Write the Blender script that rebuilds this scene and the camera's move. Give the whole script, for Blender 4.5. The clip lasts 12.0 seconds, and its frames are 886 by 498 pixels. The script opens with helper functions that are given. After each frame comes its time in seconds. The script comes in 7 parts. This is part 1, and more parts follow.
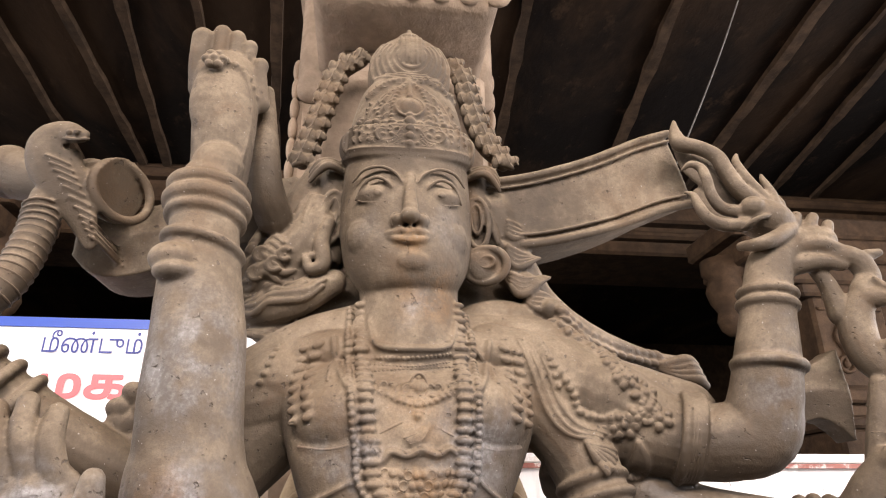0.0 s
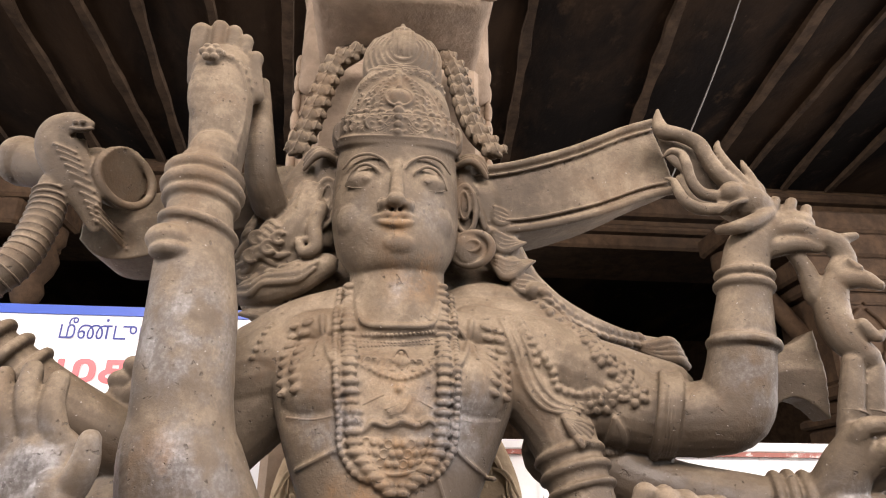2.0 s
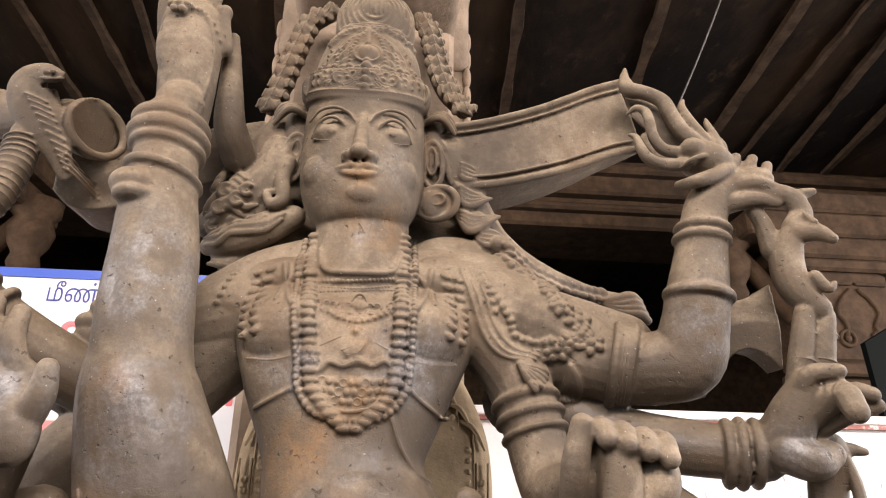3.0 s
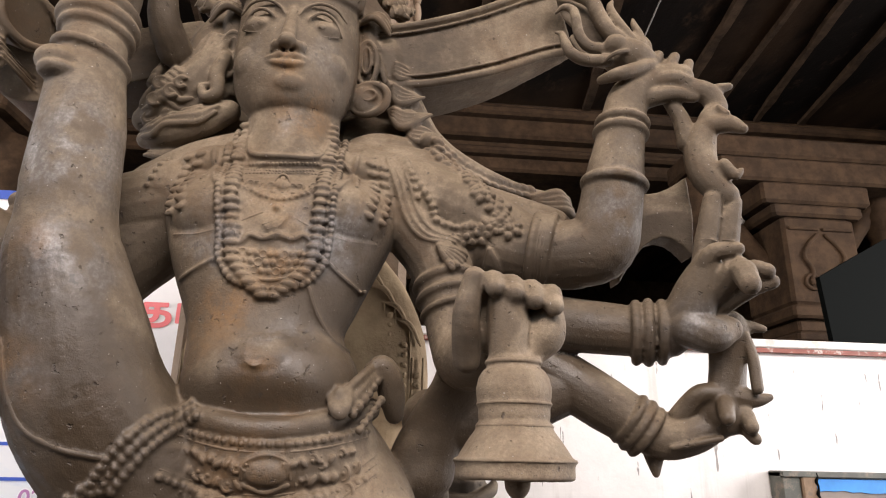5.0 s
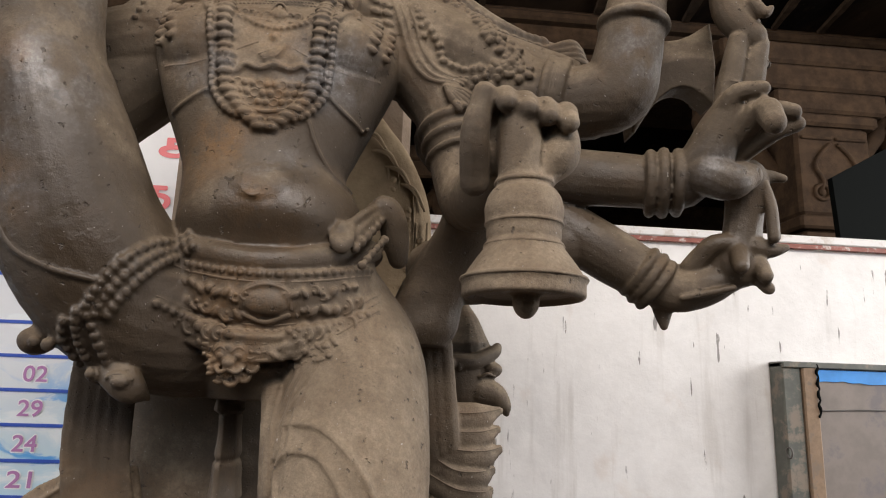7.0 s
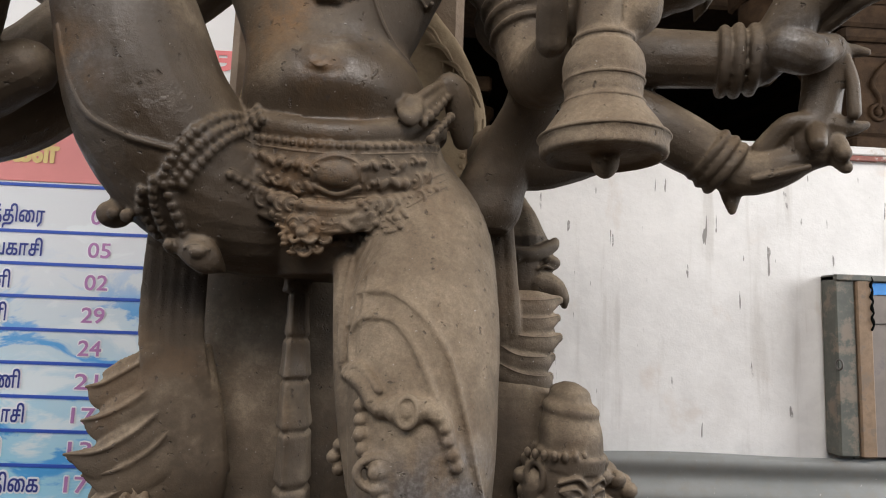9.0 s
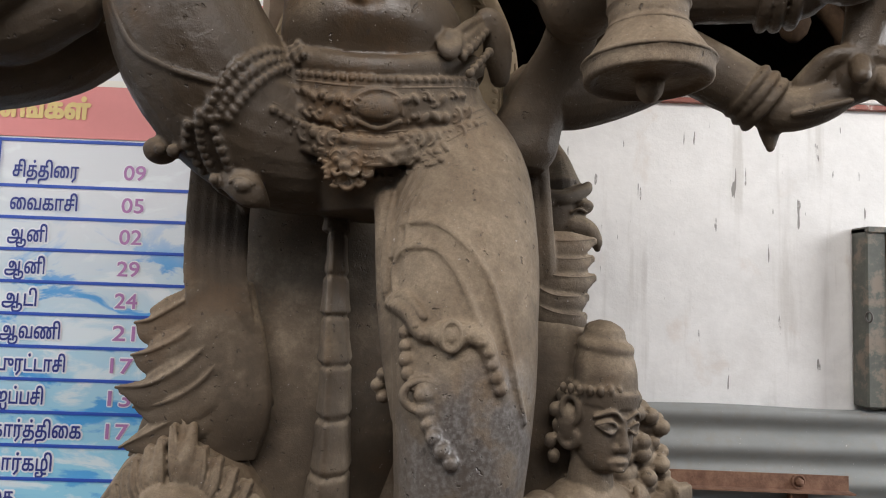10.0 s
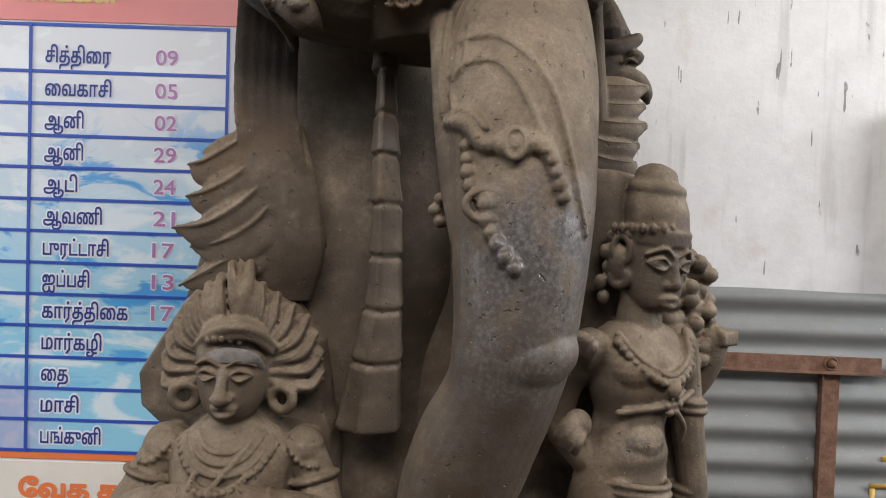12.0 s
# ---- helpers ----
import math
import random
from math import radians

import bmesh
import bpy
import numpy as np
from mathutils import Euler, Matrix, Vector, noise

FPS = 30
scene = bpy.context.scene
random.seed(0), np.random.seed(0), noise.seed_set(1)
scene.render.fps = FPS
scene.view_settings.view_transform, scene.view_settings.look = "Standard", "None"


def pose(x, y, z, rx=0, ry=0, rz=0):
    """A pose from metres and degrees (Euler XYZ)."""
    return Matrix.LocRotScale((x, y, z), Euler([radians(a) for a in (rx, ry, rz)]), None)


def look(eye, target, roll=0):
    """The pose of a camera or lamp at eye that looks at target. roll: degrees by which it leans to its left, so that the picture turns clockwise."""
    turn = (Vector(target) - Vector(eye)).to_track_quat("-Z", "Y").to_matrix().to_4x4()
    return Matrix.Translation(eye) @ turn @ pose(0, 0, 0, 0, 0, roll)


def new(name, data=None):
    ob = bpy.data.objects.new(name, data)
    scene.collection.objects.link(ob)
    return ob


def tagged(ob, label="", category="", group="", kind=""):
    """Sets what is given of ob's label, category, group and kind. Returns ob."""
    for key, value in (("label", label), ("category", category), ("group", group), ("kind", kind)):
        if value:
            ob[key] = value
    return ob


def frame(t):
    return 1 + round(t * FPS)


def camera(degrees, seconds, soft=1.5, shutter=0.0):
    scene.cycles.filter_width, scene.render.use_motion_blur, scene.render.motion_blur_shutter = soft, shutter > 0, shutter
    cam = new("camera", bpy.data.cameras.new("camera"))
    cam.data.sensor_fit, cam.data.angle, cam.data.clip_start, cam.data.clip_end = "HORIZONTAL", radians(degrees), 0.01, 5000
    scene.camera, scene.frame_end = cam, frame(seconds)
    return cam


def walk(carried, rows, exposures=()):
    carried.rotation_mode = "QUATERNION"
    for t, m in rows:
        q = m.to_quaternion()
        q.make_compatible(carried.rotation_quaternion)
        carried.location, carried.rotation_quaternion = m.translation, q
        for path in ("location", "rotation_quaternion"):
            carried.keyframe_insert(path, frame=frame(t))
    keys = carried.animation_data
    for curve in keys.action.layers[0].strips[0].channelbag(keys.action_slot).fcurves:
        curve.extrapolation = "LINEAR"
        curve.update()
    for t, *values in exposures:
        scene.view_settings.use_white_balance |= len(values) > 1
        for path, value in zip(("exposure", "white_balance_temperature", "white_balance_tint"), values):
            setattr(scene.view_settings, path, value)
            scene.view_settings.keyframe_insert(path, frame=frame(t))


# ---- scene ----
cam = camera(68.2, 12.0, 1.1)
PATH = [
    (0, (0.035, 0.003, 1.733), (0.259, 1.837, 2.497), -0.4),
    (0.5, (0.026, -0.004, 1.737), (0.234, 1.834, 2.496), -0.2),
    (1, (0.034, 0.0, 1.734), (0.223, 1.846, 2.481), -0.3),
    (1.5, (0.057, -0.011, 1.715), (0.23, 1.835, 2.465), 0.1),
    (2, (0.091, -0.037, 1.691), (0.255, 1.806, 2.45), 0.3),
    (2.5, (0.127, -0.055, 1.66), (0.268, 1.795, 2.408), 0.6),
    (3, (0.166, -0.041, 1.624), (0.318, 1.818, 2.347), 1.0),
    (3.2, (0.184, -0.04, 1.617), (0.342, 1.825, 2.322), 0.9),
    (4.8, (0.289, -0.056, 1.514), (0.449, 1.841, 2.127), 1.8),
    (5, (0.293, -0.047, 1.481), (0.467, 1.846, 2.105), 1.2),
    (5.5, (0.308, -0.03, 1.451), (0.492, 1.877, 2.024), 1.2),
    (6, (0.308, -0.004, 1.422), (0.497, 1.92, 1.933), 1.5),
    (6.5, (0.304, 0.019, 1.387), (0.49, 1.957, 1.845), 1.7),
    (7, (0.298, 0.035, 1.356), (0.476, 1.982, 1.773), 1.9),
    (7.2, (0.302, 0.037, 1.342), (0.46, 1.991, 1.737), 2.1),
    (8.8, (0.252, 0.057, 1.266), (0.361, 2.037, 1.521), 2.0),
    (9, (0.246, 0.061, 1.259), (0.344, 2.044, 1.5), 2.1),
    (9.5, (0.234, 0.063, 1.239), (0.307, 2.052, 1.434), 2.1),
    (10, (0.215, 0.055, 1.205), (0.264, 2.049, 1.353), 2.0),
    (10.5, (0.201, 0.056, 1.163), (0.229, 2.053, 1.264), 2.1),
    (11, (0.186, 0.056, 1.118), (0.197, 2.056, 1.167), 2.0),
    (11.5, (0.172, 0.053, 1.083), (0.176, 2.053, 1.079), 1.9),
    (12, (0.165, 0.063, 1.049), (0.166, 2.062, 0.993), 1.8),
]
EXPOSURE = [(0.0, 1.2, 6550, 17), (3.0, 1.2, 6600, 17), (5.5, 0.55, 6550, 15), (7.0, 0.2, 6450, 12), (9.5, 0.17, 6250, 10), (12.0, 0.2, 6150, 10)]
walk(cam, [(t, look(eye, target, roll)) for t, eye, target, roll in PATH], EXPOSURE)

from mathutils.bvhtree import BVHTree

# ---------------------------------------------------------------- world and light
world = bpy.data.worlds.new("sky")
scene.world = world
world.use_nodes = True
wn = world.node_tree.nodes
sky = wn.new("ShaderNodeTexSky")
sky.sky_type = 'NISHITA'
sky.sun_disc = False
sky.sun_elevation = radians(50)
sky.sun_rotation = radians(160)
world.node_tree.links.new(sky.outputs[0], wn["Background"].inputs[0])
wn["Background"].inputs[1].default_value = 0.08


def sun_lamp():
    d = bpy.data.lights.new("sun", 'SUN')
    d.energy, d.angle, d.color = 0.6, radians(12), (1.0, 0.95, 0.88)
    ob = new("sun", d)
    ob.matrix_world = look((0, 0, 12), (-2, 8, 0))


def daylight_lamp(name, eye, target, w, h, watts, color, spread=180):
    d = bpy.data.lights.new(name, 'AREA')
    d.shape, d.size, d.size_y, d.energy, d.color = 'RECTANGLE', w, h, watts, color
    d.spread = radians(spread)
    ob = new(name, d)
    ob.matrix_world = look(eye, target)


sun_lamp()
# area lamps stand in for unseen daylight: one added under the closed ceiling on the viewer's side, one for the corridor
# at either end of the banner wall
daylight_lamp("daylight_front", (0.2, -2.05, 3.85), (0.2, 1.3, 1.4), 5.0, 1.0, 140, (1.0, 0.915, 0.83), 130)
daylight_lamp("daylight_east", (5.2, 0.9, 2.5), (0.9, 2.3, 1.0), 2.4, 2.4, 84, (1.0, 0.98, 0.96), 110)
daylight_lamp("daylight_west", (-4.8, 0.8, 2.5), (-0.9, 2.3, 1.1), 2.4, 2.4, 54, (1.0, 0.97, 0.94), 110)


# ---------------------------------------------------------------- materials
class Mat:
    """A node material under construction."""

    def __init__(self, name, rough=0.7, metal=0.0, spec=0.5):
        self.m = bpy.data.materials.new(name)
        self.m.use_nodes = True
        self.t = self.m.node_tree
        self.b = self.t.nodes["Principled BSDF"]
        self.b.inputs["Roughness"].default_value = rough
        self.b.inputs["Metallic"].default_value = metal
        self.b.inputs["Specular IOR Level"].default_value = spec
        self.co = self.t.nodes.new("ShaderNodeTexCoord").outputs["Object"]

    def link(self, a, b):
        self.t.links.new(a, b)
        return self

    def noise(self, scale, detail=6, rough=0.6, stretch=None, distort=0.0):
        n = self.t.nodes.new("ShaderNodeTexNoise")
        n.inputs["Scale"].default_value, n.inputs["Detail"].default_value = scale, detail
        n.inputs["Roughness"].default_value, n.inputs["Distortion"].default_value = rough, distort
        src = self.co
        if stretch:
            mp = self.t.nodes.new("ShaderNodeMapping")
            mp.inputs["Scale"].default_value = stretch
            self.link(self.co, mp.inputs[0])
            src = mp.outputs[0]
        self.link(src, n.inputs["Vector"])
        return n.outputs["Fac"]

    def voronoi(self, scale):
        n = self.t.nodes.new("ShaderNodeTexVoronoi")
        n.inputs["Scale"].default_value = scale
        self.link(self.co, n.inputs["Vector"])
        return n.outputs["Distance"]

    def attr(self, name):
        n = self.t.nodes.new("ShaderNodeAttribute")
        n.attribute_name = name
        return n.outputs["Fac"]

    def random(self):
        return self.t.nodes.new("ShaderNodeObjectInfo").outputs["Random"]

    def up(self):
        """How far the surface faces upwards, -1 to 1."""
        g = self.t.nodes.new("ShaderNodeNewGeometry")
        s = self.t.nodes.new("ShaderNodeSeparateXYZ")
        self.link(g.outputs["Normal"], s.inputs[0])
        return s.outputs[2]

    def ramp(self, fac, lo, hi, a=0.0, b=1.0):
        n = self.t.nodes.new("ShaderNodeMapRange")
        n.interpolation_type = 'SMOOTHSTEP'
        for i, v in zip((1, 2, 3, 4), (lo, hi, a, b)):
            n.inputs[i].default_value = v
        self.link(fac, n.inputs[0])
        return n.outputs[0]

    def math(self, op, a, b):
        n = self.t.nodes.new("ShaderNodeMath")
        n.operation = op
        for i, v in ((0, a), (1, b)):
            if isinstance(v, (int, float)):
                n.inputs[i].default_value = v
            else:
                self.link(v, n.inputs[i])
        return n.outputs[0]

    def mix(self, fac, a, b, mode='MIX'):
        n = self.t.nodes.new("ShaderNodeMix")
        n.data_type, n.blend_type = 'RGBA', mode
        for s, v in ((n.inputs[0], fac), (n.inputs[6], a), (n.inputs[7], b)):
            if isinstance(v, tuple):
                s.default_value = (*v, 1)
            elif isinstance(v, (int, float)):
                s.default_value = v
            else:
                self.link(v, s)
        return n.outputs[2]

    def bump(self, height, strength, dist, prev=None):
        n = self.t.nodes.new("ShaderNodeBump")
        n.inputs["Strength"].default_value, n.inputs["Distance"].default_value = strength, dist
        self.link(height, n.inputs["Height"])
        if prev:
            self.link(prev, n.inputs["Normal"])
        return n.outputs[0]

    def done(self, color, rough=None, normal=None):
        if isinstance(color, tuple):
            self.b.inputs["Base Color"].default_value = (*color, 1)
        else:
            self.link(color, self.b.inputs["Base Color"])
        if rough:
            self.link(rough, self.b.inputs["Roughness"])
        if normal:
            self.link(normal, self.b.inputs["Normal"])
        return self.m


def carved_stone(name, warm=0.0):
    """Dusty granite: tan dust in the relief, blue-grey polish where it is rubbed, ochre stains of oiling and turmeric.
    Undersides are darkened in the colour.
    """
    k = Mat(name, 0.72)
    big, mid, fine = k.noise(3.2, 5, 0.6), k.noise(17, 6, 0.65), k.noise(160, 4, 0.6)
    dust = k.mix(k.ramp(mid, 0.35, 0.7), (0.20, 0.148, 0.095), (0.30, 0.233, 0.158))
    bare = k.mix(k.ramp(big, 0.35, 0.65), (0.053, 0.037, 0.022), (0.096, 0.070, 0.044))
    # tops lightened and undersides darkened in the colour, besides dust lying on top
    dust_and_shade = k.math('ADD', k.ramp(k.up(), -0.45, 0.75, 0.0, 0.75), k.ramp(mid, 0.35, 0.75, -0.08, 0.22))
    dust_and_shade = k.math('ADD', dust_and_shade, k.math('MULTIPLY', k.attr("dust"), 0.65))
    dust_and_shade = k.math('ADD', dust_and_shade, k.ramp(big, 0.3, 0.7, -0.1, 0.25 + warm))
    col = k.mix(k.ramp(dust_and_shade, 0.1, 0.95), bare, dust)
    umber = k.noise(6.5, 6, 0.65, None, 0.7)
    col = k.mix(k.ramp(umber, 0.5, 0.68, 0.0, 0.55), col, (0.125, 0.074, 0.036))
    polish = k.math('MULTIPLY', k.attr("polish"), k.ramp(k.noise(21, 5, 0.55), 0.34, 0.6, 0.35, 1.0))
    slate = k.mix(k.ramp(fine, 0.35, 0.7), (0.10, 0.092, 0.088), (0.20, 0.19, 0.184))
    col = k.mix(k.ramp(polish, 0.1, 0.8), col, slate)
    ochre = k.math('MULTIPLY', k.attr("ochre"), k.ramp(k.noise(19, 6, 0.7), 0.36, 0.64))
    col = k.mix(k.math('MULTIPLY', ochre, 0.85), col, (0.38, 0.185, 0.05))
    # oily coat, which also carries painted shade under the arms
    oily_dark = k.math('MULTIPLY', k.attr("oil_and_shade"), k.ramp(k.noise(9, 5, 0.6), 0.25, 0.6))
    col = k.mix(k.math('MULTIPLY', oily_dark, 0.9), col, (0.05, 0.034, 0.02))
    col = k.mix(k.ramp(k.voronoi(95), 0.0, 0.16, 0.35, 0.0), col, (0.07, 0.058, 0.05))
    col = k.mix(k.ramp(fine, 0.35, 0.7, 0.28, 0.0), col, (0.075, 0.055, 0.036))
    specks = k.ramp(k.noise(210, 2, 0.5), 0.725, 0.78)
    col = k.mix(k.math('MULTIPLY', specks, 0.75), col, (0.5, 0.46, 0.42))
    rough = k.ramp(k.math('MAXIMUM', polish, k.math('MULTIPLY', oily_dark, 0.8)), 0.1, 0.9, 0.75, 0.29)
    grain = k.noise(420, 3, 0.7)
    pits = k.ramp(k.noise(78, 3, 0.6), 0.27, 0.36)
    col = k.mix(k.ramp(grain, 0.35, 0.75, 0.0, 0.3), col, (0.06, 0.047, 0.038))
    col = k.mix(k.ramp(pits, 0.0, 1.0, 0.6, 0.0), col, (0.06, 0.047, 0.038))
    chips = k.math('MULTIPLY', k.ramp(k.noise(46, 4, 0.6), 0.63, 0.68), k.ramp(polish, 0.2, 0.6))
    col = k.mix(k.math('MULTIPLY', chips, 0.75), col, (0.045, 0.038, 0.034))
    nrm = k.bump(mid, 0.2, 0.008, k.bump(fine, 0.55, 0.002, k.bump(pits, 0.75, 0.003, k.bump(grain, 0.5, 0.001))))
    for n in k.t.nodes:
        if n.type == 'BUMP' and n.inputs["Distance"].default_value < 0.0022:
            k.link(k.ramp(polish, 0.1, 0.7, 0.55, 0.16), n.inputs["Strength"])
    return k.done(col, rough, nrm)


def temple_stone(name, a, b, stain=0.5):
    k = Mat(name, 0.85, 0.0, 0.3)
    big, mid, fine = k.noise(1.6, 6, 0.6), k.noise(11, 7, 0.65), k.noise(120, 3)
    col = k.mix(k.ramp(mid, 0.3, 0.7), a, b)
    col = k.mix(k.ramp(big, 0.45, 0.75, 0.0, stain), col, (0.03, 0.022, 0.016))
    return k.done(col, None, k.bump(mid, 0.4, 0.02, k.bump(fine, 0.3, 0.003)))


def smeared_slab():
    """Near-black over brown granite, thinned in smears and drifts."""
    k = Mat("smeared_ceiling", 0.9, 0.0, 0.25)
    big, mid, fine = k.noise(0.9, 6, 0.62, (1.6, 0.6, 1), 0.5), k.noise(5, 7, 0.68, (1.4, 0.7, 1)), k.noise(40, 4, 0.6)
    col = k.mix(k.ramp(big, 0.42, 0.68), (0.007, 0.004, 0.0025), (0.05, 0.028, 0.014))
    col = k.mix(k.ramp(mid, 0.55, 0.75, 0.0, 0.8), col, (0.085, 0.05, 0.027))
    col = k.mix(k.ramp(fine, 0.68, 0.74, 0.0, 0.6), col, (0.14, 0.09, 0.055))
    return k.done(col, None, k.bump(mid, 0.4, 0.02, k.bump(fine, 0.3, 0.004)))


def limewash():
    k = Mat("limewash", 0.8)
    big, mid = k.noise(2.4, 6, 0.6), k.noise(9, 7, 0.7)
    runs = k.noise(14, 4, 0.6, (1, 1, 0.08))
    col = k.mix(k.ramp(mid, 0.3, 0.75), (0.87, 0.855, 0.835), (0.79, 0.775, 0.755))
    col = k.mix(k.ramp(runs, 0.55, 0.72, 0.0, 0.5), col, (0.55, 0.52, 0.48))
    col = k.mix(k.ramp(big, 0.5, 0.78, 0.0, 0.45), col, (0.60, 0.57, 0.54))
    chip = k.math('MULTIPLY', k.ramp(k.noise(52, 2, 0.4, (1, 1, 0.14)), 0.715, 0.735), k.ramp(mid, 0.42, 0.55))
    col = k.mix(k.math('MULTIPLY', chip, 0.85), col, (0.2, 0.185, 0.17))
    ochre = k.noise(5, 5, 0.6, (1, 1, 0.7), 0.4)
    col = k.mix(k.ramp(ochre, 0.58, 0.72, 0.0, 0.3), col, (0.62, 0.5, 0.4))
    grey = k.noise(1.7, 7, 0.65, None, 0.6)
    col = k.mix(k.ramp(grey, 0.5, 0.66, 0.0, 0.28), col, (0.5, 0.49, 0.48))
    return k.done(col, None, k.bump(mid, 0.25, 0.01, k.bump(k.noise(90, 4), 0.2, 0.002)))


def galvanised():
    k = Mat("galvanised_sheet", 0.6, 0.1)
    big, mid = k.noise(3, 6, 0.6, (0.4, 1, 1.6)), k.noise(30, 6, 0.7)
    col = k.mix(k.ramp(big, 0.35, 0.65), (0.19, 0.20, 0.195), (0.26, 0.265, 0.255))
    col = k.mix(k.ramp(mid, 0.45, 0.75, 0.0, 0.5), col, (0.25, 0.225, 0.19))
    col = k.mix(k.ramp(k.noise(120, 2), 0.72, 0.76), col, (0.55, 0.55, 0.53))
    return k.done(col, k.ramp(mid, 0.3, 0.7, 0.55, 0.75), k.bump(mid, 0.15, 0.004))


def rust():
    k = Mat("rusty_iron", 0.85, 0.1)
    mid, fine = k.noise(20, 7, 0.7), k.noise(130, 4)
    col = k.mix(k.ramp(mid, 0.3, 0.7), (0.12, 0.058, 0.036), (0.24, 0.135, 0.085))
    return k.done(col, None, k.bump(fine, 0.5, 0.003, k.bump(mid, 0.3, 0.006)))


def paint(name, color, rough=0.55, var=0.16, scale=25, worn=None):
    k = Mat(name, rough)
    n = k.noise(scale, 6, 0.65)
    dark = tuple(c * (1 - var) for c in color)
    col = k.mix(k.ramp(n, 0.3, 0.7), dark, color)
    if worn:
        col = k.mix(k.ramp(k.noise(scale * 0.5, 7, 0.7), 0.52, 0.62), col, worn)
    return k.done(col, None, k.bump(n, 0.15, 0.002))


def flex_print():
    """The printed sky behind the calendar's table: pale grey above, blue clouds, a mauve patch."""
    k = Mat("printed_flex", 0.38)
    s = k.t.nodes.new("ShaderNodeSeparateXYZ")
    k.link(k.co, s.inputs[0])
    z = k.math('ADD', s.outputs[2], k.math('MULTIPLY', k.noise(4, 5, 0.6), 0.35))
    tone = k.ramp(z, 0.75, 1.75)
    col = k.mix(tone, (0.30, 0.62, 0.80), (0.72, 0.74, 0.77))
    cloud = k.noise(5.5, 7, 0.6, (0.7, 1, 1.5), 0.6)
    band = k.math('MULTIPLY', k.ramp(z, 0.5, 0.9), k.ramp(z, 1.35, 1.7, 1.0, 0.0))
    col = k.mix(k.math('MULTIPLY', k.ramp(cloud, 0.52, 0.6), k.math('MULTIPLY', band, 0.9)), col, (0.06, 0.33, 0.72))
    col = k.mix(k.ramp(cloud, 0.36, 0.46, 0.75, 0.0), col, (0.80, 0.84, 0.86))
    low = k.ramp(s.outputs[2], 0.45, 0.62, 1.0, 0.0)
    col = k.mix(k.math('MULTIPLY', k.math('MULTIPLY', low, k.ramp(s.outputs[0], -1.2, -1.0, 1.0, 0.0)), 0.7), col, (0.42, 0.40, 0.62))
    return k.done(col)


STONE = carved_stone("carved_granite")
STONE_BACK = temple_stone("backing_granite", (0.22, 0.155, 0.09), (0.36, 0.27, 0.165), 0.35)
PILLAR = temple_stone("pillar_granite", (0.19, 0.14, 0.10), (0.31, 0.235, 0.17), 0.25)
SMEARED_SLAB = smeared_slab()
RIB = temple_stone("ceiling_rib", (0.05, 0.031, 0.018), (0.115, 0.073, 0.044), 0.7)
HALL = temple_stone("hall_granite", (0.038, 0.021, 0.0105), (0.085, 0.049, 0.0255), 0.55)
FLOOR = temple_stone("paving_granite", (0.05, 0.038, 0.03), (0.09, 0.07, 0.055), 0.3)
LIME = limewash()
GALV = galvanised()
RUST = rust()
REDTRIM = paint("red_oxide_paint", (0.30, 0.09, 0.06), 0.6, 0.3, 30, (0.62, 0.58, 0.54))
WHITETRIM = paint("white_coping_paint", (0.78, 0.76, 0.74), 0.6, 0.1, 20, (0.6, 0.55, 0.5))
GREYGREEN = paint("grey_green_frame", (0.13, 0.135, 0.115), 0.6, 0.3, 20, (0.22, 0.18, 0.14))
TAN = paint("weathered_wood", (0.30, 0.205, 0.13), 0.75, 0.3, 40, (0.2, 0.15, 0.11))
PANEL = paint("stained_panel", (0.25, 0.215, 0.19), 0.7, 0.25, 9, (0.17, 0.15, 0.15))
BLUE = paint("blue_paint", (0.05, 0.30, 0.78), 0.5, 0.2, 14)
DARKGREEN = Mat("dark_board", 0.9, 0.0, 0.08).done((0.004, 0.005, 0.0047))
YELLOW = paint("yellow_paint", (0.62, 0.38, 0.06), 0.6, 0.25, 30)
CLOTHSIGN = paint("white_flex", (0.80, 0.80, 0.81), 0.4, 0.05, 6)
FLEX = flex_print()
RED = paint("print_red", (0.78, 0.16, 0.17), 0.4, 0.06, 8)
SALMON = paint("print_header", (0.74, 0.27, 0.26), 0.4, 0.08, 6)
NAVY = paint("print_navy", (0.03, 0.045, 0.24), 0.4, 0.05, 8)
LINE = paint("print_line", (0.035, 0.09, 0.45), 0.4, 0.05, 8)
MAUVE = paint("print_mauve", (0.42, 0.20, 0.42), 0.4, 0.05, 8)
GOLD = paint("print_gold", (0.72, 0.55, 0.22), 0.4, 0.1, 20)
ORANGE = paint("print_orange", (0.85, 0.22, 0.07), 0.4, 0.05, 8)
CREAM = paint("print_cream", (0.82, 0.78, 0.70), 0.4, 0.05, 8)
HALO = paint("print_halo", (0.82, 0.84, 0.88), 0.4, 0.02, 8)
WIRE = paint("wire", (0.12, 0.11, 0.10), 0.6, 0.1, 20)


# ---------------------------------------------------------------- shape tools
V3 = lambda p: np.array(p, float)


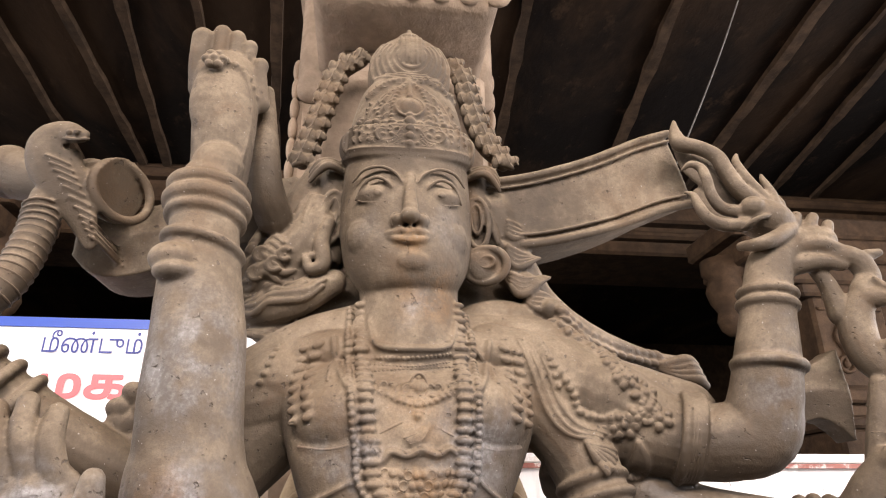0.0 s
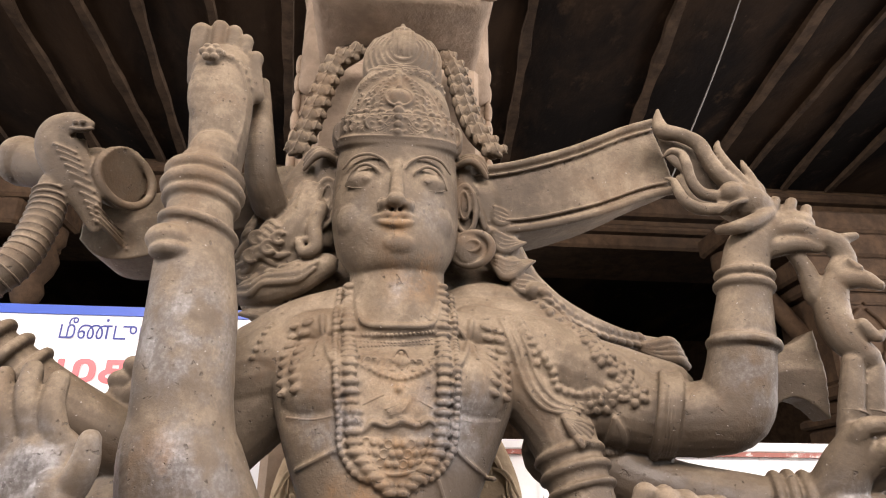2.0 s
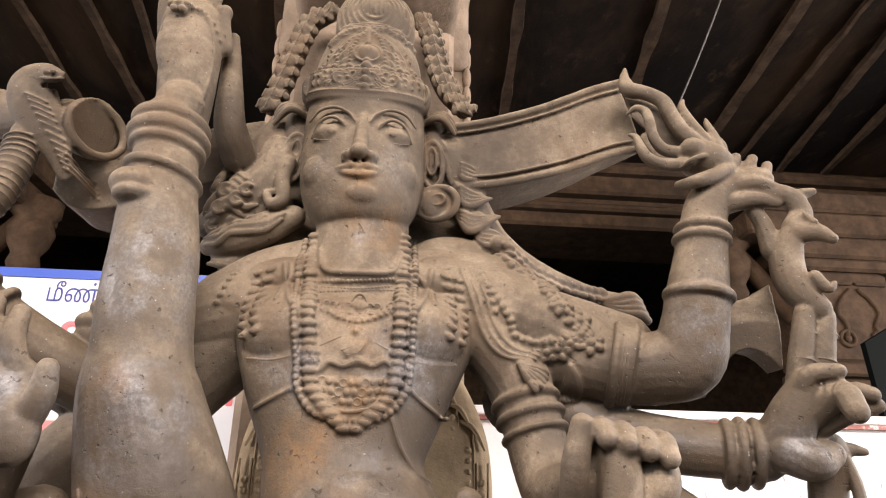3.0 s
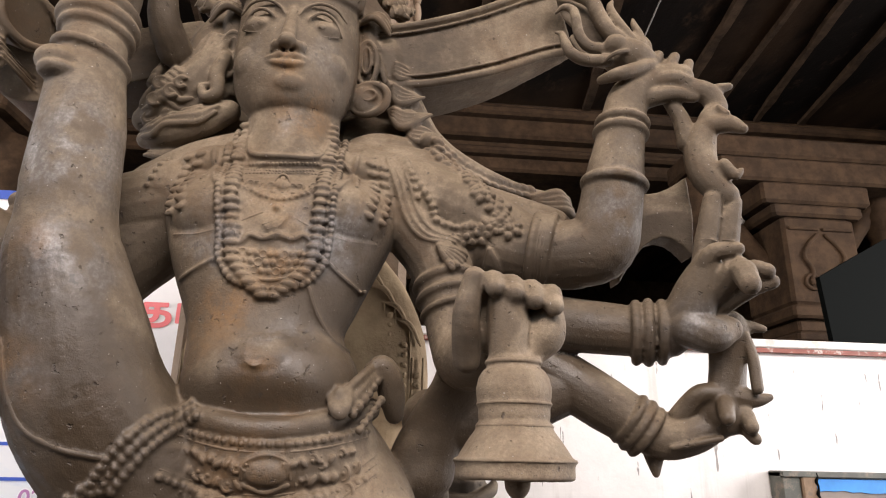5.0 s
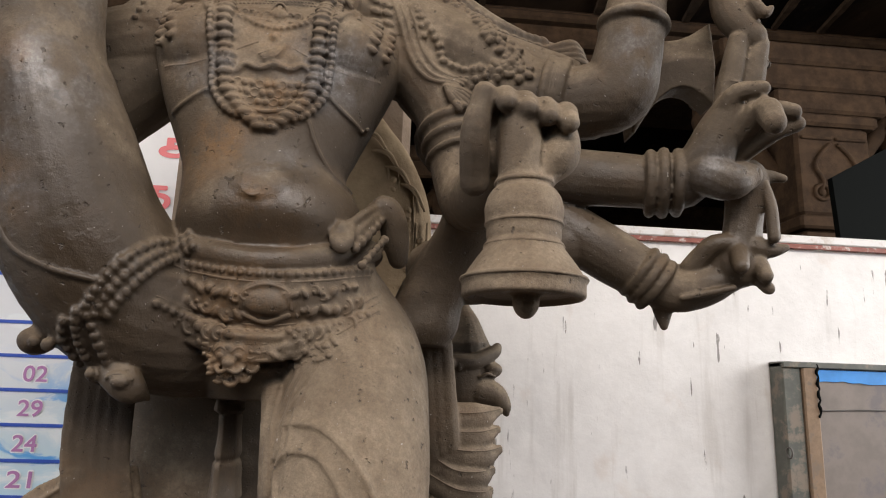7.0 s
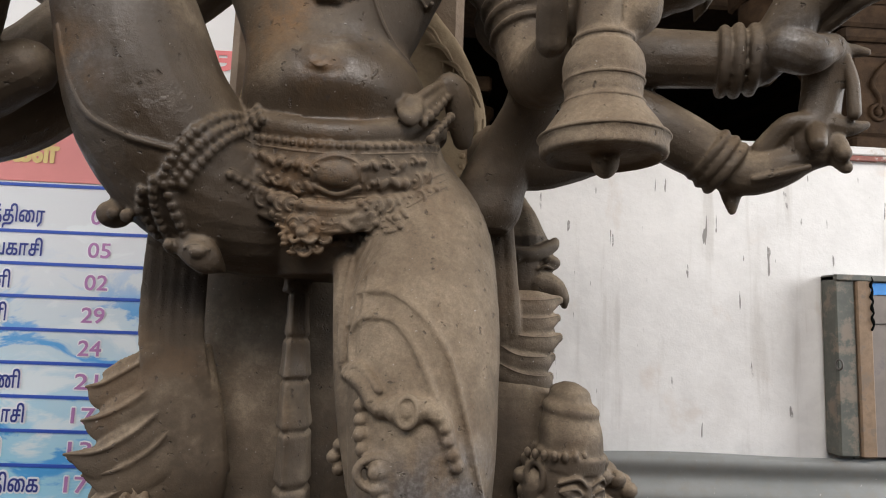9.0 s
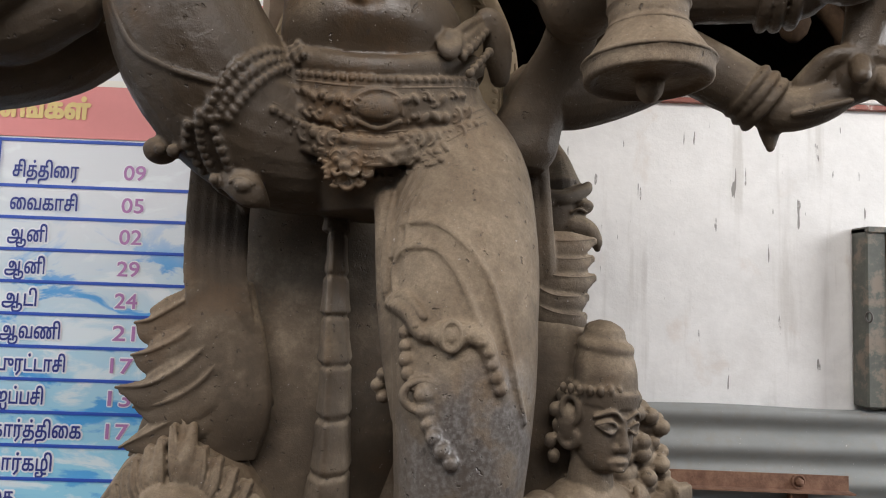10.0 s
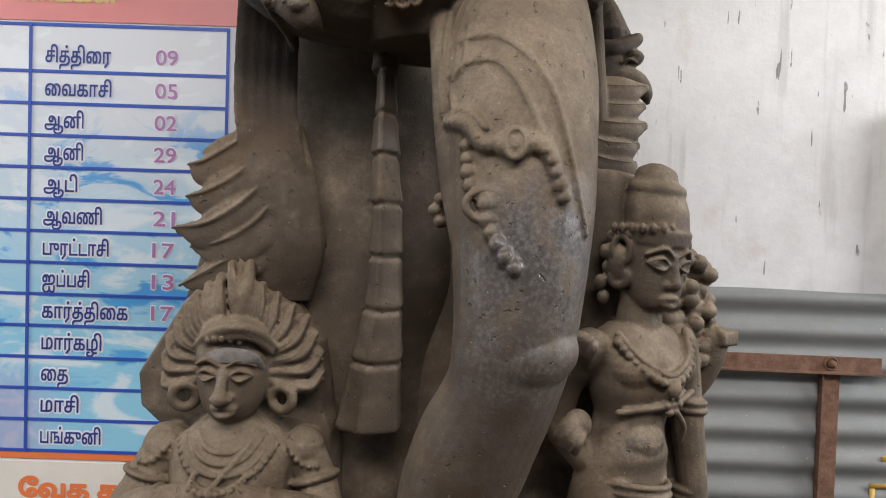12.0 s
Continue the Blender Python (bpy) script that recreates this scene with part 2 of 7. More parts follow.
def smooth_line(pts, n):
    """n points along a Catmull-Rom curve through pts (any dimension)."""
    p = np.array(pts, float)
    if len(p) == 2:
        return p[0] + (p[1] - p[0]) * np.linspace(0, 1, n)[:, None]
    p = np.vstack([2 * p[0] - p[1], p, 2 * p[-1] - p[-2]])
    u = np.linspace(0, len(p) - 3 - 1e-9, n)
    i = u.astype(int)
    f = (u - i)[:, None]
    a, b, c, d = p[i], p[i + 1], p[i + 2], p[i + 3]
    return 0.5 * (2 * b + (c - a) * f + (2 * a - 5 * b + 4 * c - d) * f ** 2 + (3 * b - a - 3 * c + d) * f ** 3)


class Geo:
    """Vertices and faces of one mesh."""

    def __init__(self):
        self.v, self.f, self.n = [], [], 0

    def add(self, verts, faces):
        self.v.append(np.asarray(verts, float))
        self.f.extend([tuple(int(i) + self.n for i in f) for f in faces])
        self.n += len(verts)
        return self

    def rings(self, rings):
        """Loft closed rings (k x m x 3) and close both ends."""
        k, m = rings.shape[:2]
        faces = [(i * m + j, i * m + (j + 1) % m, (i + 1) * m + (j + 1) % m, (i + 1) * m + j) for i in range(k - 1) for j in range(m)]
        faces += [tuple(range(m - 1, -1, -1)), tuple((k - 1) * m + j for j in range(m))]
        return self.add(rings.reshape(-1, 3), faces)

    def tube(self, pts, radii, segs=16, steps=None, squash=1.0, ref=(0, 1, 0), round_ends=True):
        """A tapered limb. squash flattens it along ref."""
        steps = steps or max(6, 5 * len(pts))
        r = radii if hasattr(radii, "__len__") else [radii] * len(pts)
        if len(r) != len(pts):
            r = np.interp(np.linspace(0, 1, len(pts)), np.linspace(0, 1, len(r)), r)
        line = smooth_line(np.column_stack([np.array(pts, float), np.array(r, float)]), steps)
        c, rad = line[:, :3], np.maximum(line[:, 3], 1e-4)
        tan = np.gradient(c, axis=0)
        tan /= np.linalg.norm(tan, axis=1)[:, None] + 1e-12
        if round_ends:
            h = np.array([0.35, 0.75, 0.95])
            w = np.sqrt(1 - h ** 2)
            c0, c1 = c[0] - tan[0] * rad[0] * h[:, None], c[-1] + tan[-1] * rad[-1] * h[:, None]
            c = np.vstack([c0[::-1], c, c1])
            tan = np.vstack([[tan[0]] * 3, tan, [tan[-1]] * 3])
            rad = np.concatenate([rad[0] * w[::-1], rad, rad[-1] * w])
        a = np.linspace(0, 2 * np.pi, segs, endpoint=False)
        out = []
        ref = V3(ref)
        for p, t, s in zip(c, tan, rad):
            n2 = ref - t * (ref @ t)
            if np.linalg.norm(n2) < 0.05:
                n2 = V3((1, 0, 0)) - t * t[0]
            n2 /= np.linalg.norm(n2)
            n1 = np.cross(t, n2)
            out.append(p + s * (np.cos(a)[:, None] * n1 + squash * np.sin(a)[:, None] * n2))
        return self.rings(np.array(out))

    def ball(self, c, r, rot=(0, 0, 0), segs=14, rows=9):
        r = V3(r if hasattr(r, "__len__") else (r, r, r))
        th = np.linspace(0.12, np.pi - 0.12, rows)
        a = np.linspace(0, 2 * np.pi, segs, endpoint=False)
        ring = np.array([[(np.sin(t) * np.cos(x), np.sin(t) * np.sin(x), np.cos(t)) for x in a] for t in th[::-1]])
        m = np.array(Euler([radians(x) for x in rot]).to_matrix())
        return self.rings((ring * r) @ m.T + V3(c))

    def loft(self, rows, segs=40, power=2.3):
        """Rows of z, cx, cy, rx, ry: a body of upright superellipse sections."""
        line = smooth_line(rows, 6 * len(rows))
        a = np.linspace(0, 2 * np.pi, segs, endpoint=False)
        cx, cy = np.cos(a), np.sin(a)
        sx, sy = np.sign(cx) * abs(cx) ** (2 / power), np.sign(cy) * abs(cy) ** (2 / power)
        return self.rings(np.array([np.column_stack([r[1] + r[3] * sx, r[2] + r[4] * sy, np.full(segs, r[0])]) for r in line]))

    def lathe(self, c, profile, segs=28):
        """Rows of radius, z about an upright axis through c (x, y)."""
        a = np.linspace(0, 2 * np.pi, segs, endpoint=False)
        return self.rings(np.array([np.column_stack([c[0] + r * np.cos(a), c[1] + r * np.sin(a), np.full(segs, z)]) for r, z in profile]))

    def torus(self, c, axis, big, small, segs=28, m=10, arc=2 * np.pi, start=0.0):
        ax = V3(axis) / np.linalg.norm(axis)
        u = np.cross(ax, (0.03, 0.2, 1.0) if abs(ax[2]) < 0.9 else (1, 0, 0))
        u /= np.linalg.norm(u)
        w = np.cross(ax, u)
        big = big if hasattr(big, "__len__") else (big, big)
        a = start + np.linspace(0, arc, segs, endpoint=arc < 6.2)
        b = np.linspace(0, 2 * np.pi, m, endpoint=False)
        v = []
        for x in a:
            d = np.cos(x) * u * big[0] + np.sin(x) * w * big[1]
            e = d / np.linalg.norm(d)
            v.append(V3(c) + d + small * (np.cos(b)[:, None] * e + np.sin(b)[:, None] * ax))
        v = np.array(v)
        if arc < 6.2:
            return self.rings(v)
        faces = [(i * m + j, i * m + (j + 1) % m, ((i + 1) % segs) * m + (j + 1) % m, ((i + 1) % segs) * m + j) for i in range(segs) for j in range(m)]
        return self.add(v.reshape(-1, 3), faces)

    def box(self, lo, hi, rot=0.0, bevel=0.0):
        """An upright box with chamfered vertical and horizontal edges."""
        lo, hi = V3(lo), V3(hi)
        b = bevel
        rows = [(lo[2], b), (lo[2] + b, 0), (hi[2] - b, 0), (hi[2], b)] if b else [(lo[2], 0), (hi[2], 0)]
        rings = []
        mid = (lo + hi) / 2
        for z, i in rows:
            x0, y0, x1, y1 = lo[0] + i, lo[1] + i, hi[0] - i, hi[1] - i
            p = [(x0 + b, y0), (x1 - b, y0), (x1, y0 + b), (x1, y1 - b), (x1 - b, y1), (x0 + b, y1), (x0, y1 - b), (x0, y0 + b)] if b else [(x0, y0), (x1, y0), (x1, y1), (x0, y1)]
            rings.append([(x, y, z) for x, y in p])
        r = np.array(rings)
        if rot:
            c, s = math.cos(radians(rot)), math.sin(radians(rot))
            d = r[:, :, :2] - mid[:2]
            r[:, :, 0], r[:, :, 1] = mid[0] + d[:, :, 0] * c - d[:, :, 1] * s, mid[1] + d[:, :, 0] * s + d[:, :, 1] * c
        return self.rings(r)

    def beads(self, line, r, gap=1.75, flat=(1, 1, 1)):
        """Balls strung along a line of 3D points."""
        p = smooth_line(line, 60)
        d = np.concatenate([[0], np.cumsum(np.linalg.norm(np.diff(p, axis=0), axis=1))])
        for s in np.linspace(0, d[-1], max(2, int(d[-1] / (r * gap)))):
            q = [np.interp(s, d, p[:, i]) for i in range(3)]
            k = random.uniform(0.88, 1.1)
            self.ball(q, tuple(r * k * f for f in flat), segs=8, rows=5)
        return self

    def merge(self, other):
        """Takes in all the forms of another Geo."""
        return self.add(np.vstack(other.v), other.f)

    def mesh(self, name):
        me = bpy.data.meshes.new(name)
        me.from_pydata(np.vstack(self.v).tolist(), [], self.f)
        me.validate()
        return me


def part(name, geo, material, parent=None, label="", flat=False):
    """Links a mesh as one object, under a thing where one is given."""
    ob = new(name, geo.mesh(name) if isinstance(geo, Geo) else geo)
    ob.data.materials.clear()
    ob.data.materials.append(material)
    ob.data.polygons.foreach_set("use_smooth", [not flat] * len(ob.data.polygons))
    if parent:
        ob.parent = parent
    if label:
        tagged(ob, label)
    return ob


def thing(name, label, category, kind="", group=""):
    return tagged(new(name), label, category, group, kind)


def fused(name, body, voxel, smooth):
    """One skin over all the overlapping forms of a carving."""
    ob = new(name, body.mesh(name))
    m = ob.modifiers.new("skin", 'REMESH')
    m.mode, m.voxel_size = 'VOXEL', voxel
    s = ob.modifiers.new("soften", 'SMOOTH')
    s.factor, s.iterations = 0.5, smooth
    for size, strength in ((0.013, 0.0006), (0.05, 0.002)):
        tx = bpy.data.textures.new("chisel", 'CLOUDS')
        tx.noise_scale, tx.noise_depth = size, 3
        w = ob.modifiers.new("chisel", 'DISPLACE')
        w.texture, w.strength, w.mid_level, w.texture_coords = tx, strength, 0.5, 'LOCAL'
    dg = bpy.context.evaluated_depsgraph_get()
    me = bpy.data.meshes.new_from_object(ob.evaluated_get(dg))
    old = ob.data
    bpy.data.objects.remove(ob)
    bpy.data.meshes.remove(old)
    return me


def join(a, geo):
    """Adds plain stone that needs no skin of its own to the mesh a."""
    bm = bmesh.new()
    bm.from_mesh(a)
    tmp = geo.mesh("tmp")
    bm.from_mesh(tmp)
    bm.to_mesh(a)
    bm.free()
    bpy.data.meshes.remove(tmp)
    return a


def weather(me, **fields):
    """Per-vertex strength of wear and painted shade, from round patches (x, y, z, radius, strength)."""
    n = len(me.vertices)
    co = np.empty(n * 3)
    me.vertices.foreach_get("co", co)
    co = co.reshape(-1, 3)
    for name, spots in fields.items():
        out = np.zeros(n)
        for x, y, z, r, s in spots:
            d = np.linalg.norm(co - (x, y, z), axis=1) / r
            out = np.maximum(out, s * np.clip(1.25 - d, 0, 1))
        me.attributes.new(name, 'FLOAT', 'POINT').data.foreach_set("value", out)


class Skin:
    """Finds the front of a carving, to lay ornament on it."""

    def __init__(self, geo):

        self.t = BVHTree.FromPolygons([Vector(p) for p in np.vstack(geo.v)], geo.f)

    def at(self, x, z, off=0.0, default=1.0):
        hit = self.t.ray_cast(Vector((x, 0.3, z)), Vector((0, 1, 0)))[0]
        return (x, (hit.y if hit else default) - off, z)

    def hits(self, x, z):
        return self.t.ray_cast(Vector((x, 0.3, z)), Vector((0, 1, 0)))[0] is not None

    def line(self, pts, off=0.0, n=24):
        return [self.at(x, z, off) for x, z in smooth_line(pts, n)]


# ---------------------------------------------------------------- the hall
def hall():
    g = Geo().box((-7, -9, -0.2), (9, 9, 0.0))
    tagged(part("floor", g, FLOOR), "worn grey granite paving of the temple hall", "floor", kind="structure")
    # banner wall: whitewashed, with a painted coping
    w = tagged(part("wall_back", Geo().box((-2.2, 2.2, 0), (6.0, 2.42, 1.90), bevel=0.006), LIME, flat=True), "low whitewashed wall, stained and chipped", "wall", kind="structure")
    part("coping", Geo().box((0.2, 2.172, 1.902), (6.0, 2.45, 1.932), bevel=0.004), WHITETRIM, w, "white painted coping", flat=True)
    part("coping_edge", Geo().box((0.2, 2.178, 1.886), (6.0, 2.199, 1.901)), REDTRIM, w, "flaking red oxide edge", flat=True)
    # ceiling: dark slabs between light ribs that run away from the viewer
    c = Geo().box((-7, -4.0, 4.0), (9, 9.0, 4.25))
    tagged(part("ceiling", c, SMEARED_SLAB, flat=True), "near-black granite slab ceiling with brown smears", "ceiling", kind="structure")
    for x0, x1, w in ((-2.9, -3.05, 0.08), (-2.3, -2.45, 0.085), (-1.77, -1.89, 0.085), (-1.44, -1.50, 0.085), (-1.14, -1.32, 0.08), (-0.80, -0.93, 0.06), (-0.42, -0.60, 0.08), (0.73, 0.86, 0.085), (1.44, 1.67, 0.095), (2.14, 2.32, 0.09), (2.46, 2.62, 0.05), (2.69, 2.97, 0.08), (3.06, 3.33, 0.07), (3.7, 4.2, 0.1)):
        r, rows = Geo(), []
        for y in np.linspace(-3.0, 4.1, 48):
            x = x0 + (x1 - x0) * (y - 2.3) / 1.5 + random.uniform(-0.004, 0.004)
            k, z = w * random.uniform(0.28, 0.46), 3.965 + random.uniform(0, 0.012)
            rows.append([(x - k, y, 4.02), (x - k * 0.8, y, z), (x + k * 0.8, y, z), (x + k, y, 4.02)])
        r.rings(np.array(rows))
        tagged(part("ceiling_joist", r, RIB, flat=True), "pale mortar rib between near-black ceiling slabs", "beam", kind="structure")
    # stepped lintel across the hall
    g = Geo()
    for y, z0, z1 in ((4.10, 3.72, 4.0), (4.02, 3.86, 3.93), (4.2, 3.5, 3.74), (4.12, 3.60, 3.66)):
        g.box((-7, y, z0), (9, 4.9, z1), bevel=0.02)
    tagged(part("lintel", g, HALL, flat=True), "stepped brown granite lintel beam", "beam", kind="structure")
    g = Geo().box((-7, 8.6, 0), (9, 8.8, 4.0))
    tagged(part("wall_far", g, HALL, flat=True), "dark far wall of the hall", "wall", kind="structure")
    # unseen walls; the low front one is added to block low sky light
    for n, lo, hi in (("wall_west", (-7.2, -4, 0), (-7, 8.8, 4.0)), ("wall_east", (8.8, -4.0, 0), (9.0, 8.8, 4.0)), ("light_block_front", (-7, -4.2, 0), (9, -4.0, 2.2))):
        tagged(part(n, Geo().box(lo, hi), HALL, flat=True), "plain brown granite wall, unseen, added to close the hall", "wall", kind="structure")


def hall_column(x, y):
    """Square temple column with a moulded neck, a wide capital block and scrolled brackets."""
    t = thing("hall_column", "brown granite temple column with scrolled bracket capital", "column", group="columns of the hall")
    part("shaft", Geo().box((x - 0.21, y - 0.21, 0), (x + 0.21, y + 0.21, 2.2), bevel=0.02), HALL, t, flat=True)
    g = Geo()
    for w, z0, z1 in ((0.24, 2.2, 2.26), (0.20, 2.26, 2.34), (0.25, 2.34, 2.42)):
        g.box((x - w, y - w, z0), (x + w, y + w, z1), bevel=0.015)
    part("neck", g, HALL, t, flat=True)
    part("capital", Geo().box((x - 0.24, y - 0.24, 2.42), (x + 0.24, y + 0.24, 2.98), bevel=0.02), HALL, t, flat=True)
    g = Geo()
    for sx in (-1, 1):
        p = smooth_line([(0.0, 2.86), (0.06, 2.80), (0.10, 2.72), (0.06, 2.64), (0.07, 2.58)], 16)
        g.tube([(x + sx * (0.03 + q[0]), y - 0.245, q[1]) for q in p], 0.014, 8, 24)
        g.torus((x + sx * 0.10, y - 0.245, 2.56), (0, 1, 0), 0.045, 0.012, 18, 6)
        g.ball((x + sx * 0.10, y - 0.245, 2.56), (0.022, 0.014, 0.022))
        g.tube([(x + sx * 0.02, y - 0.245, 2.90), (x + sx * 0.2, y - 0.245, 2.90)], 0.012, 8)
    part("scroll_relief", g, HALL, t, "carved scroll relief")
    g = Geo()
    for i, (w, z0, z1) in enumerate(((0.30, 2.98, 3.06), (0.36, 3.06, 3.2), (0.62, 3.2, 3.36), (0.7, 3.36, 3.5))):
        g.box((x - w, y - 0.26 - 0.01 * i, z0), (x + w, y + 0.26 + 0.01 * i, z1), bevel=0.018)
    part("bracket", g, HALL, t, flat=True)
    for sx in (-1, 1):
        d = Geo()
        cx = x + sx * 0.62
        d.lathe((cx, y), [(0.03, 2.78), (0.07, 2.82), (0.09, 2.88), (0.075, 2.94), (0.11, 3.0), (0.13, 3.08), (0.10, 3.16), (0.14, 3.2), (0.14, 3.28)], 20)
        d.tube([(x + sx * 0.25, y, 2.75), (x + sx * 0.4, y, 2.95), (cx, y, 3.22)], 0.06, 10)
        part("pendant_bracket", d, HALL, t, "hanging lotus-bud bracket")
    return t


def backing_pillar():
    """The pillar that the large carving stands against."""
    t = thing("stone_pillar", "tan granite pillar with block capital behind the carving", "pillar")
    part("shaft", Geo().box((-0.17, 1.46, 0), (0.345, 1.95, 2.9), bevel=0.02), PILLAR, t, flat=True)
    g = Geo().box((-0.088, 1.25, 2.2), (0.29, 1.5, 2.70), bevel=0.012)
    g.box((-0.055, 1.30, 2.69), (0.24, 1.5, 2.79), bevel=0.01)
    part("head_block", g, PILLAR, t, flat=True)
    g = Geo()
    # flaring scalloped capital: a deep roll in front with fluted cheeks
    g.box((-0.112, 1.13, 2.79), (0.305, 1.6, 3.2), bevel=0.022)
    g.box((-0.166, 1.42, 2.735), (0.348, 2.0, 3.3), bevel=0.02)
    g.box((-0.19, 1.12, 3.1), (0.375, 2.05, 4.0), bevel=0.03)
    for i in range(7):
        x = -0.095 + 0.064 * i
        g.ball((x + 0.012, 1.135, 2.835), (0.034, 0.016, 0.034))
    part("capital", g, PILLAR, t)
    g = Geo()
    for i in range(9):
        z = 2.36 + 0.06 * i
        for x in (-0.172, 0.347):
            g.ball((x, 1.47, z), (0.012, 0.02, 0.034))
            g.ball((x, 1.60, z + 0.02), (0.012, 0.03, 0.03))
    part("edge_moulding", g, PILLAR, t, "notched edge moulding")
    # carved slab at hip height, with a pointed top and columns of relief
    g = Geo()
    g.loft([(0.3, 0.13, 1.5, 0.2, 0.11), (1.0, 0.13, 1.5, 0.2, 0.11), (1.50, 0.13, 1.5, 0.21, 0.11), (1.58, 0.13, 1.5, 0.268, 0.11), (1.74, 0.13, 1.5, 0.265, 0.11), (1.86, 0.13, 1.5, 0.22, 0.10), (1.93, 0.13, 1.5, 0.17, 0.09), (1.97, 0.13, 1.5, 0.14, 0.08)], 32, 6)
    for sx in (-1, 1):
        for k, dx in enumerate((0.245, 0.215, 0.18)):
            x, top = 0.13 + sx * dx, 1.70 + 0.06 * k
            for off in (-0.012, 0.012):
                g.tube([(x + off, 1.398, 1.56), (x + off, 1.398, top)], 0.003, 6, 8)
            for i in range(int((top - 1.57) / 0.022)):
                g.ball((x, 1.397, 1.575 + 0.022 * i), (0.0065, 0.006, 0.008), (0, 40 * (-1) ** i, 0), segs=8, rows=6)
        for k in range(4):
            g.tube([(0.13 + sx * (0.25 - 0.03 * k), 1.398, 1.73 + 0.045 * k), (0.13 + sx * (0.225 - 0.03 * k), 1.396, 1.775 + 0.04 * k), (0.13 + sx * (0.19 - 0.03 * k), 1.400, 1.79 + 0.035 * k)], [0.003, 0.006, 0.003], 6, 12)
    part("relief_slab", g, STONE_BACK, t, "carved slab with leaf-shaped top")


hall()
for cx, cy in ((2.95, 3.75), (-2.6, 3.75), (0.2, 5.9), (5.4, 3.75), (-5.2, 3.75)):
    hall_column(cx, cy)
backing_pillar()


def loose_wire():
    p = smooth_line([(1.60, 1.85, 3.98), (1.42, 2.05, 3.45), (1.24, 2.28, 2.98)], 12)
    tagged(part("cable", Geo().tube(p, 0.0035, 6, 12), WIRE), "thin pale cable hanging from the ceiling", "cable")


loose_wire()


# ---------------------------------------------------------------- the large carving
def finger(g, a, b, c, r):
    g.tube([a, b, c], [r * 1.05, r, r * 0.82], 10, 10)


def great_statue():
    g, d, block = Geo(), Geo(), Geo()          # body, ornament, rough stone behind
    X = 0.11
    # trunk
    g.loft([(2.00, X, 1.11, 0.10, 0.06), (1.965, X, 1.10, 0.175, 0.085), (1.92, X, 1.085, 0.205, 0.105), (1.86, X, 1.075, 0.197, 0.11), (1.79, X - 0.003, 1.065, 0.172, 0.105), (1.72, 0.105, 1.06, 0.142, 0.10), (1.675, 0.105, 1.055, 0.126, 0.10),
            (1.63, 0.118, 1.05, 0.136, 0.112), (1.59, 0.123, 1.05, 0.143, 0.114), (1.555, 0.125, 1.055, 0.142, 0.10), (1.53, 0.128, 1.07, 0.15, 0.105), (1.46, 0.145, 1.09, 0.163, 0.115), (1.39, 0.15, 1.10, 0.16, 0.11), (1.33, 0.17, 1.11, 0.13, 0.10)], 48, 2.2)
    g.tube([(X - 0.005, 1.10, 2.14), (X, 1.09, 2.04), (X, 1.09, 1.98)], [0.088, 0.086, 0.10], 24)
    for s in (-1, 1):
        g.ball((X + s * 0.088, 1.035, 1.878), (0.098, 0.072, 0.072), segs=24, rows=14)
        g.ball((X + s * 0.20, 1.105, 1.94), (0.078, 0.066, 0.064), segs=20, rows=12)
        g.ball((X + s * 0.10, 1.09, 1.985), (0.11, 0.065, 0.045), segs=20, rows=12)
    g.ball((X, 1.065, 1.975), (0.13, 0.06, 0.036), segs=28, rows=14)
    g.ball((0.118, 1.03, 1.62), (0.105, 0.098, 0.075), segs=28, rows=16)
    d.tube([(0.097, 0.937, 1.617), (0.111, 0.933, 1.611), (0.125, 0.937, 1.618)], 0.0035, 6)
    # head: an egg of a face, with the features laid on it
    g.ball((0.1, 1.115, 2.255), (0.113, 0.12, 0.13), segs=28, rows=18)
    g.loft([(2.074, 0.104, 1.062, 0.03, 0.026), (2.082, 0.104, 1.064, 0.064, 0.056), (2.10, 0.1035, 1.072, 0.086, 0.080), (2.135, 0.102, 1.082, 0.106, 0.095), (2.18, 0.101, 1.091, 0.116, 0.103), (2.23, 0.1, 1.096, 0.119, 0.106), (2.29, 0.1, 1.10, 0.118, 0.106), (2.34, 0.1, 1.105, 0.115, 0.107), (2.41, 0.1, 1.11, 0.10, 0.10)], 44, 2.1)
    g.ball((0.106, 1.000, 2.122), (0.034, 0.020, 0.021))                     # chin
    g.tube([(0.1, 0.998, 2.278), (0.1, 0.987, 2.24), (0.1, 0.972, 2.205)], [0.0095, 0.0105, 0.013], 14)
    g.ball((0.0995, 0.969, 2.193), (0.0165, 0.0155, 0.013), segs=18, rows=12)
    for s in (-1, 1):
        g.ball((0.1 + s * 0.0185, 0.983, 2.190), (0.0115, 0.0145, 0.0105))
        g.ball((0.1 + s * 0.057, 1.010, 2.2475), (0.0295, 0.0145, 0.0185), (8, 0, 0), segs=20, rows=12)       # eyeball
        d.ball((0.1 + s * 0.055, 0.9955, 2.246), (0.007, 0.0022, 0.006), segs=12, rows=6)
        g.ball((0.1 + s * 0.05, 1.040, 2.178), (0.055, 0.038, 0.052), segs=20, rows=12)
        d.tube([(0.1 + s * x, y, z) for x, y, z in ((0.026, 0.999, 2.246), (0.036, 0.992, 2.262), (0.055, 0.991, 2.272), (0.076, 0.998, 2.264), (0.091, 1.014, 2.239))], [0.0022, 0.003, 0.0032, 0.003, 0.0022], 8, 24)
        d.tube([(0.1 + s * x, y, z) for x, y, z in ((0.026, 1.000, 2.246), (0.042, 1.001, 2.234), (0.060, 1.003, 2.230), (0.078, 1.009, 2.233), (0.091, 1.016, 2.239))], 0.0014, 8, 20)
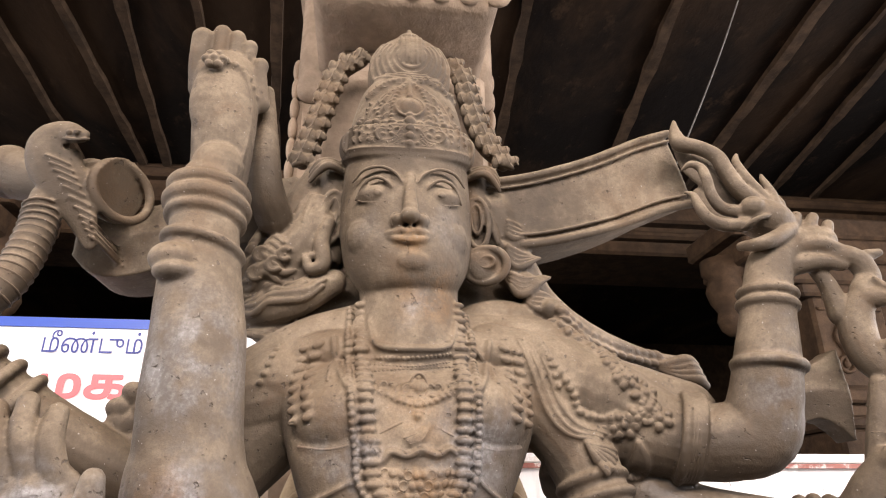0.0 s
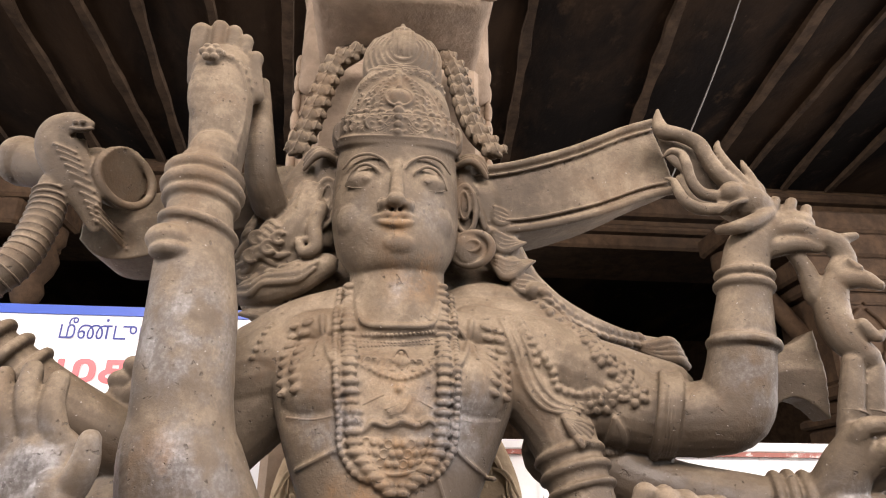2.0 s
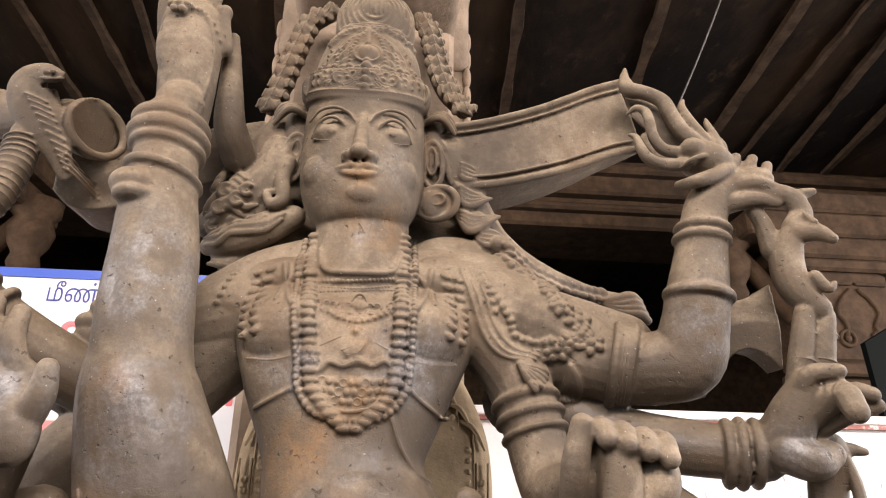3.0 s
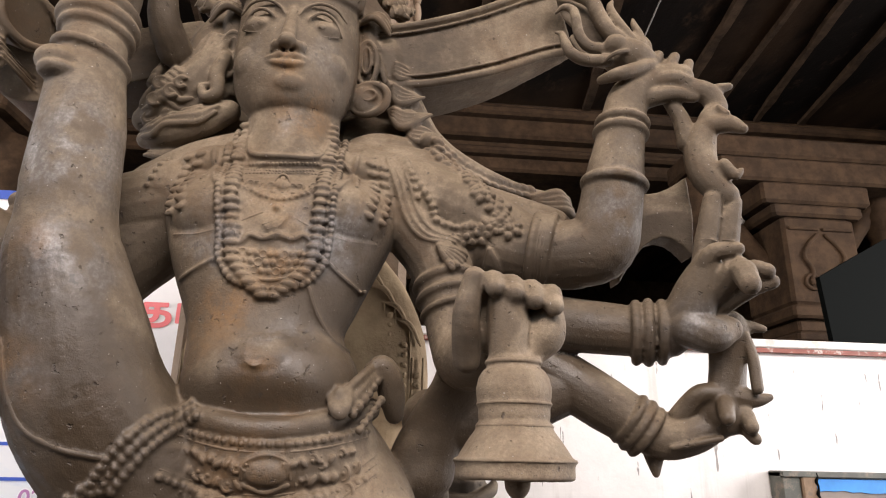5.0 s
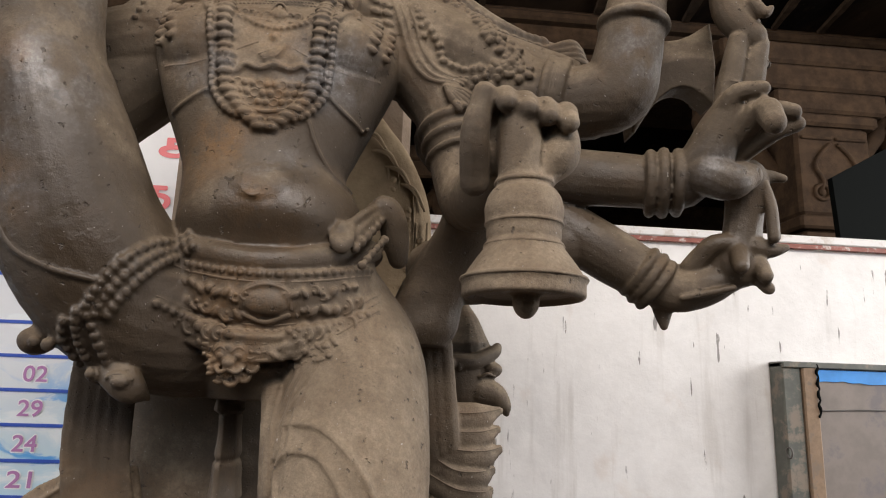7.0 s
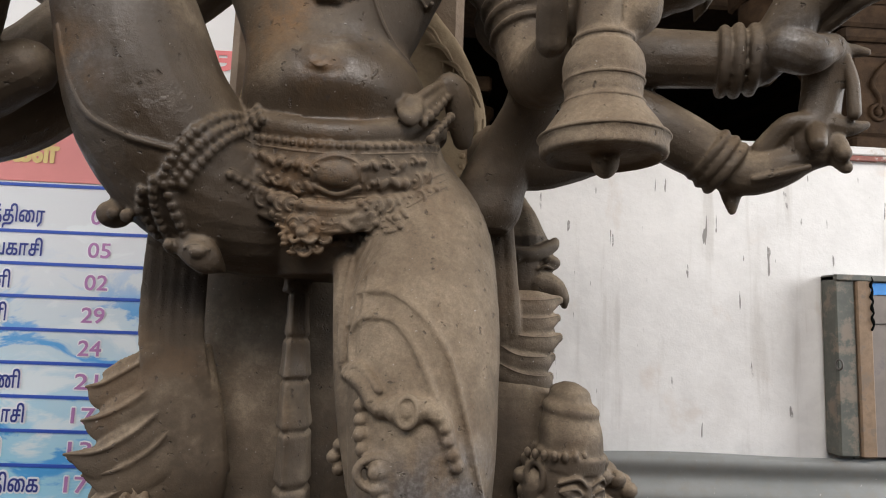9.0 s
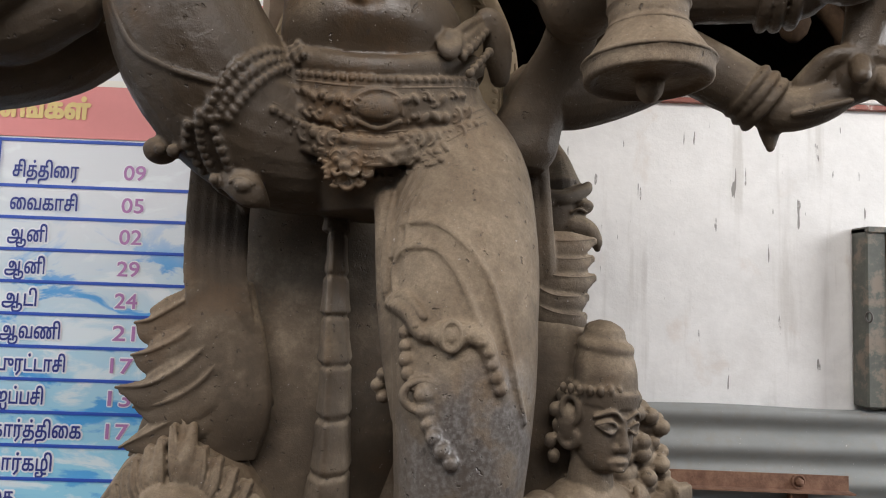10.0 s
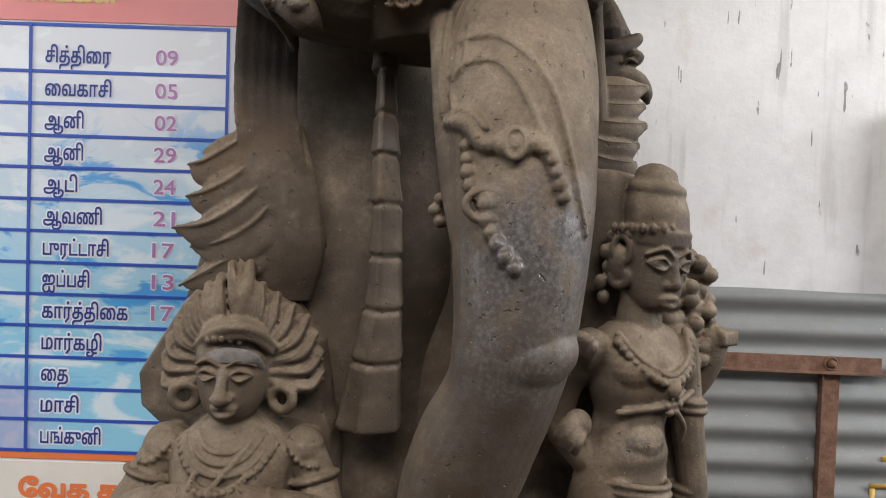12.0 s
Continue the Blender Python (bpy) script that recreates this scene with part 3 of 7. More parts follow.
        d.tube([(0.1 + s * x, y, z) for x, y, z in ((0.0145, 0.991, 2.266), (0.026, 0.990, 2.282), (0.050, 0.992, 2.2935), (0.078, 1.002, 2.291), (0.098, 1.018, 2.274))], [0.0018, 0.0028, 0.003, 0.0028, 0.0016], 8, 26)
        d.tube([(0.1 + s * x, y, z) for x, y, z in ((0.026, 0.985, 2.203), (0.0315, 0.984, 2.193), (0.029, 0.986, 2.182))], 0.002, 6)
    # lips, drawn up in the middle
    g.tube([(0.056, 0.998, 2.1690), (0.074, 0.987, 2.1700), (0.088, 0.982, 2.1715), (0.0995, 0.981, 2.1685), (0.111, 0.982, 2.1720), (0.125, 0.987, 2.1705), (0.143, 0.998, 2.1700)], [0.0022, 0.0048, 0.0058, 0.0056, 0.0058, 0.0048, 0.0022], 10, 30)
    g.tube([(0.058, 0.998, 2.1660), (0.078, 0.986, 2.1575), (0.0995, 0.982, 2.1545), (0.121, 0.986, 2.1580), (0.141, 0.998, 2.1675)], [0.0022, 0.0056, 0.0068, 0.0056, 0.0022], 10, 26)
    d.tube([(0.1, 0.977, 2.181), (0.1, 0.979, 2.176)], [0.003, 0.0035], 6)
    # crown, leaning back: band, cap, topknot
    crown = Geo()
    crown.loft([(2.318, 0.1, 1.11, 0.118, 0.110), (2.328, 0.1, 1.11, 0.123, 0.116), (2.376, 0.1, 1.112, 0.122, 0.116), (2.386, 0.1, 1.115, 0.115, 0.110)], 44, 2.5)
    crown.loft([(2.37, 0.1, 1.115, 0.110, 0.108), (2.41, 0.1, 1.115, 0.108, 0.104), (2.45, 0.1, 1.12, 0.100, 0.10), (2.49, 0.1, 1.124, 0.086, 0.09), (2.52, 0.1, 1.13, 0.066, 0.07)], 40, 2.1)
    for v in crown.v:
        v[:, 2] += 0.36 * (v[:, 1] - 1.0)
    g.merge(crown)
    g.ball((0.105, 1.155, 2.598), (0.088, 0.077, 0.098), segs=30, rows=18)
    g.ball((0.103, 1.135, 2.676), (0.03, 0.03, 0.022), segs=18, rows=10)
    g.tube([(0.103, 1.136, 2.695), (0.103, 1.137, 2.712)], [0.010, 0.006], 10)
    dome = Skin(g)
    for k in range(6):                                                        # strands of the topknot, looped under its comb
        r = 0.027 + 0.0105 * k
        arc = [(0.105 + r * math.sin(a), 2.606 - (1.2 if abs(a) < 1.57 else 0.75) * r * math.cos(a)) for a in np.linspace(-2.35, 2.35, 34)]
        d.tube([dome.at(x, z, 0.0005, 1.15) for x, z in arc if dome.hits(x, z)], 0.0052, 8, 40)
    for i in range(5):
        x = 0.105 + 0.0098 * (i - 2)
        d.tube(dome.line([(x, 2.662), (x, 2.635), (x, 2.6), (x, 2.585)], 0.002, 10), [0.004, 0.0056, 0.0056, 0.004], 8, 14)
    # scrolled border where the cap meets the topknot
    for i, (x, z) in enumerate(smooth_line([(0.023, 2.480), (0.039, 2.492), (0.064, 2.505), (0.099, 2.510), (0.136, 2.511), (0.165, 2.502), (0.188, 2.500)], 23)):
        q = dome.at(x, z, 0.001, 1.06)
        d.ball(q, (0.0075, 0.007, 0.006), (0, 35 * math.sin(i * 2.1), 0), segs=9, rows=6)
        d.torus((q[0], q[1] - 0.003, q[2] + 0.005 * math.sin(i * 1.9)), (0.2, 1, -0.3), 0.0052, 0.0022, 10, 5)
    for s in (-1, 1):                                                         # ribs, bead chains and rosettes beside the jewel
        for k, r in enumerate((0.034, 0.047, 0.06, 0.076)):
            arc = [(0.1 + s * r * math.cos(a), 2.398 + (0.10 - 0.004 * k) * math.sin(a)) for a in np.linspace(0.05, 1.35, 14)]
            line = [dome.at(x, z, 0.0, 1.06) for x, z in arc]
            if k % 2:
                d.tube(line, 0.0035, 6, 24)
            else:
                d.beads(line, 0.0052, 1.7)
        for k in range(3):
            d.torus(dome.at(0.1 + s * 0.042, 2.41 + 0.022 * k, 0.0, 1.06), (s * 0.4, 1, 0), (0.006, 0.009), 0.0028, 14, 6)
        c = dome.at(0.1 + s * 0.05, 2.362, 0.0)
        d.torus(c, (s * 0.4, 1, 0), 0.012, 0.003, 18, 6)                      # rosettes of the band, with swags
        d.ball(c, (0.006, 0.006, 0.006), segs=8, rows=6)
        for k in range(3):
            d.tube(dome.line([(0.1 + s * 0.018, 2.372 - 0.01 * k), (0.1 + s * 0.034, 2.352 - 0.006 * k), (0.1 + s * 0.066, 2.352 - 0.006 * k + 0.006), (0.1 + s * 0.088, 2.378 - 0.008 * k)], -0.0005, 16), 0.0026, 6, 18)
        for k in range(7):                                                    # uneven leafy crest of the band
            x = 0.1 + s * (0.018 + 0.0145 * k)
            d.ball(dome.at(x, 2.391 + 0.3 * (0.1 - x) ** 2 * 9 + 0.003 * (k % 2), 0.0, 1.06), (0.0085, 0.008, 0.0065), (0, s * 30 * (-1) ** k, 0), segs=9, rows=6)
        g.ball((0.1 + s * 0.116, 1.072, 2.375), (0.012, 0.02, 0.03))
        d.torus((0.1 + s * 0.112, 1.05, 2.372), (s * 0.4, 1, 0), (0.009, 0.02), 0.004, 18, 6)
    d.tube(dome.line([(0.1 + 0.112 * math.sin(u), 2.333 + 0.024 * (1 - math.cos(u))) for u in np.linspace(-1.3, 1.3, 15)], 0.0, 40), 0.0036, 6, 40)
    d.tube(dome.line([(0.1 + 0.112 * math.sin(u), 2.384 + 0.024 * (1 - math.cos(u))) for u in np.linspace(-1.3, 1.3, 15)], 0.0, 40), 0.0034, 6, 40)
    for row, (z, n, q) in enumerate(((2.344, 17, 0.0062), (2.360, 16, 0.0068), (2.374, 17, 0.0058), (2.405, 13, 0.0062), (2.425, 11, 0.006), (2.447, 9, 0.006))):
        for k in range(n):                                                    # tooled scrolls and buds over band and cap
            w = 0.098 if row < 3 else 0.086 - 0.008 * (row - 3)
            x = 0.1 + w * (-1 + 2 * k / (n - 1))
            if abs(x - 0.1) < (0.012 if row < 3 else 0.03):
                continue
            c = dome.at(x, z + 2.3 * (x - 0.1) ** 2, -0.001, 1.06)
            if (k * 7 + row * 3) % 5 < 3:
                d.torus(c, (2.5 * (x - 0.1), 1, -0.2), (q * 0.8, q), 0.0025, 12, 6, arc=4.4, start=1.7 * k + row)
            else:
                d.ball(c, (q, 0.005, q * 0.7), (0, 50 * math.sin(2.6 * k + row), 0), segs=8, rows=6)
    g.ball(dome.at(0.099, 2.433, -0.006), (0.0225, 0.016, 0.022), segs=18, rows=12)               # crown jewel
    d.torus(dome.at(0.099, 2.433, 0.001), (0, 1, -0.3), (0.026, 0.026), 0.0028, 24, 6)
    for z, r in ((2.41, 0.008), (2.396, 0.011), (2.376, 0.0085), (2.358, 0.0085), (2.342, 0.0075)):
        d.ball(dome.at(0.0985, z, 0.002), (r, r * 0.9, r), segs=10, rows=7)
    d.tube(dome.line([(0.0985, 2.46), (0.0985, 2.485), (0.0985, 2.505)], 0.002, 8), [0.006, 0.004, 0.006], 8)
    # flower garlands hanging from the topknot to the shoulders, on a plain strap
    for s, pts in ((-1, [(0.002, 1.190, 2.669), (-0.041, 1.190, 2.635), (-0.060, 1.190, 2.579), (-0.074, 1.180, 2.514), (-0.089, 1.180, 2.454), (-0.104, 1.170, 2.394)]), (1, [(0.208, 1.200, 2.673), (0.227, 1.200, 2.631), (0.237, 1.190, 2.573), (0.249, 1.180, 2.513), (0.270, 1.170, 2.458), (0.302, 1.160, 2.408)])):
        g.tube(pts, [0.016, 0.02, 0.021, 0.022, 0.022, 0.015], 10, 30)
        q = smooth_line(pts, 11)
        for i, p in enumerate(q):
            for j in range(3):
                o = (j - 1) * (0.0165 if i else 0.01)
                a = s * (28 + 20 * (j - 1)) + random.uniform(-8, 8)
                d.ball((p[0] + o, p[1] - 0.022 + 0.006 * abs(j - 1), p[2] + 0.004 * random.uniform(-1, 1)), (0.0105, 0.010, 0.016), (0, a, 0), segs=9, rows=6)
                d.tube([(p[0] + o * 1.2, p[1] - 0.031 + 0.006 * abs(j - 1), p[2] + 0.006), (p[0] + o * 1.2 + s * 0.006, p[1] - 0.031 + 0.006 * abs(j - 1), p[2] - 0.012)], 0.002, 5, 6)
            d.ball((p[0] + s * 0.004, p[1] - 0.02, p[2] - 0.0135), (0.017, 0.010, 0.006), (0, s * 25, 0), segs=9, rows=6)
    for s in (-1, 1):
        ex = 0.1 + s * 0.137
        g.loft([(2.17, ex, 1.16, 0.02, 0.035), (2.24, ex, 1.16, 0.032, 0.04), (2.33, ex, 1.15, 0.03, 0.045), (2.37, ex, 1.15, 0.022, 0.04)], 16, 2)
        d.torus((ex, 1.112, 2.25), (s * 0.35, 1, 0), (0.021, 0.052), 0.007, 24, 8)                    # ear rim
        d.torus((ex - s * 0.002, 1.112, 2.258), (s * 0.35, 1, 0), (0.010, 0.03), 0.0045, 18, 6)
        for k in range(3):                                                                        # rolled lock at the temple
            d.tube([(ex - s * 0.018, 1.10 + 0.008 * k, 2.338 + 0.010 * k), (ex + s * 0.006, 1.08 + 0.01 * k, 2.340 + 0.010 * k), (ex + s * 0.026, 1.09, 2.333 + 0.009 * k), (ex + s * 0.042, 1.10, 2.316 + 0.010 * k)], [0.006, 0.0075, 0.007, 0.004], 9, 18)
        g.tube([(ex + s * 0.03, 1.16, 2.36), (ex + s * 0.045, 1.16, 2.28), (ex + s * 0.05, 1.165, 2.2)], [0.03, 0.05, 0.045], 14)
    # straight locks beside the scroll ear ring, then long waves that sweep out over the shoulder
    for pts in ([(-0.080, 1.120, 2.298), (-0.096, 1.110, 2.249), (-0.102, 1.110, 2.206), (-0.123, 1.120, 2.180)], [(-0.071, 1.115, 2.292), (-0.081, 1.100, 2.236), (-0.086, 1.100, 2.191), (-0.105, 1.110, 2.167)], [(-0.060, 1.110, 2.288), (-0.068, 1.100, 2.231), (-0.070, 1.100, 2.186), (-0.083, 1.110, 2.160)], [(-0.049, 1.110, 2.286), (-0.055, 1.100, 2.226), (-0.056, 1.100, 2.182), (-0.065, 1.110, 2.161)]):
        d.tube(pts, [0.007, 0.0085, 0.009, 0.006], 8, 22)
    g.tube([(-0.064, 1.130, 2.239), (-0.101, 1.130, 2.181), (-0.148, 1.140, 2.139), (-0.194, 1.160, 2.117)], [0.038, 0.046, 0.042, 0.026], 14, 26)
    g.tube([(-0.026, 1.120, 2.126), (-0.083, 1.120, 2.092), (-0.141, 1.130, 2.073), (-0.182, 1.150, 2.069)], [0.024, 0.03, 0.028, 0.018], 14, 26)
    mane = Skin(g)
    lay = lambda p: mane.at(p[0], p[2], 0.001, p[1])
    g.tube([(-0.060, 1.140, 2.175), (-0.098, 1.140, 2.130), (-0.147, 1.150, 2.110)], [0.03, 0.036, 0.03], 14, 20)
    for pts in ([(-0.114, 1.110, 2.183), (-0.133, 1.110, 2.199), (-0.145, 1.100, 2.181), (-0.131, 1.100, 2.165), (-0.109, 1.095, 2.145)], [(-0.133, 1.120, 2.222), (-0.156, 1.120, 2.224), (-0.168, 1.110, 2.197), (-0.180, 1.120, 2.184)], [(-0.142, 1.105, 2.171), (-0.162, 1.105, 2.174), (-0.178, 1.110, 2.157), (-0.189, 1.130, 2.139)], [(-0.094, 1.095, 2.139), (-0.115, 1.095, 2.132), (-0.135, 1.095, 2.144), (-0.153, 1.100, 2.139), (-0.162, 1.110, 2.121), (-0.186, 1.130, 2.118)], [(-0.069, 1.095, 2.126), (-0.092, 1.095, 2.110), (-0.121, 1.095, 2.115), (-0.140, 1.100, 2.111), (-0.154, 1.110, 2.095), (-0.183, 1.130, 2.092)], [(-0.040, 1.100, 2.121), (-0.068, 1.100, 2.099), (-0.101, 1.100, 2.093), (-0.130, 1.105, 2.090), (-0.152, 1.110, 2.074), (-0.179, 1.130, 2.077)]):
        for o in (0.0, 0.013):
            d.tube([lay((p[0] - 0.3 * o, p[1], p[2] - o)) for p in smooth_line(pts, 16)], [0.005] + [0.0072] * 6 + [0.0035], 9, 34)
    for c, r in (((-0.127, 1.095, 2.144), 0.012), ((-0.152, 1.100, 2.164), 0.012), ((-0.110, 1.095, 2.161), 0.010), ((-0.160, 1.105, 2.130), 0.011), ((-0.173, 1.115, 2.102), 0.010)):
        c = lay(c)
        d.torus((c[0], c[1] - 0.004, c[2]), (0.1, 1, 0.1), r, 0.005, 16, 6, arc=math.pi * 1.6, start=0.6)
        d.ball(c, 0.0055, segs=8, rows=6)
    # tufts of combed locks with upturned tips on the other shoulder
    g.tube([(0.253, 1.160, 2.330), (0.284, 1.160, 2.257), (0.312, 1.170, 2.190), (0.355, 1.180, 2.126), (0.414, 1.180, 2.091)], [0.03, 0.045, 0.045, 0.04, 0.02], 14, 30)
    for i, (a, m, b) in enumerate((((0.292, 1.125, 2.256), (0.307, 1.115, 2.222), (0.346, 1.125, 2.235)), ((0.288, 1.120, 2.204), (0.308, 1.110, 2.164), (0.355, 1.120, 2.187)), ((0.286, 1.120, 2.150), (0.316, 1.110, 2.112), (0.371, 1.120, 2.149)), ((0.325, 1.125, 2.109), (0.352, 1.120, 2.087), (0.393, 1.130, 2.105)), ((0.358, 1.130, 2.085), (0.380, 1.125, 2.071), (0.413, 1.135, 2.084)))):
        for j in range(4):
            o = 0.0095 * j
            d.tube([(a[0] + 0.3 * o, a[1] + 0.002 * j, a[2] + 0.35 * o), ((a[0] + m[0]) / 2 - 0.004, m[1], (a[2] + m[2]) / 2 - 0.006 + 0.8 * o), (m[0] + 0.2 * o, m[1] + 0.002 * j, m[2] + o), (b[0] - 0.25 * o, b[1] + 0.002 * j, b[2] + 0.15 * o)], [0.006, 0.0075, 0.0085, 0.003], 8, 18)
        g.ball(((a[0] + m[0] + b[0]) / 3, m[1] + 0.02, (a[2] + m[2] + b[2]) / 3), (0.03, 0.02, 0.024))
    for pts in ([(0.236, 1.120, 2.309), (0.262, 1.115, 2.254), (0.276, 1.115, 2.213)], [(0.247, 1.120, 2.316), (0.277, 1.120, 2.269), (0.289, 1.120, 2.228)]):
        d.tube(pts, [0.006, 0.008, 0.006], 8, 20)
    # hair behind the neck, and the slope of the shoulders under it
    g.ball((-0.06, 1.20, 2.10), (0.14, 0.05, 0.10), segs=20, rows=12)
    g.ball((0.27, 1.20, 2.09), (0.13, 0.05, 0.10), segs=20, rows=12)
    g.ball((0.28, 1.15, 2.06), (0.09, 0.05, 0.05), segs=20, rows=12)
    g.tube([(0.19, 1.13, 2.03), (0.342, 1.120, 2.021), (0.421, 1.120, 1.972), (0.509, 1.120, 1.935), (0.604, 1.120, 1.909)], [0.045, 0.046, 0.046, 0.052, 0.05], 18, 26)
    g.tube([(0.03, 1.13, 2.04), (-0.06, 1.13, 2.01), (-0.14, 1.13, 1.96)], [0.05, 0.05, 0.05], 18, 20)
    for i in range(10):
        q = smooth_line([(-0.09, 1.15, 2.12), (-0.13, 1.15, 2.08), (-0.16, 1.16, 2.05)], 10)[i]
        d.tube([(q[0] + 0.05, 1.145, q[2] - 0.01), (q[0] + 0.02, 1.135, q[2] - 0.022), (q[0] - 0.015, 1.14, q[2] - 0.018)], [0.005, 0.0075, 0.004], 8, 12)
    # ear rings: a wheel on one side, a scroll on the other
    d.torus((0.246, 1.092, 2.158), (0.35, 1, 0.05), (0.038, 0.032), 0.008, 28, 8)
    d.ball((0.246, 1.094, 2.158), (0.033, 0.012, 0.036), segs=18)
    d.torus((0.246, 1.082, 2.160), (0.35, 1, 0.05), (0.014, 0.011), 0.003, 18, 6)
    d.tube([(-0.04, 1.10, 2.235), (-0.050, 1.095, 2.19), (-0.044, 1.09, 2.150), (-0.066, 1.09, 2.138), (-0.073, 1.09, 2.158), (-0.06, 1.088, 2.164)], [0.012, 0.015, 0.014, 0.010, 0.008, 0.005], 10, 30)
    # raised leg: thigh, knee, shin, ankle, foot with the sole to the front
    g.tube([(0.09, 1.12, 1.44), (0.0, 1.085, 1.44), (-0.075, 1.04, 1.475), (-0.13, 0.995, 1.555), (-0.16, 0.965, 1.66), (-0.187, 0.945, 1.765), (-0.192, 0.94, 1.82), (-0.197, 0.938, 1.89), (-0.2, 0.94, 1.97), (-0.212, 0.95, 2.07), (-0.219, 0.96, 2.16), (-0.22, 0.965, 2.23)],
           [0.10, 0.112, 0.115, 0.112, 0.099, 0.083, 0.0715, 0.069, 0.066, 0.059, 0.051, 0.047], 26, 60)
    g.ball((-0.188, 0.915, 1.79), (0.06, 0.045, 0.055))
    g.tube([(-0.215, 0.985, 2.22), (-0.213, 0.978, 2.30), (-0.217, 0.976, 2.38), (-0.223, 0.98, 2.44)], [0.045, 0.05, 0.055, 0.056], 18, 20, 0.82)
    g.ball((-0.212, 0.958, 2.255), (0.042, 0.036, 0.048))
    g.ball((-0.222, 0.955, 2.385), (0.05, 0.024, 0.085), segs=20, rows=14)
    for i, (x, z, r, top) in enumerate(((-0.270, 2.455, 0.0205, 2.540), (-0.238, 2.465, 0.0155, 2.550), (-0.211, 2.46, 0.0145, 2.541), (-0.188, 2.45, 0.0135, 2.522), (-0.167, 2.43, 0.0145, 2.485))):
        g.tube([(x + 0.006, 0.985, z - 0.03), (x, 0.972, z + 0.02), (x, 0.972, top - r)], [r * 1.1, r * 0.9, r], 12)
    for k in range(6):
        a = k * math.pi / 3
        d.ball((-0.232 + 0.013 * math.cos(a), 0.924, 2.442 + 0.011 * math.sin(a)), (0.0085, 0.008, 0.0075))
    d.ball((-0.232, 0.92, 2.442), 0.007)
    d.beads([(-0.215, 0.93, 2.445), (-0.185, 0.945, 2.435), (-0.168, 0.965, 2.40)], 0.0065)
    d.tube([(-0.185, 0.942, 2.43), (-0.172, 0.955, 2.38), (-0.172, 0.958, 2.31), (-0.18, 0.955, 2.25)], 0.005, 8)
    g.tube([(-0.158, 1.02, 2.45), (-0.155, 1.03, 2.38), (-0.15, 1.05, 2.28), (-0.138, 1.10, 2.24)], [0.012, 0.02, 0.03, 0.034], 14)
    for z, r, s in ((2.212, 0.053, 0.0125), (2.186, 0.055, 0.0135), (2.164, 0.054, 0.009)):
        g.torus((-0.219, 0.962, z), (0.05, 0.12, 1), r, s, 34, 10)
    g.torus((-0.214, 0.952, 2.112), (0.2, 0.1, 1), 0.058, 0.008, 30, 8)
    g.ball((-0.241, 0.905, 2.076), (0.034, 0.032, 0.026), segs=20, rows=12)
    g.ball((-0.233, 0.900, 2.055), (0.032, 0.03, 0.016), segs=20, rows=12)

    # standing leg
    g.tube([(0.22, 1.11, 1.46), (0.255, 1.07, 1.38), (0.268, 1.01, 1.27), (0.27, 0.985, 1.18), (0.272, 0.965, 1.08), (0.27, 0.955, 0.98), (0.264, 0.95, 0.90), (0.252, 0.965, 0.83), (0.215, 1.0, 0.73), (0.185, 1.03, 0.62), (0.17, 1.05, 0.48), (0.165, 1.05, 0.36)],
           [0.105, 0.115, 0.110, 0.106, 0.099, 0.090, 0.083, 0.079, 0.086, 0.08, 0.06, 0.05], 28, 60)
    g.ball((0.278, 0.925, 0.888), (0.072, 0.062, 0.05), (0, -14, 0), segs=24, rows=16)
    block.box((0.08, 0.82, 0.26), (0.24, 1.12, 0.36), bevel=0.03)
    # stone left standing between the legs, flaring to the ground
    block.loft([(1.50, 0.0, 1.30, 0.12, 0.12), (1.30, 0.0, 1.33, 0.165, 0.105), (1.2, 0.0, 1.335, 0.175, 0.115), (1.08, -0.01, 1.335, 0.19, 0.12), (0.95, -0.02, 1.34, 0.215, 0.125), (0.8, -0.08, 1.35, 0.25, 0.13), (0.6, -0.08, 1.35, 0.26, 0.14), (0.25, -0.05, 1.35, 0.27, 0.16)], 36, 2.6)
    block.loft([(1.45, 0.16, 1.36, 0.2, 0.09), (1.3, 0.2, 1.37, 0.235, 0.095), (1.16, 0.23, 1.37, 0.275, 0.10), (1.0, 0.23, 1.38, 0.28, 0.10), (0.5, 0.2, 1.36, 0.3, 0.12), (0.25, 0.2, 1.36, 0.34, 0.14)], 30, 3)
    # jointed sash hanging from the clasp, square in section, its end swung aside
    for (xa, za), (xb, _), (xc, zc), (xd, _) in (((0.040, 1.344), (0.079, 1.346), (0.038, 1.308), (0.082, 1.310)), ((0.048, 1.306), (0.078, 1.307), (0.046, 1.237), (0.082, 1.238)), ((0.044, 1.233), (0.083, 1.234), (0.041, 1.171), (0.088, 1.173)), ((0.044, 1.167), (0.086, 1.168), (0.041, 1.091), (0.094, 1.093)), ((0.045, 1.087), (0.094, 1.088), (0.043, 1.006), (0.098, 1.007)), ((0.042, 1.000), (0.097, 1.002), (0.037, 0.917), (0.101, 0.919)), ((0.035, 0.913), (0.099, 0.915), (0.017, 0.830), (0.102, 0.833)), ((0.015, 0.825), (0.100, 0.828), (-0.007, 0.713), (0.102, 0.711))):
        rr = []
        for u, i in ((0.0, 0.004), (0.06, 0.0), (0.5, 0.001), (0.94, -0.001), (1.0, 0.004)):
            l, r, z = xa + (xc - xa) * u + i, xb + (xd - xb) * u - i, za + (zc - za) * u
            m = l + 0.42 * (r - l)
            rr.append([(l, 1.15, z), (l + 0.004, 1.138, z), (m - 0.004, 1.108 + i, z), (m + 0.004, 1.107 + i, z), (r - 0.004, 1.13, z), (r, 1.14, z), (r, 1.19, z), (l, 1.19, z)])
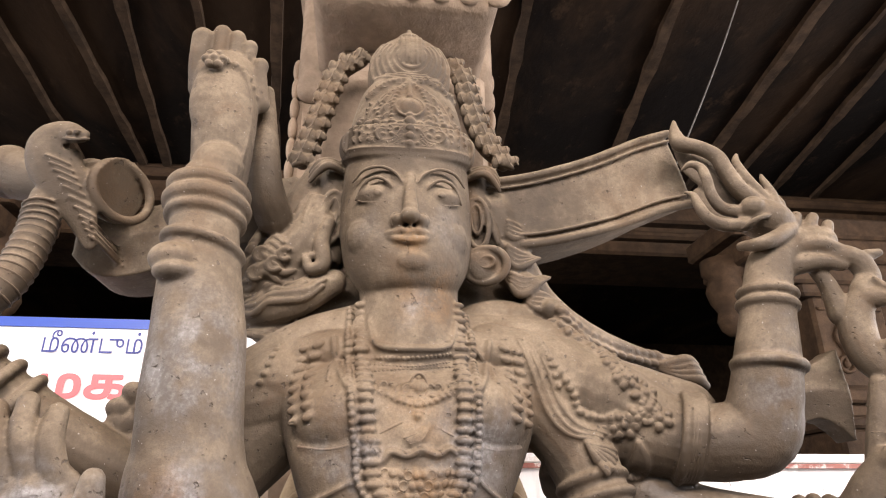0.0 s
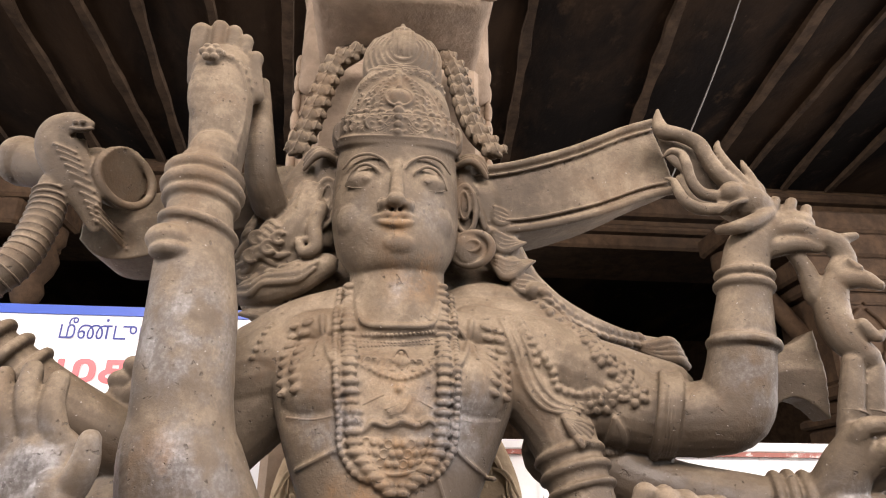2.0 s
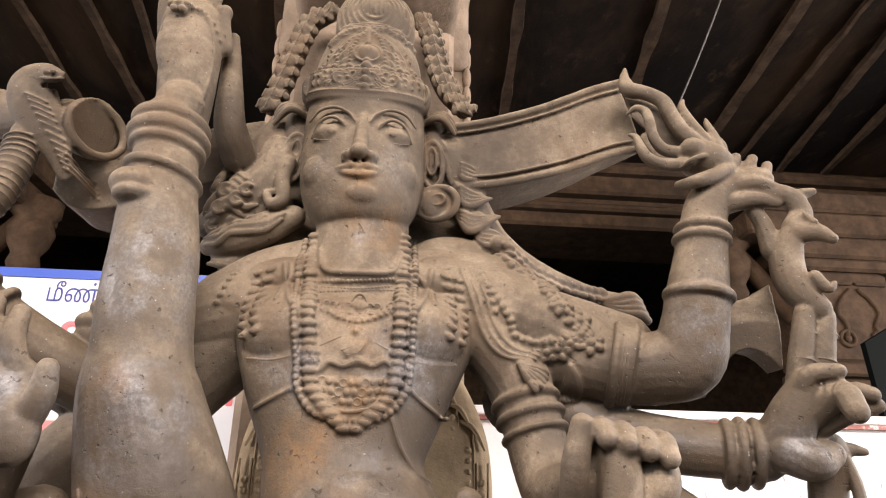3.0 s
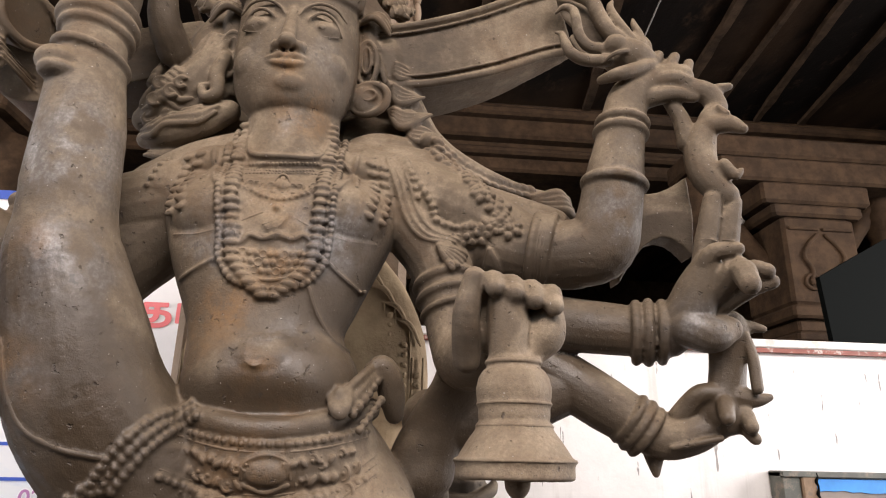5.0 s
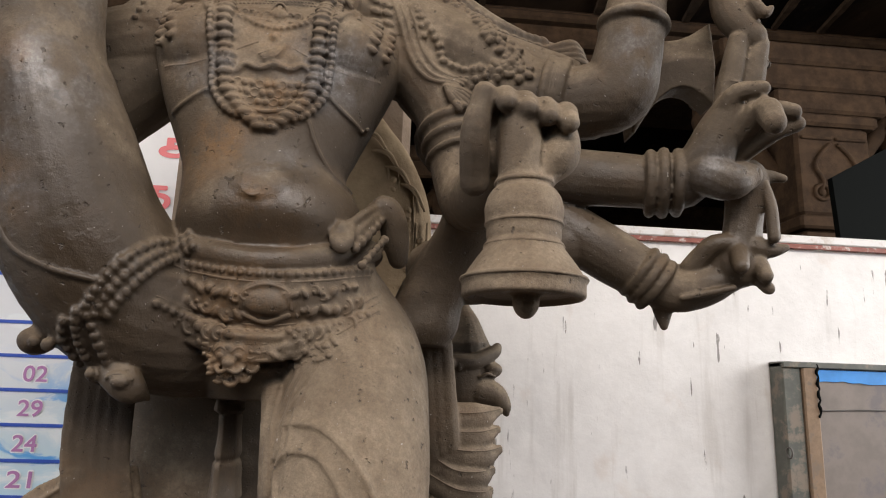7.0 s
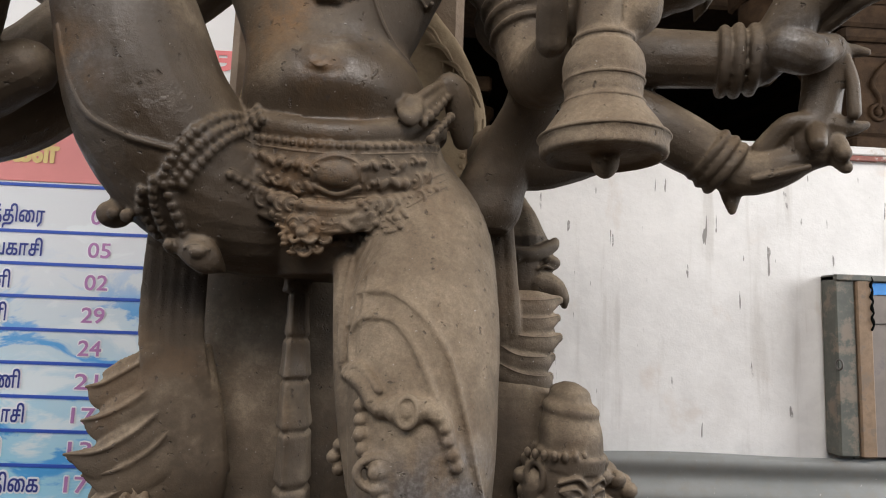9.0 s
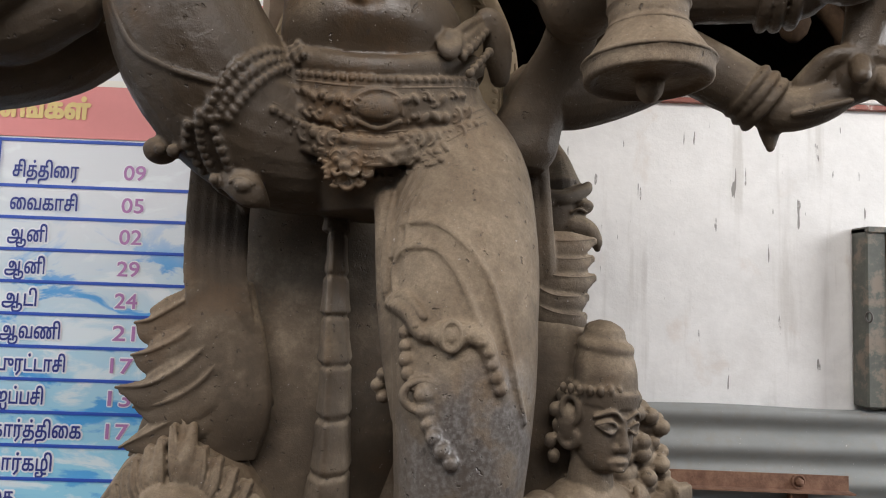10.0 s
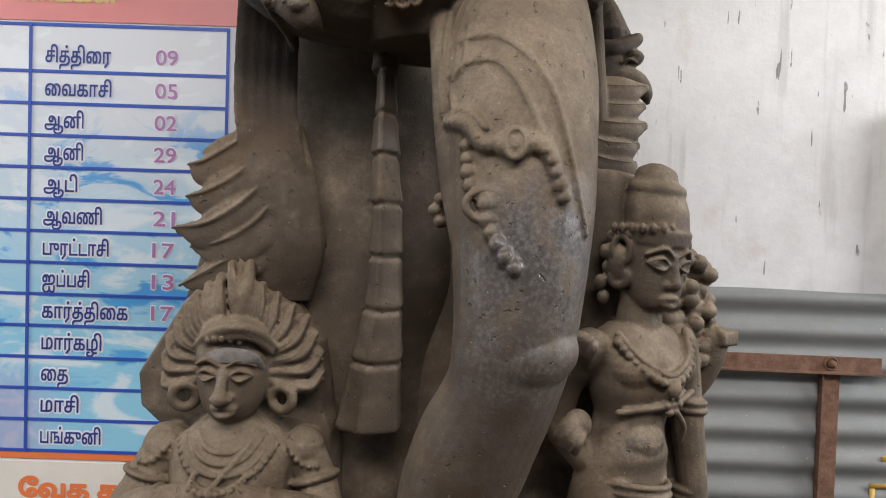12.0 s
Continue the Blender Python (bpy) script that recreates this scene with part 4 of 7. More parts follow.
        g.rings(np.array(rr))
    # pleated cloth with a toothed edge on the raised-leg side
    for k in range(5):
        x = -0.165 + 0.018 * k
        g.tube([(x + 0.004, 1.13, 1.44), (x, 1.13, 1.36), (x - 0.003, 1.14, 1.25), (x + 0.004, 1.15, 1.18), (x + 0.022, 1.165, 1.10), (x + 0.05, 1.18, 1.02)], [0.015, 0.0165, 0.017, 0.018, 0.018, 0.012], 8, 24, 0.42)
    for k, (a, b, c, e) in enumerate((((-0.154, 1.155, 1.205), (-0.197, 1.150, 1.175), (-0.234, 1.150, 1.153), (-0.262, 1.155, 1.146)), ((-0.133, 1.155, 1.177), (-0.179, 1.145, 1.130), (-0.226, 1.145, 1.103), (-0.264, 1.155, 1.093)), ((-0.117, 1.155, 1.144), (-0.164, 1.140, 1.088), (-0.224, 1.140, 1.050), (-0.286, 1.155, 1.040)), ((-0.108, 1.155, 1.110), (-0.144, 1.140, 1.055), (-0.199, 1.140, 1.021), (-0.255, 1.155, 1.009)), ((-0.117, 1.155, 1.062), (-0.156, 1.145, 1.014), (-0.216, 1.145, 0.975), (-0.273, 1.155, 0.944)))):
        lift = lambda p, w: (p[0], p[1] + w, p[2] - 0.016)
        g.tube([lift(a, 0.004), lift(b, 0.006), lift(c, 0.006), e], [0.03, 0.036, 0.03, 0.004], 14, 26, 0.24)
        d.tube([a, b, c, e], [0.004, 0.005, 0.0045, 0.0025], 8, 26)
    g.loft([(1.22, -0.13, 1.17, 0.055, 0.03), (1.1, -0.135, 1.172, 0.09, 0.03), (1.0, -0.14, 1.175, 0.105, 0.03), (0.92, -0.17, 1.2, 0.11, 0.03)], 20, 2)
    # belt: padded roll, jewelled band, scalloped swags, three cords
    def belt_ring(z, rx, ry, r, droop=0.0, cx=0.13, cy=1.07):
        pts = [(cx + rx * math.cos(a), cy + ry * math.sin(a), z - droop * math.sin(a) ** 2) for a in np.linspace(math.pi * 0.93, math.pi * 2.07, 26)]
        return pts, r
    for z, rx, ry, r, dr, sq in ((1.566, 0.153, 0.120, 0.0175, 0.043, 0.7), (1.478, 0.166, 0.116, 0.0065, 0.062, 1.0), (1.466, 0.166, 0.113, 0.0065, 0.064, 1.0), (1.454, 0.165, 0.11, 0.0065, 0.064, 1.0)):
        pts, rr = belt_ring(z, rx, ry, r, dr)
        g.tube(pts, rr, 12, 44, sq)
    g.loft([(1.40, 0.14, 1.085, 0.157, 0.105), (1.44, 0.14, 1.08, 0.163, 0.122), (1.47, 0.138, 1.075, 0.167, 0.132), (1.51, 0.134, 1.072, 0.163, 0.128), (1.55, 0.13, 1.07, 0.152, 0.11)], 40, 2.1)
    # lion-mask clasp with curled mane
    g.ball((0.097, 0.985, 1.395), (0.034, 0.032, 0.036), segs=18, rows=12)
    for k in range(11):
        a = 0.3 + 0.56 * k
        c = (0.098 + 0.031 * math.cos(a), 0.962 + 0.006 * (k % 2), 1.388 + 0.030 * math.sin(a))
        d.torus(c, (0.1 * math.cos(a), 1, 0.1 * math.sin(a)), 0.0072, 0.0036, 12, 6, arc=4.6, start=a)
        d.ball(c, 0.0045, segs=8, rows=5)
    for s in (-1, 1):
        d.ball((0.098 + s * 0.011, 0.951, 1.390), (0.0065, 0.006, 0.0055), segs=10, rows=6)
        d.tube([(0.098 + s * 0.003, 0.950, 1.395), (0.098 + s * 0.012, 0.949, 1.401), (0.098 + s * 0.02, 0.954, 1.396)], 0.0025, 6)
        d.tube([(0.098, 0.944, 1.372), (0.098 + s * 0.010, 0.948, 1.368), (0.098 + s * 0.017, 0.954, 1.374)], 0.0035, 6)
    d.ball((0.098, 0.946, 1.380), (0.0085, 0.009, 0.0075), segs=10, rows=6)
    # strap end tucked over the roll, cords that lead from it to a knot on the hip
    g.tube([(0.222, 0.975, 1.585), (0.228, 0.955, 1.558), (0.237, 0.952, 1.547), (0.245, 0.955, 1.559), (0.248, 0.970, 1.584)], [0.008, 0.010, 0.010, 0.010, 0.007], 10, 22, 0.7)
    g.ball((0.236, 0.965, 1.569), (0.013, 0.010, 0.022), segs=14, rows=10)
    for o in (0, 14):
        g.tube([(0.243, 0.970, 1.582), (0.262, 0.985, 1.603), (0.279, 1.010, 1.622)] if not o else [(0.247, 0.965, 1.561), (0.267, 0.985, 1.588), (0.282, 1.010, 1.613)], 0.008, 10, 16)
    g.tube([(0.279, 1.020, 1.623), (0.294, 1.020, 1.629), (0.307, 1.030, 1.615), (0.315, 1.050, 1.584), (0.321, 1.070, 1.556)], [0.012, 0.019, 0.022, 0.022, 0.016], 14, 24, 0.8)
    d.beads([(0.256, 0.965, 1.549), (0.268, 0.975, 1.565), (0.281, 0.995, 1.587), (0.289, 1.010, 1.603)], 0.0075, 1.5)
    d.beads([(0.267, 0.970, 1.526), (0.281, 0.985, 1.548), (0.297, 1.010, 1.574)], 0.007, 1.5)
    # cloth drawn tight between clasp and thigh
    g.tube([(0.152, 1.040, 1.382), (0.163, 1.000, 1.313), (0.168, 0.985, 1.230), (0.174, 0.975, 1.150), (0.187, 0.970, 1.041)], [0.024, 0.026, 0.024, 0.022, 0.014], 14, 30)
    # leaf pendant of the thigh strings
    g.tube([(-0.090, 1.000, 1.370), (-0.058, 0.985, 1.359), (-0.034, 0.985, 1.341), (-0.018, 1.000, 1.330)], [0.014, 0.024, 0.022, 0.006], 12, 20, 0.7)
    d.tube([(-0.062, 0.968, 1.356), (-0.047, 0.965, 1.361), (-0.032, 0.970, 1.354)], 0.004, 6)
    d.ball((-0.045, 0.966, 1.351), (0.013, 0.008, 0.009), segs=10, rows=6)
    g.ball((-0.175, 1.000, 1.403), (0.024, 0.026, 0.02))
    # raised arm with the flame, from a full round shoulder
    g.tube([(0.25, 1.10, 1.99), (0.34, 1.11, 1.955), (0.43, 1.115, 1.925), (0.52, 1.11, 1.885)], [0.06, 0.083, 0.082, 0.07], 22, 24)
    g.tube([(0.30, 1.11, 1.93), (0.42, 1.12, 1.90), (0.55, 1.10, 1.862), (0.635, 1.07, 1.848)], [0.072, 0.074, 0.069, 0.063], 22, 26)
    g.tube([(0.62, 1.07, 1.85), (0.675, 1.04, 1.858), (0.69, 1.02, 1.91), (0.697, 1.005, 1.97), (0.712, 1.0, 2.05), (0.722, 1.0, 2.10), (0.738, 1.0, 2.145), (0.775, 1.0, 2.175), (0.83, 0.985, 2.185)], [0.062, 0.064, 0.058, 0.053, 0.045, 0.041, 0.039, 0.036, 0.028], 22, 44)
    for z, x, r, s in ((1.963, 0.6955, 0.052, 0.0095), (2.066, 0.7145, 0.044, 0.0085), (2.087, 0.719, 0.043, 0.0085)):
        g.torus((x, 1.0, z), (0.13, 0, 1), r, s, 32, 8)
    for x, r in ((0.567, 0.07), (0.595, 0.068)):
        g.torus((x, 1.085, 1.858), (1, -0.3, -0.22), r, 0.0085, 30, 8)
    for k in range(3):
        d.torus((0.577 + 0.006 * k, 1.083, 1.857), (1, -0.3, -0.22), 0.0715, 0.003, 30, 6)
    # fingertips behind the flame bowl, thumb and forefinger below it
    for a, b, c, r in (((0.770, 0.990, 2.188), (0.783, 0.985, 2.214), (0.794, 0.985, 2.232), 0.0135), ((0.797, 0.990, 2.183), (0.816, 0.985, 2.213), (0.826, 0.985, 2.231), 0.0135), ((0.831, 0.990, 2.179), (0.846, 0.985, 2.203), (0.853, 0.985, 2.219), 0.0125)):
        finger(g, a, b, c, r)
    g.tube([(0.771, 0.985, 2.169), (0.810, 0.970, 2.173), (0.839, 0.965, 2.164), (0.853, 0.965, 2.162)], [0.018, 0.017, 0.013, 0.010], 12, 18)
    g.tube([(0.764, 0.985, 2.137), (0.807, 0.970, 2.140), (0.844, 0.965, 2.133)], [0.02, 0.015, 0.010], 12, 18)
    g.ball((0.738, 0.995, 2.228), (0.054, 0.042, 0.036), (0, 12, 0), segs=20, rows=12)
    g.tube([(0.678, 0.985, 2.169), (0.699, 0.955, 2.164), (0.752, 0.965, 2.190), (0.797, 0.990, 2.222)], [0.009, 0.013, 0.013, 0.008], 10, 24)
    d.tube([(0.678, 0.975, 2.199), (0.704, 0.955, 2.212), (0.759, 0.970, 2.230)], [0.003, 0.0045, 0.003], 8, 18)
    g.ball((0.706, 0.972, 2.241), (0.0215, 0.02, 0.019), segs=18, rows=12)
    # tongues of the flame, over a web of stone
    for pts, rad in ((((0.741, 1.000, 2.261), (0.704, 0.995, 2.285), (0.687, 1.000, 2.325), (0.677, 1.005, 2.360), (0.647, 1.010, 2.381), (0.616, 1.015, 2.390), (0.610, 1.020, 2.412), (0.617, 1.030, 2.450)), (0.016, 0.0165, 0.016, 0.0145, 0.014, 0.016, 0.013, 0.004)),
                     (((0.687, 0.985, 2.237), (0.658, 0.985, 2.241), (0.641, 0.985, 2.265), (0.636, 0.985, 2.299), (0.632, 0.990, 2.325), (0.616, 0.995, 2.335), (0.602, 1.005, 2.326)), (0.012, 0.012, 0.0105, 0.010, 0.009, 0.007, 0.003)),
                     (((0.690, 0.980, 2.209), (0.649, 0.980, 2.207), (0.622, 0.980, 2.220), (0.612, 0.985, 2.247), (0.608, 0.990, 2.268), (0.599, 1.000, 2.278)), (0.013, 0.0125, 0.011, 0.009, 0.0065, 0.003)),
                     (((0.757, 0.995, 2.262), (0.736, 0.995, 2.290), (0.719, 1.000, 2.324), (0.713, 1.005, 2.350), (0.721, 1.010, 2.371)), (0.010, 0.0105, 0.010, 0.008, 0.003)),
                     (((0.769, 0.995, 2.249), (0.765, 0.995, 2.280), (0.758, 1.000, 2.309), (0.758, 1.005, 2.327)), (0.010, 0.0095, 0.007, 0.003)),
                     (((0.779, 1.000, 2.238), (0.782, 1.000, 2.264), (0.781, 1.005, 2.286)), (0.010, 0.008, 0.003))):
        g.tube(pts, rad, 12, 34)
    g.tube([(0.759, 1.030, 2.262), (0.718, 1.035, 2.298), (0.684, 1.040, 2.335), (0.649, 1.045, 2.367), (0.626, 1.050, 2.404)], [0.035, 0.042, 0.036, 0.028, 0.012], 14, 24, 0.35)
    g.tube([(0.747, 1.025, 2.247), (0.689, 1.035, 2.261), (0.656, 1.045, 2.300)], [0.03, 0.026, 0.016], 14, 20, 0.35)
    # flying sashes behind the head: a ribbon with rolled edges to the flame, a plain arc to the drum
    ribbon = smooth_line([(0.26, 2.275), (0.36, 2.288), (0.48, 2.322), (0.58, 2.362), (0.645, 2.378)], 22)
    half = np.linspace(0.066, 0.078, 22)
    rr = []
    for i, (x, z) in enumerate(ribbon):
        y, h = 1.125 - 0.04 * i / 21, half[i]
        rr.append([(x - 0.02 * (h / 0.07), y, z + h), (x, y, z), (x + 0.016, y, z - h), (x + 0.02, y + 0.17 * (1 - 0.75 * (i / 21) ** 2), z - h + 0.012), (x, y + 0.18 * (1 - 0.75 * (i / 21) ** 2), z), (x - 0.02, y + 0.12 * (1 - 0.75 * (i / 21) ** 2), z + h)])
    g.rings(np.array(rr))
    for s in (-1, 1):
        g.tube([(x - 0.018 * s, 1.122 - 0.04 * i / 21, z + s * half[i]) for i, (x, z) in enumerate(ribbon)], 0.0085, 8, 30)
        d.tube([(x - 0.014 * s, 1.118 - 0.04 * i / 21, z + s * (half[i] - 0.018)) for i, (x, z) in enumerate(ribbon)], 0.003, 6, 30)
    left = smooth_line([(-0.11, 2.30), (-0.20, 2.272), (-0.30, 2.235), (-0.38, 2.205), (-0.44, 2.205), (-0.475, 2.23)], 22)
    rr = []
    for i, (x, z) in enumerate(left):
        h, y = 0.066 + 0.008 * math.sin(i * 0.15), 1.15 - 0.02 * i / 21
        rr.append([(x, y, z + h * 0.8), (x, y - 0.01, z), (x - 0.006, y, z - h), (x, y + 0.12, z - h), (x, y + 0.13, z), (x, y + 0.1, z + h * 0.8)])
    g.rings(np.array(rr))
    # drum, and the cobra that rears in front of it with spread hood
    g.tube([(-0.641, 1.150, 2.330), (-0.583, 1.130, 2.313), (-0.510, 1.100, 2.285), (-0.446, 1.080, 2.271), (-0.393, 1.060, 2.257)], [0.044, 0.046, 0.036, 0.046, 0.058], 26, 26, 1.0, (0, 1, 0), False)
    g.ball((-0.620, 1.140, 2.325), (0.044, 0.05, 0.05), segs=20, rows=12)
    g.torus((-0.387, 1.056, 2.254), (0.8, -0.6, 0), (0.054, 0.05), 0.0085, 32, 8)
    g.torus((-0.433, 1.075, 2.268), (0.8, -0.6, 0), (0.051, 0.047), 0.006, 30, 8)
    g.tube([(-0.416, 1.040, 2.151), (-0.435, 1.030, 2.197), (-0.462, 1.020, 2.242), (-0.485, 1.015, 2.279), (-0.492, 1.010, 2.312), (-0.472, 1.000, 2.328), (-0.437, 0.985, 2.316)], [0.012, 0.026, 0.036, 0.043, 0.040, 0.025, 0.013], 18, 40, 0.5)
    d.tube([(-0.464, 0.982, 2.309), (-0.442, 0.975, 2.304), (-0.424, 0.975, 2.306)], 0.0028, 6)
    for e in ((-0.457, 0.980, 2.319), (-0.443, 0.975, 2.318)):
        d.ball(e, (0.006, 0.005, 0.005), segs=8, rows=6)
    skin = Skin(g)
    for k in range(11):                                                       # belly plates of the hood
        u = k / 10
        x, z = smooth_line([(-0.472, 2.276), (-0.448, 2.237), (-0.419, 2.188), (-0.404, 2.154)], 11)[k]
        w = 0.017 - 0.007 * u
        d.tube(skin.line([(x - w, z + 0.005), (x, z), (x + w, z - 0.006)], 0.001, 6), 0.0034, 6, 8)
    body = [(-0.495, 1.030, 2.223), (-0.489, 1.020, 2.167), (-0.489, 1.000, 2.104), (-0.499, 0.980, 2.050), (-0.534, 0.970, 2.006)]
    g.tube(body, [0.022, 0.027, 0.028, 0.028, 0.026], 16, 34)
    q = smooth_line(body, 18)
    for a, b in zip(q[1:-2], q[2:-1]):
        m = (a + b) / 2
        d.torus(m, b - a, 0.0275, 0.0026, 18, 5)
    # far-side arms behind and beside the raised leg
    g.tube([(-0.08, 1.12, 1.93), (-0.17, 1.12, 1.90), (-0.25, 1.11, 1.86), (-0.33, 1.08, 1.80)], [0.075, 0.078, 0.07, 0.06], 18, 22)
    g.tube([(-0.24, 1.09, 1.765), (-0.34, 1.04, 1.81), (-0.45, 0.985, 1.88), (-0.56, 0.94, 1.965)], [0.05, 0.05, 0.047, 0.042], 18, 22)
    for o in (0.0, 0.026, 0.05):
        g.torus((-0.445 - o, 0.985 - o * 0.5, 1.877 + o * 0.72), (-1, -0.45, 0.72), 0.05, 0.009, 24, 8)
    for k in range(5):
        g.ball((-0.325 + 0.018 * (k % 3), 1.045, 1.868 + 0.022 * (k // 2)), (0.017, 0.014, 0.02), (0, 30 * k, 0))
    g.tube([(-0.07, 1.14, 1.93), (-0.13, 1.14, 1.875), (-0.196, 1.13, 1.81), (-0.27, 1.11, 1.715), (-0.345, 1.09, 1.625), (-0.42, 1.07, 1.575), (-0.60, 1.05, 1.54)], [0.08, 0.083, 0.085, 0.085, 0.087, 0.09, 0.09], 20, 38)
    # open palm
    g.ball((-0.338, 0.875, 1.735), (0.062, 0.032, 0.07), (0, -12, 0), segs=20, rows=12)
    g.ball((-0.308, 0.862, 1.705), (0.036, 0.026, 0.05), (0, -16, 0))
    for k, (x, z, l, w) in enumerate(((-0.408, 1.765, 0.08, -0.3), (-0.388, 1.78, 0.095, -0.2), (-0.361, 1.785, 0.10, -0.12), (-0.331, 1.78, 0.09, -0.06))):
        finger(g, (x + 0.02, 0.872, z - 0.03), (x + w * l * 0.3, 0.862, z + l * 0.4), (x + w * l, 0.872, z + l * 0.85), 0.0165)
    g.tube([(-0.298, 0.868, 1.71), (-0.276, 0.852, 1.745), (-0.272, 0.846, 1.778)], [0.022, 0.019, 0.014], 12)
    g.tube([(-0.33, 0.885, 1.70), (-0.37, 0.92, 1.62), (-0.45, 0.96, 1.575), (-0.56, 1.0, 1.57)], [0.046, 0.047, 0.055, 0.06], 18, 24)
    g.tube([(-0.30, 0.97, 1.60), (-0.40, 0.985, 1.57), (-0.52, 1.03, 1.60)], [0.04, 0.055, 0.06], 16)

    # near-side lower arms
    g.tube([(0.36, 1.14, 1.90), (0.46, 1.16, 1.80), (0.575, 1.13, 1.742), (0.70, 1.08, 1.717), (0.775, 1.05, 1.707)], [0.066, 0.06, 0.053, 0.047, 0.042], 20, 30)
    for o, r in ((0.0, 0.05), (0.02, 0.052), (0.042, 0.05)):
        g.torus((0.742 + o, 1.065 - o * 0.35, 1.709), (1, -0.35, -0.05), r, 0.009, 28, 8)
    g.tube([(0.79, 1.04, 1.70), (0.815, 1.01, 1.735), (0.826, 0.985, 1.775), (0.833, 0.96, 1.81)], [0.038, 0.042, 0.036, 0.024], 16, 18)
    g.tube([(0.81, 1.0, 1.71), (0.84, 0.985, 1.695), (0.872, 0.985, 1.705)], [0.036, 0.032, 0.022], 14)
    finger(g, (0.822, 0.97, 1.79), (0.832, 0.94, 1.822), (0.865, 0.92, 1.825), 0.016)
    finger(g, (0.845, 0.99, 1.76), (0.865, 0.925, 1.792), (0.868, 0.90, 1.76), 0.022)
    finger(g, (0.865, 0.99, 1.755), (0.89, 0.94, 1.795), (0.912, 0.92, 1.79), 0.017)
    finger(g, (0.862, 1.0, 1.74), (0.895, 0.95, 1.765), (0.925, 0.93, 1.775), 0.015)
    # two raised fingers, and the small deer on them
    for k in range(2):
        x = 0.838 + 0.036 * k
        finger(g, (x - 0.005, 0.985, 1.79), (x + 0.008, 0.97, 1.87), (x + 0.02, 0.965, 1.93 - 0.004 * k), 0.0205)
        for z in (1.85, 1.895):
            d.torus((x + 0.006 + (z - 1.85) * 0.26, 0.972, z), (0.25, 0, 1), 0.0198, 0.0022, 14, 5)
    g.tube([(0.885, 0.965, 1.94), (0.856, 0.972, 1.975), (0.85, 0.975, 2.02), (0.858, 0.97, 2.06), (0.872, 0.962, 2.085)], [0.022, 0.027, 0.029, 0.025, 0.018], 16, 24)
    g.tube([(0.868, 0.955, 2.072), (0.892, 0.94, 2.068), (0.910, 0.93, 2.054)], [0.018, 0.0165, 0.010], 12)
    d.tube([(0.885, 0.935, 2.085), (0.876, 0.94, 2.102)], [0.008, 0.004], 8)
    g.tube([(0.80, 0.99, 2.15), (0.835, 0.975, 2.155), (0.87, 0.965, 2.145), (0.885, 0.962, 2.115), (0.872, 0.965, 2.085)], [0.014, 0.02, 0.02, 0.02, 0.024], 12)
    g.tube([(0.89, 0.96, 2.15), (0.91, 0.955, 2.155)], [0.012, 0.008], 8)
    g.tube([(0.80, 0.985, 2.145), (0.825, 0.985, 2.10), (0.835, 0.985, 2.05)], [0.012, 0.016, 0.02], 10)
    for y in (0.945, 0.985):
        g.tube([(0.876, y, 1.99), (0.888, y - 0.01, 1.965), (0.90, y - 0.01, 1.975)], [0.011, 0.009, 0.006], 8)
    rr = []
    for i in range(9):                                                        # web of stone between forearm and the deer
        u = i / 8
        top, low = 2.005 - 0.03 * math.sin(u * math.pi), 1.80 + 0.10 * math.sin(u * 2.4) - 0.02 * u
        x, y = 0.72 + 0.13 * u, 1.075 - 0.04 * u
        rr.append([(x, y, low), (x, y - 0.012, (low + top) / 2), (x, y, top), (x, y + 0.05, top), (x, y + 0.06, (low + top) / 2), (x, y + 0.05, low)])
    g.rings(np.array(rr))
    # stone bridge from the hip to the lowest arm, then the lowest hand and the staff end between the two
    g.tube([(0.39, 1.15, 1.555), (0.46, 1.15, 1.562), (0.54, 1.15, 1.585), (0.62, 1.14, 1.612)], [0.056, 0.062, 0.058, 0.048], 20, 24)
    g.tube([(0.40, 1.16, 1.80), (0.50, 1.18, 1.72), (0.60, 1.15, 1.655), (0.70, 1.115, 1.585), (0.765, 1.10, 1.545)], [0.06, 0.054, 0.05, 0.048, 0.040], 20, 28)
    for o, r in ((0.0, 0.043), (0.018, 0.045), (0.036, 0.044)):
        g.torus((0.735 + o * 0.8, 1.103, 1.563 - o * 0.6), (0.8, -0.1, -0.6), r, 0.008, 26, 8)
    g.tube([(0.77, 1.10, 1.535), (0.80, 1.09, 1.53), (0.84, 1.075, 1.54), (0.87, 1.06, 1.552)], [0.035, 0.036, 0.034, 0.026], 16, 18)
    g.tube([(0.777, 1.11, 1.53), (0.779, 1.114, 1.495), (0.78, 1.114, 1.472)], [0.026, 0.016, 0.007], 12)
    d.tube([(0.79, 1.06, 1.515), (0.825, 1.045, 1.522), (0.86, 1.03, 1.53)], 0.006, 8)
    finger(g, (0.815, 1.075, 1.57), (0.84, 1.045, 1.602), (0.87, 1.03, 1.605), 0.018)
    finger(g, (0.85, 1.065, 1.56), (0.87, 1.03, 1.59), (0.862, 1.005, 1.562), 0.0165)
    finger(g, (0.87, 1.06, 1.56), (0.90, 1.03, 1.575), (0.905, 1.01, 1.548), 0.0155)
    finger(g, (0.88, 1.065, 1.545), (0.905, 1.04, 1.55), (0.915, 1.02, 1.53), 0.013)
    g.tube([(0.882, 1.045, 1.57), (0.888, 1.035, 1.64), (0.89, 1.02, 1.71)], [0.036, 0.032, 0.036], 14, 16, 0.8)
    g.tube([(0.893, 1.02, 1.70), (0.918, 1.012, 1.715), (0.945, 1.005, 1.712)], [0.026, 0.014, 0.007], 10)
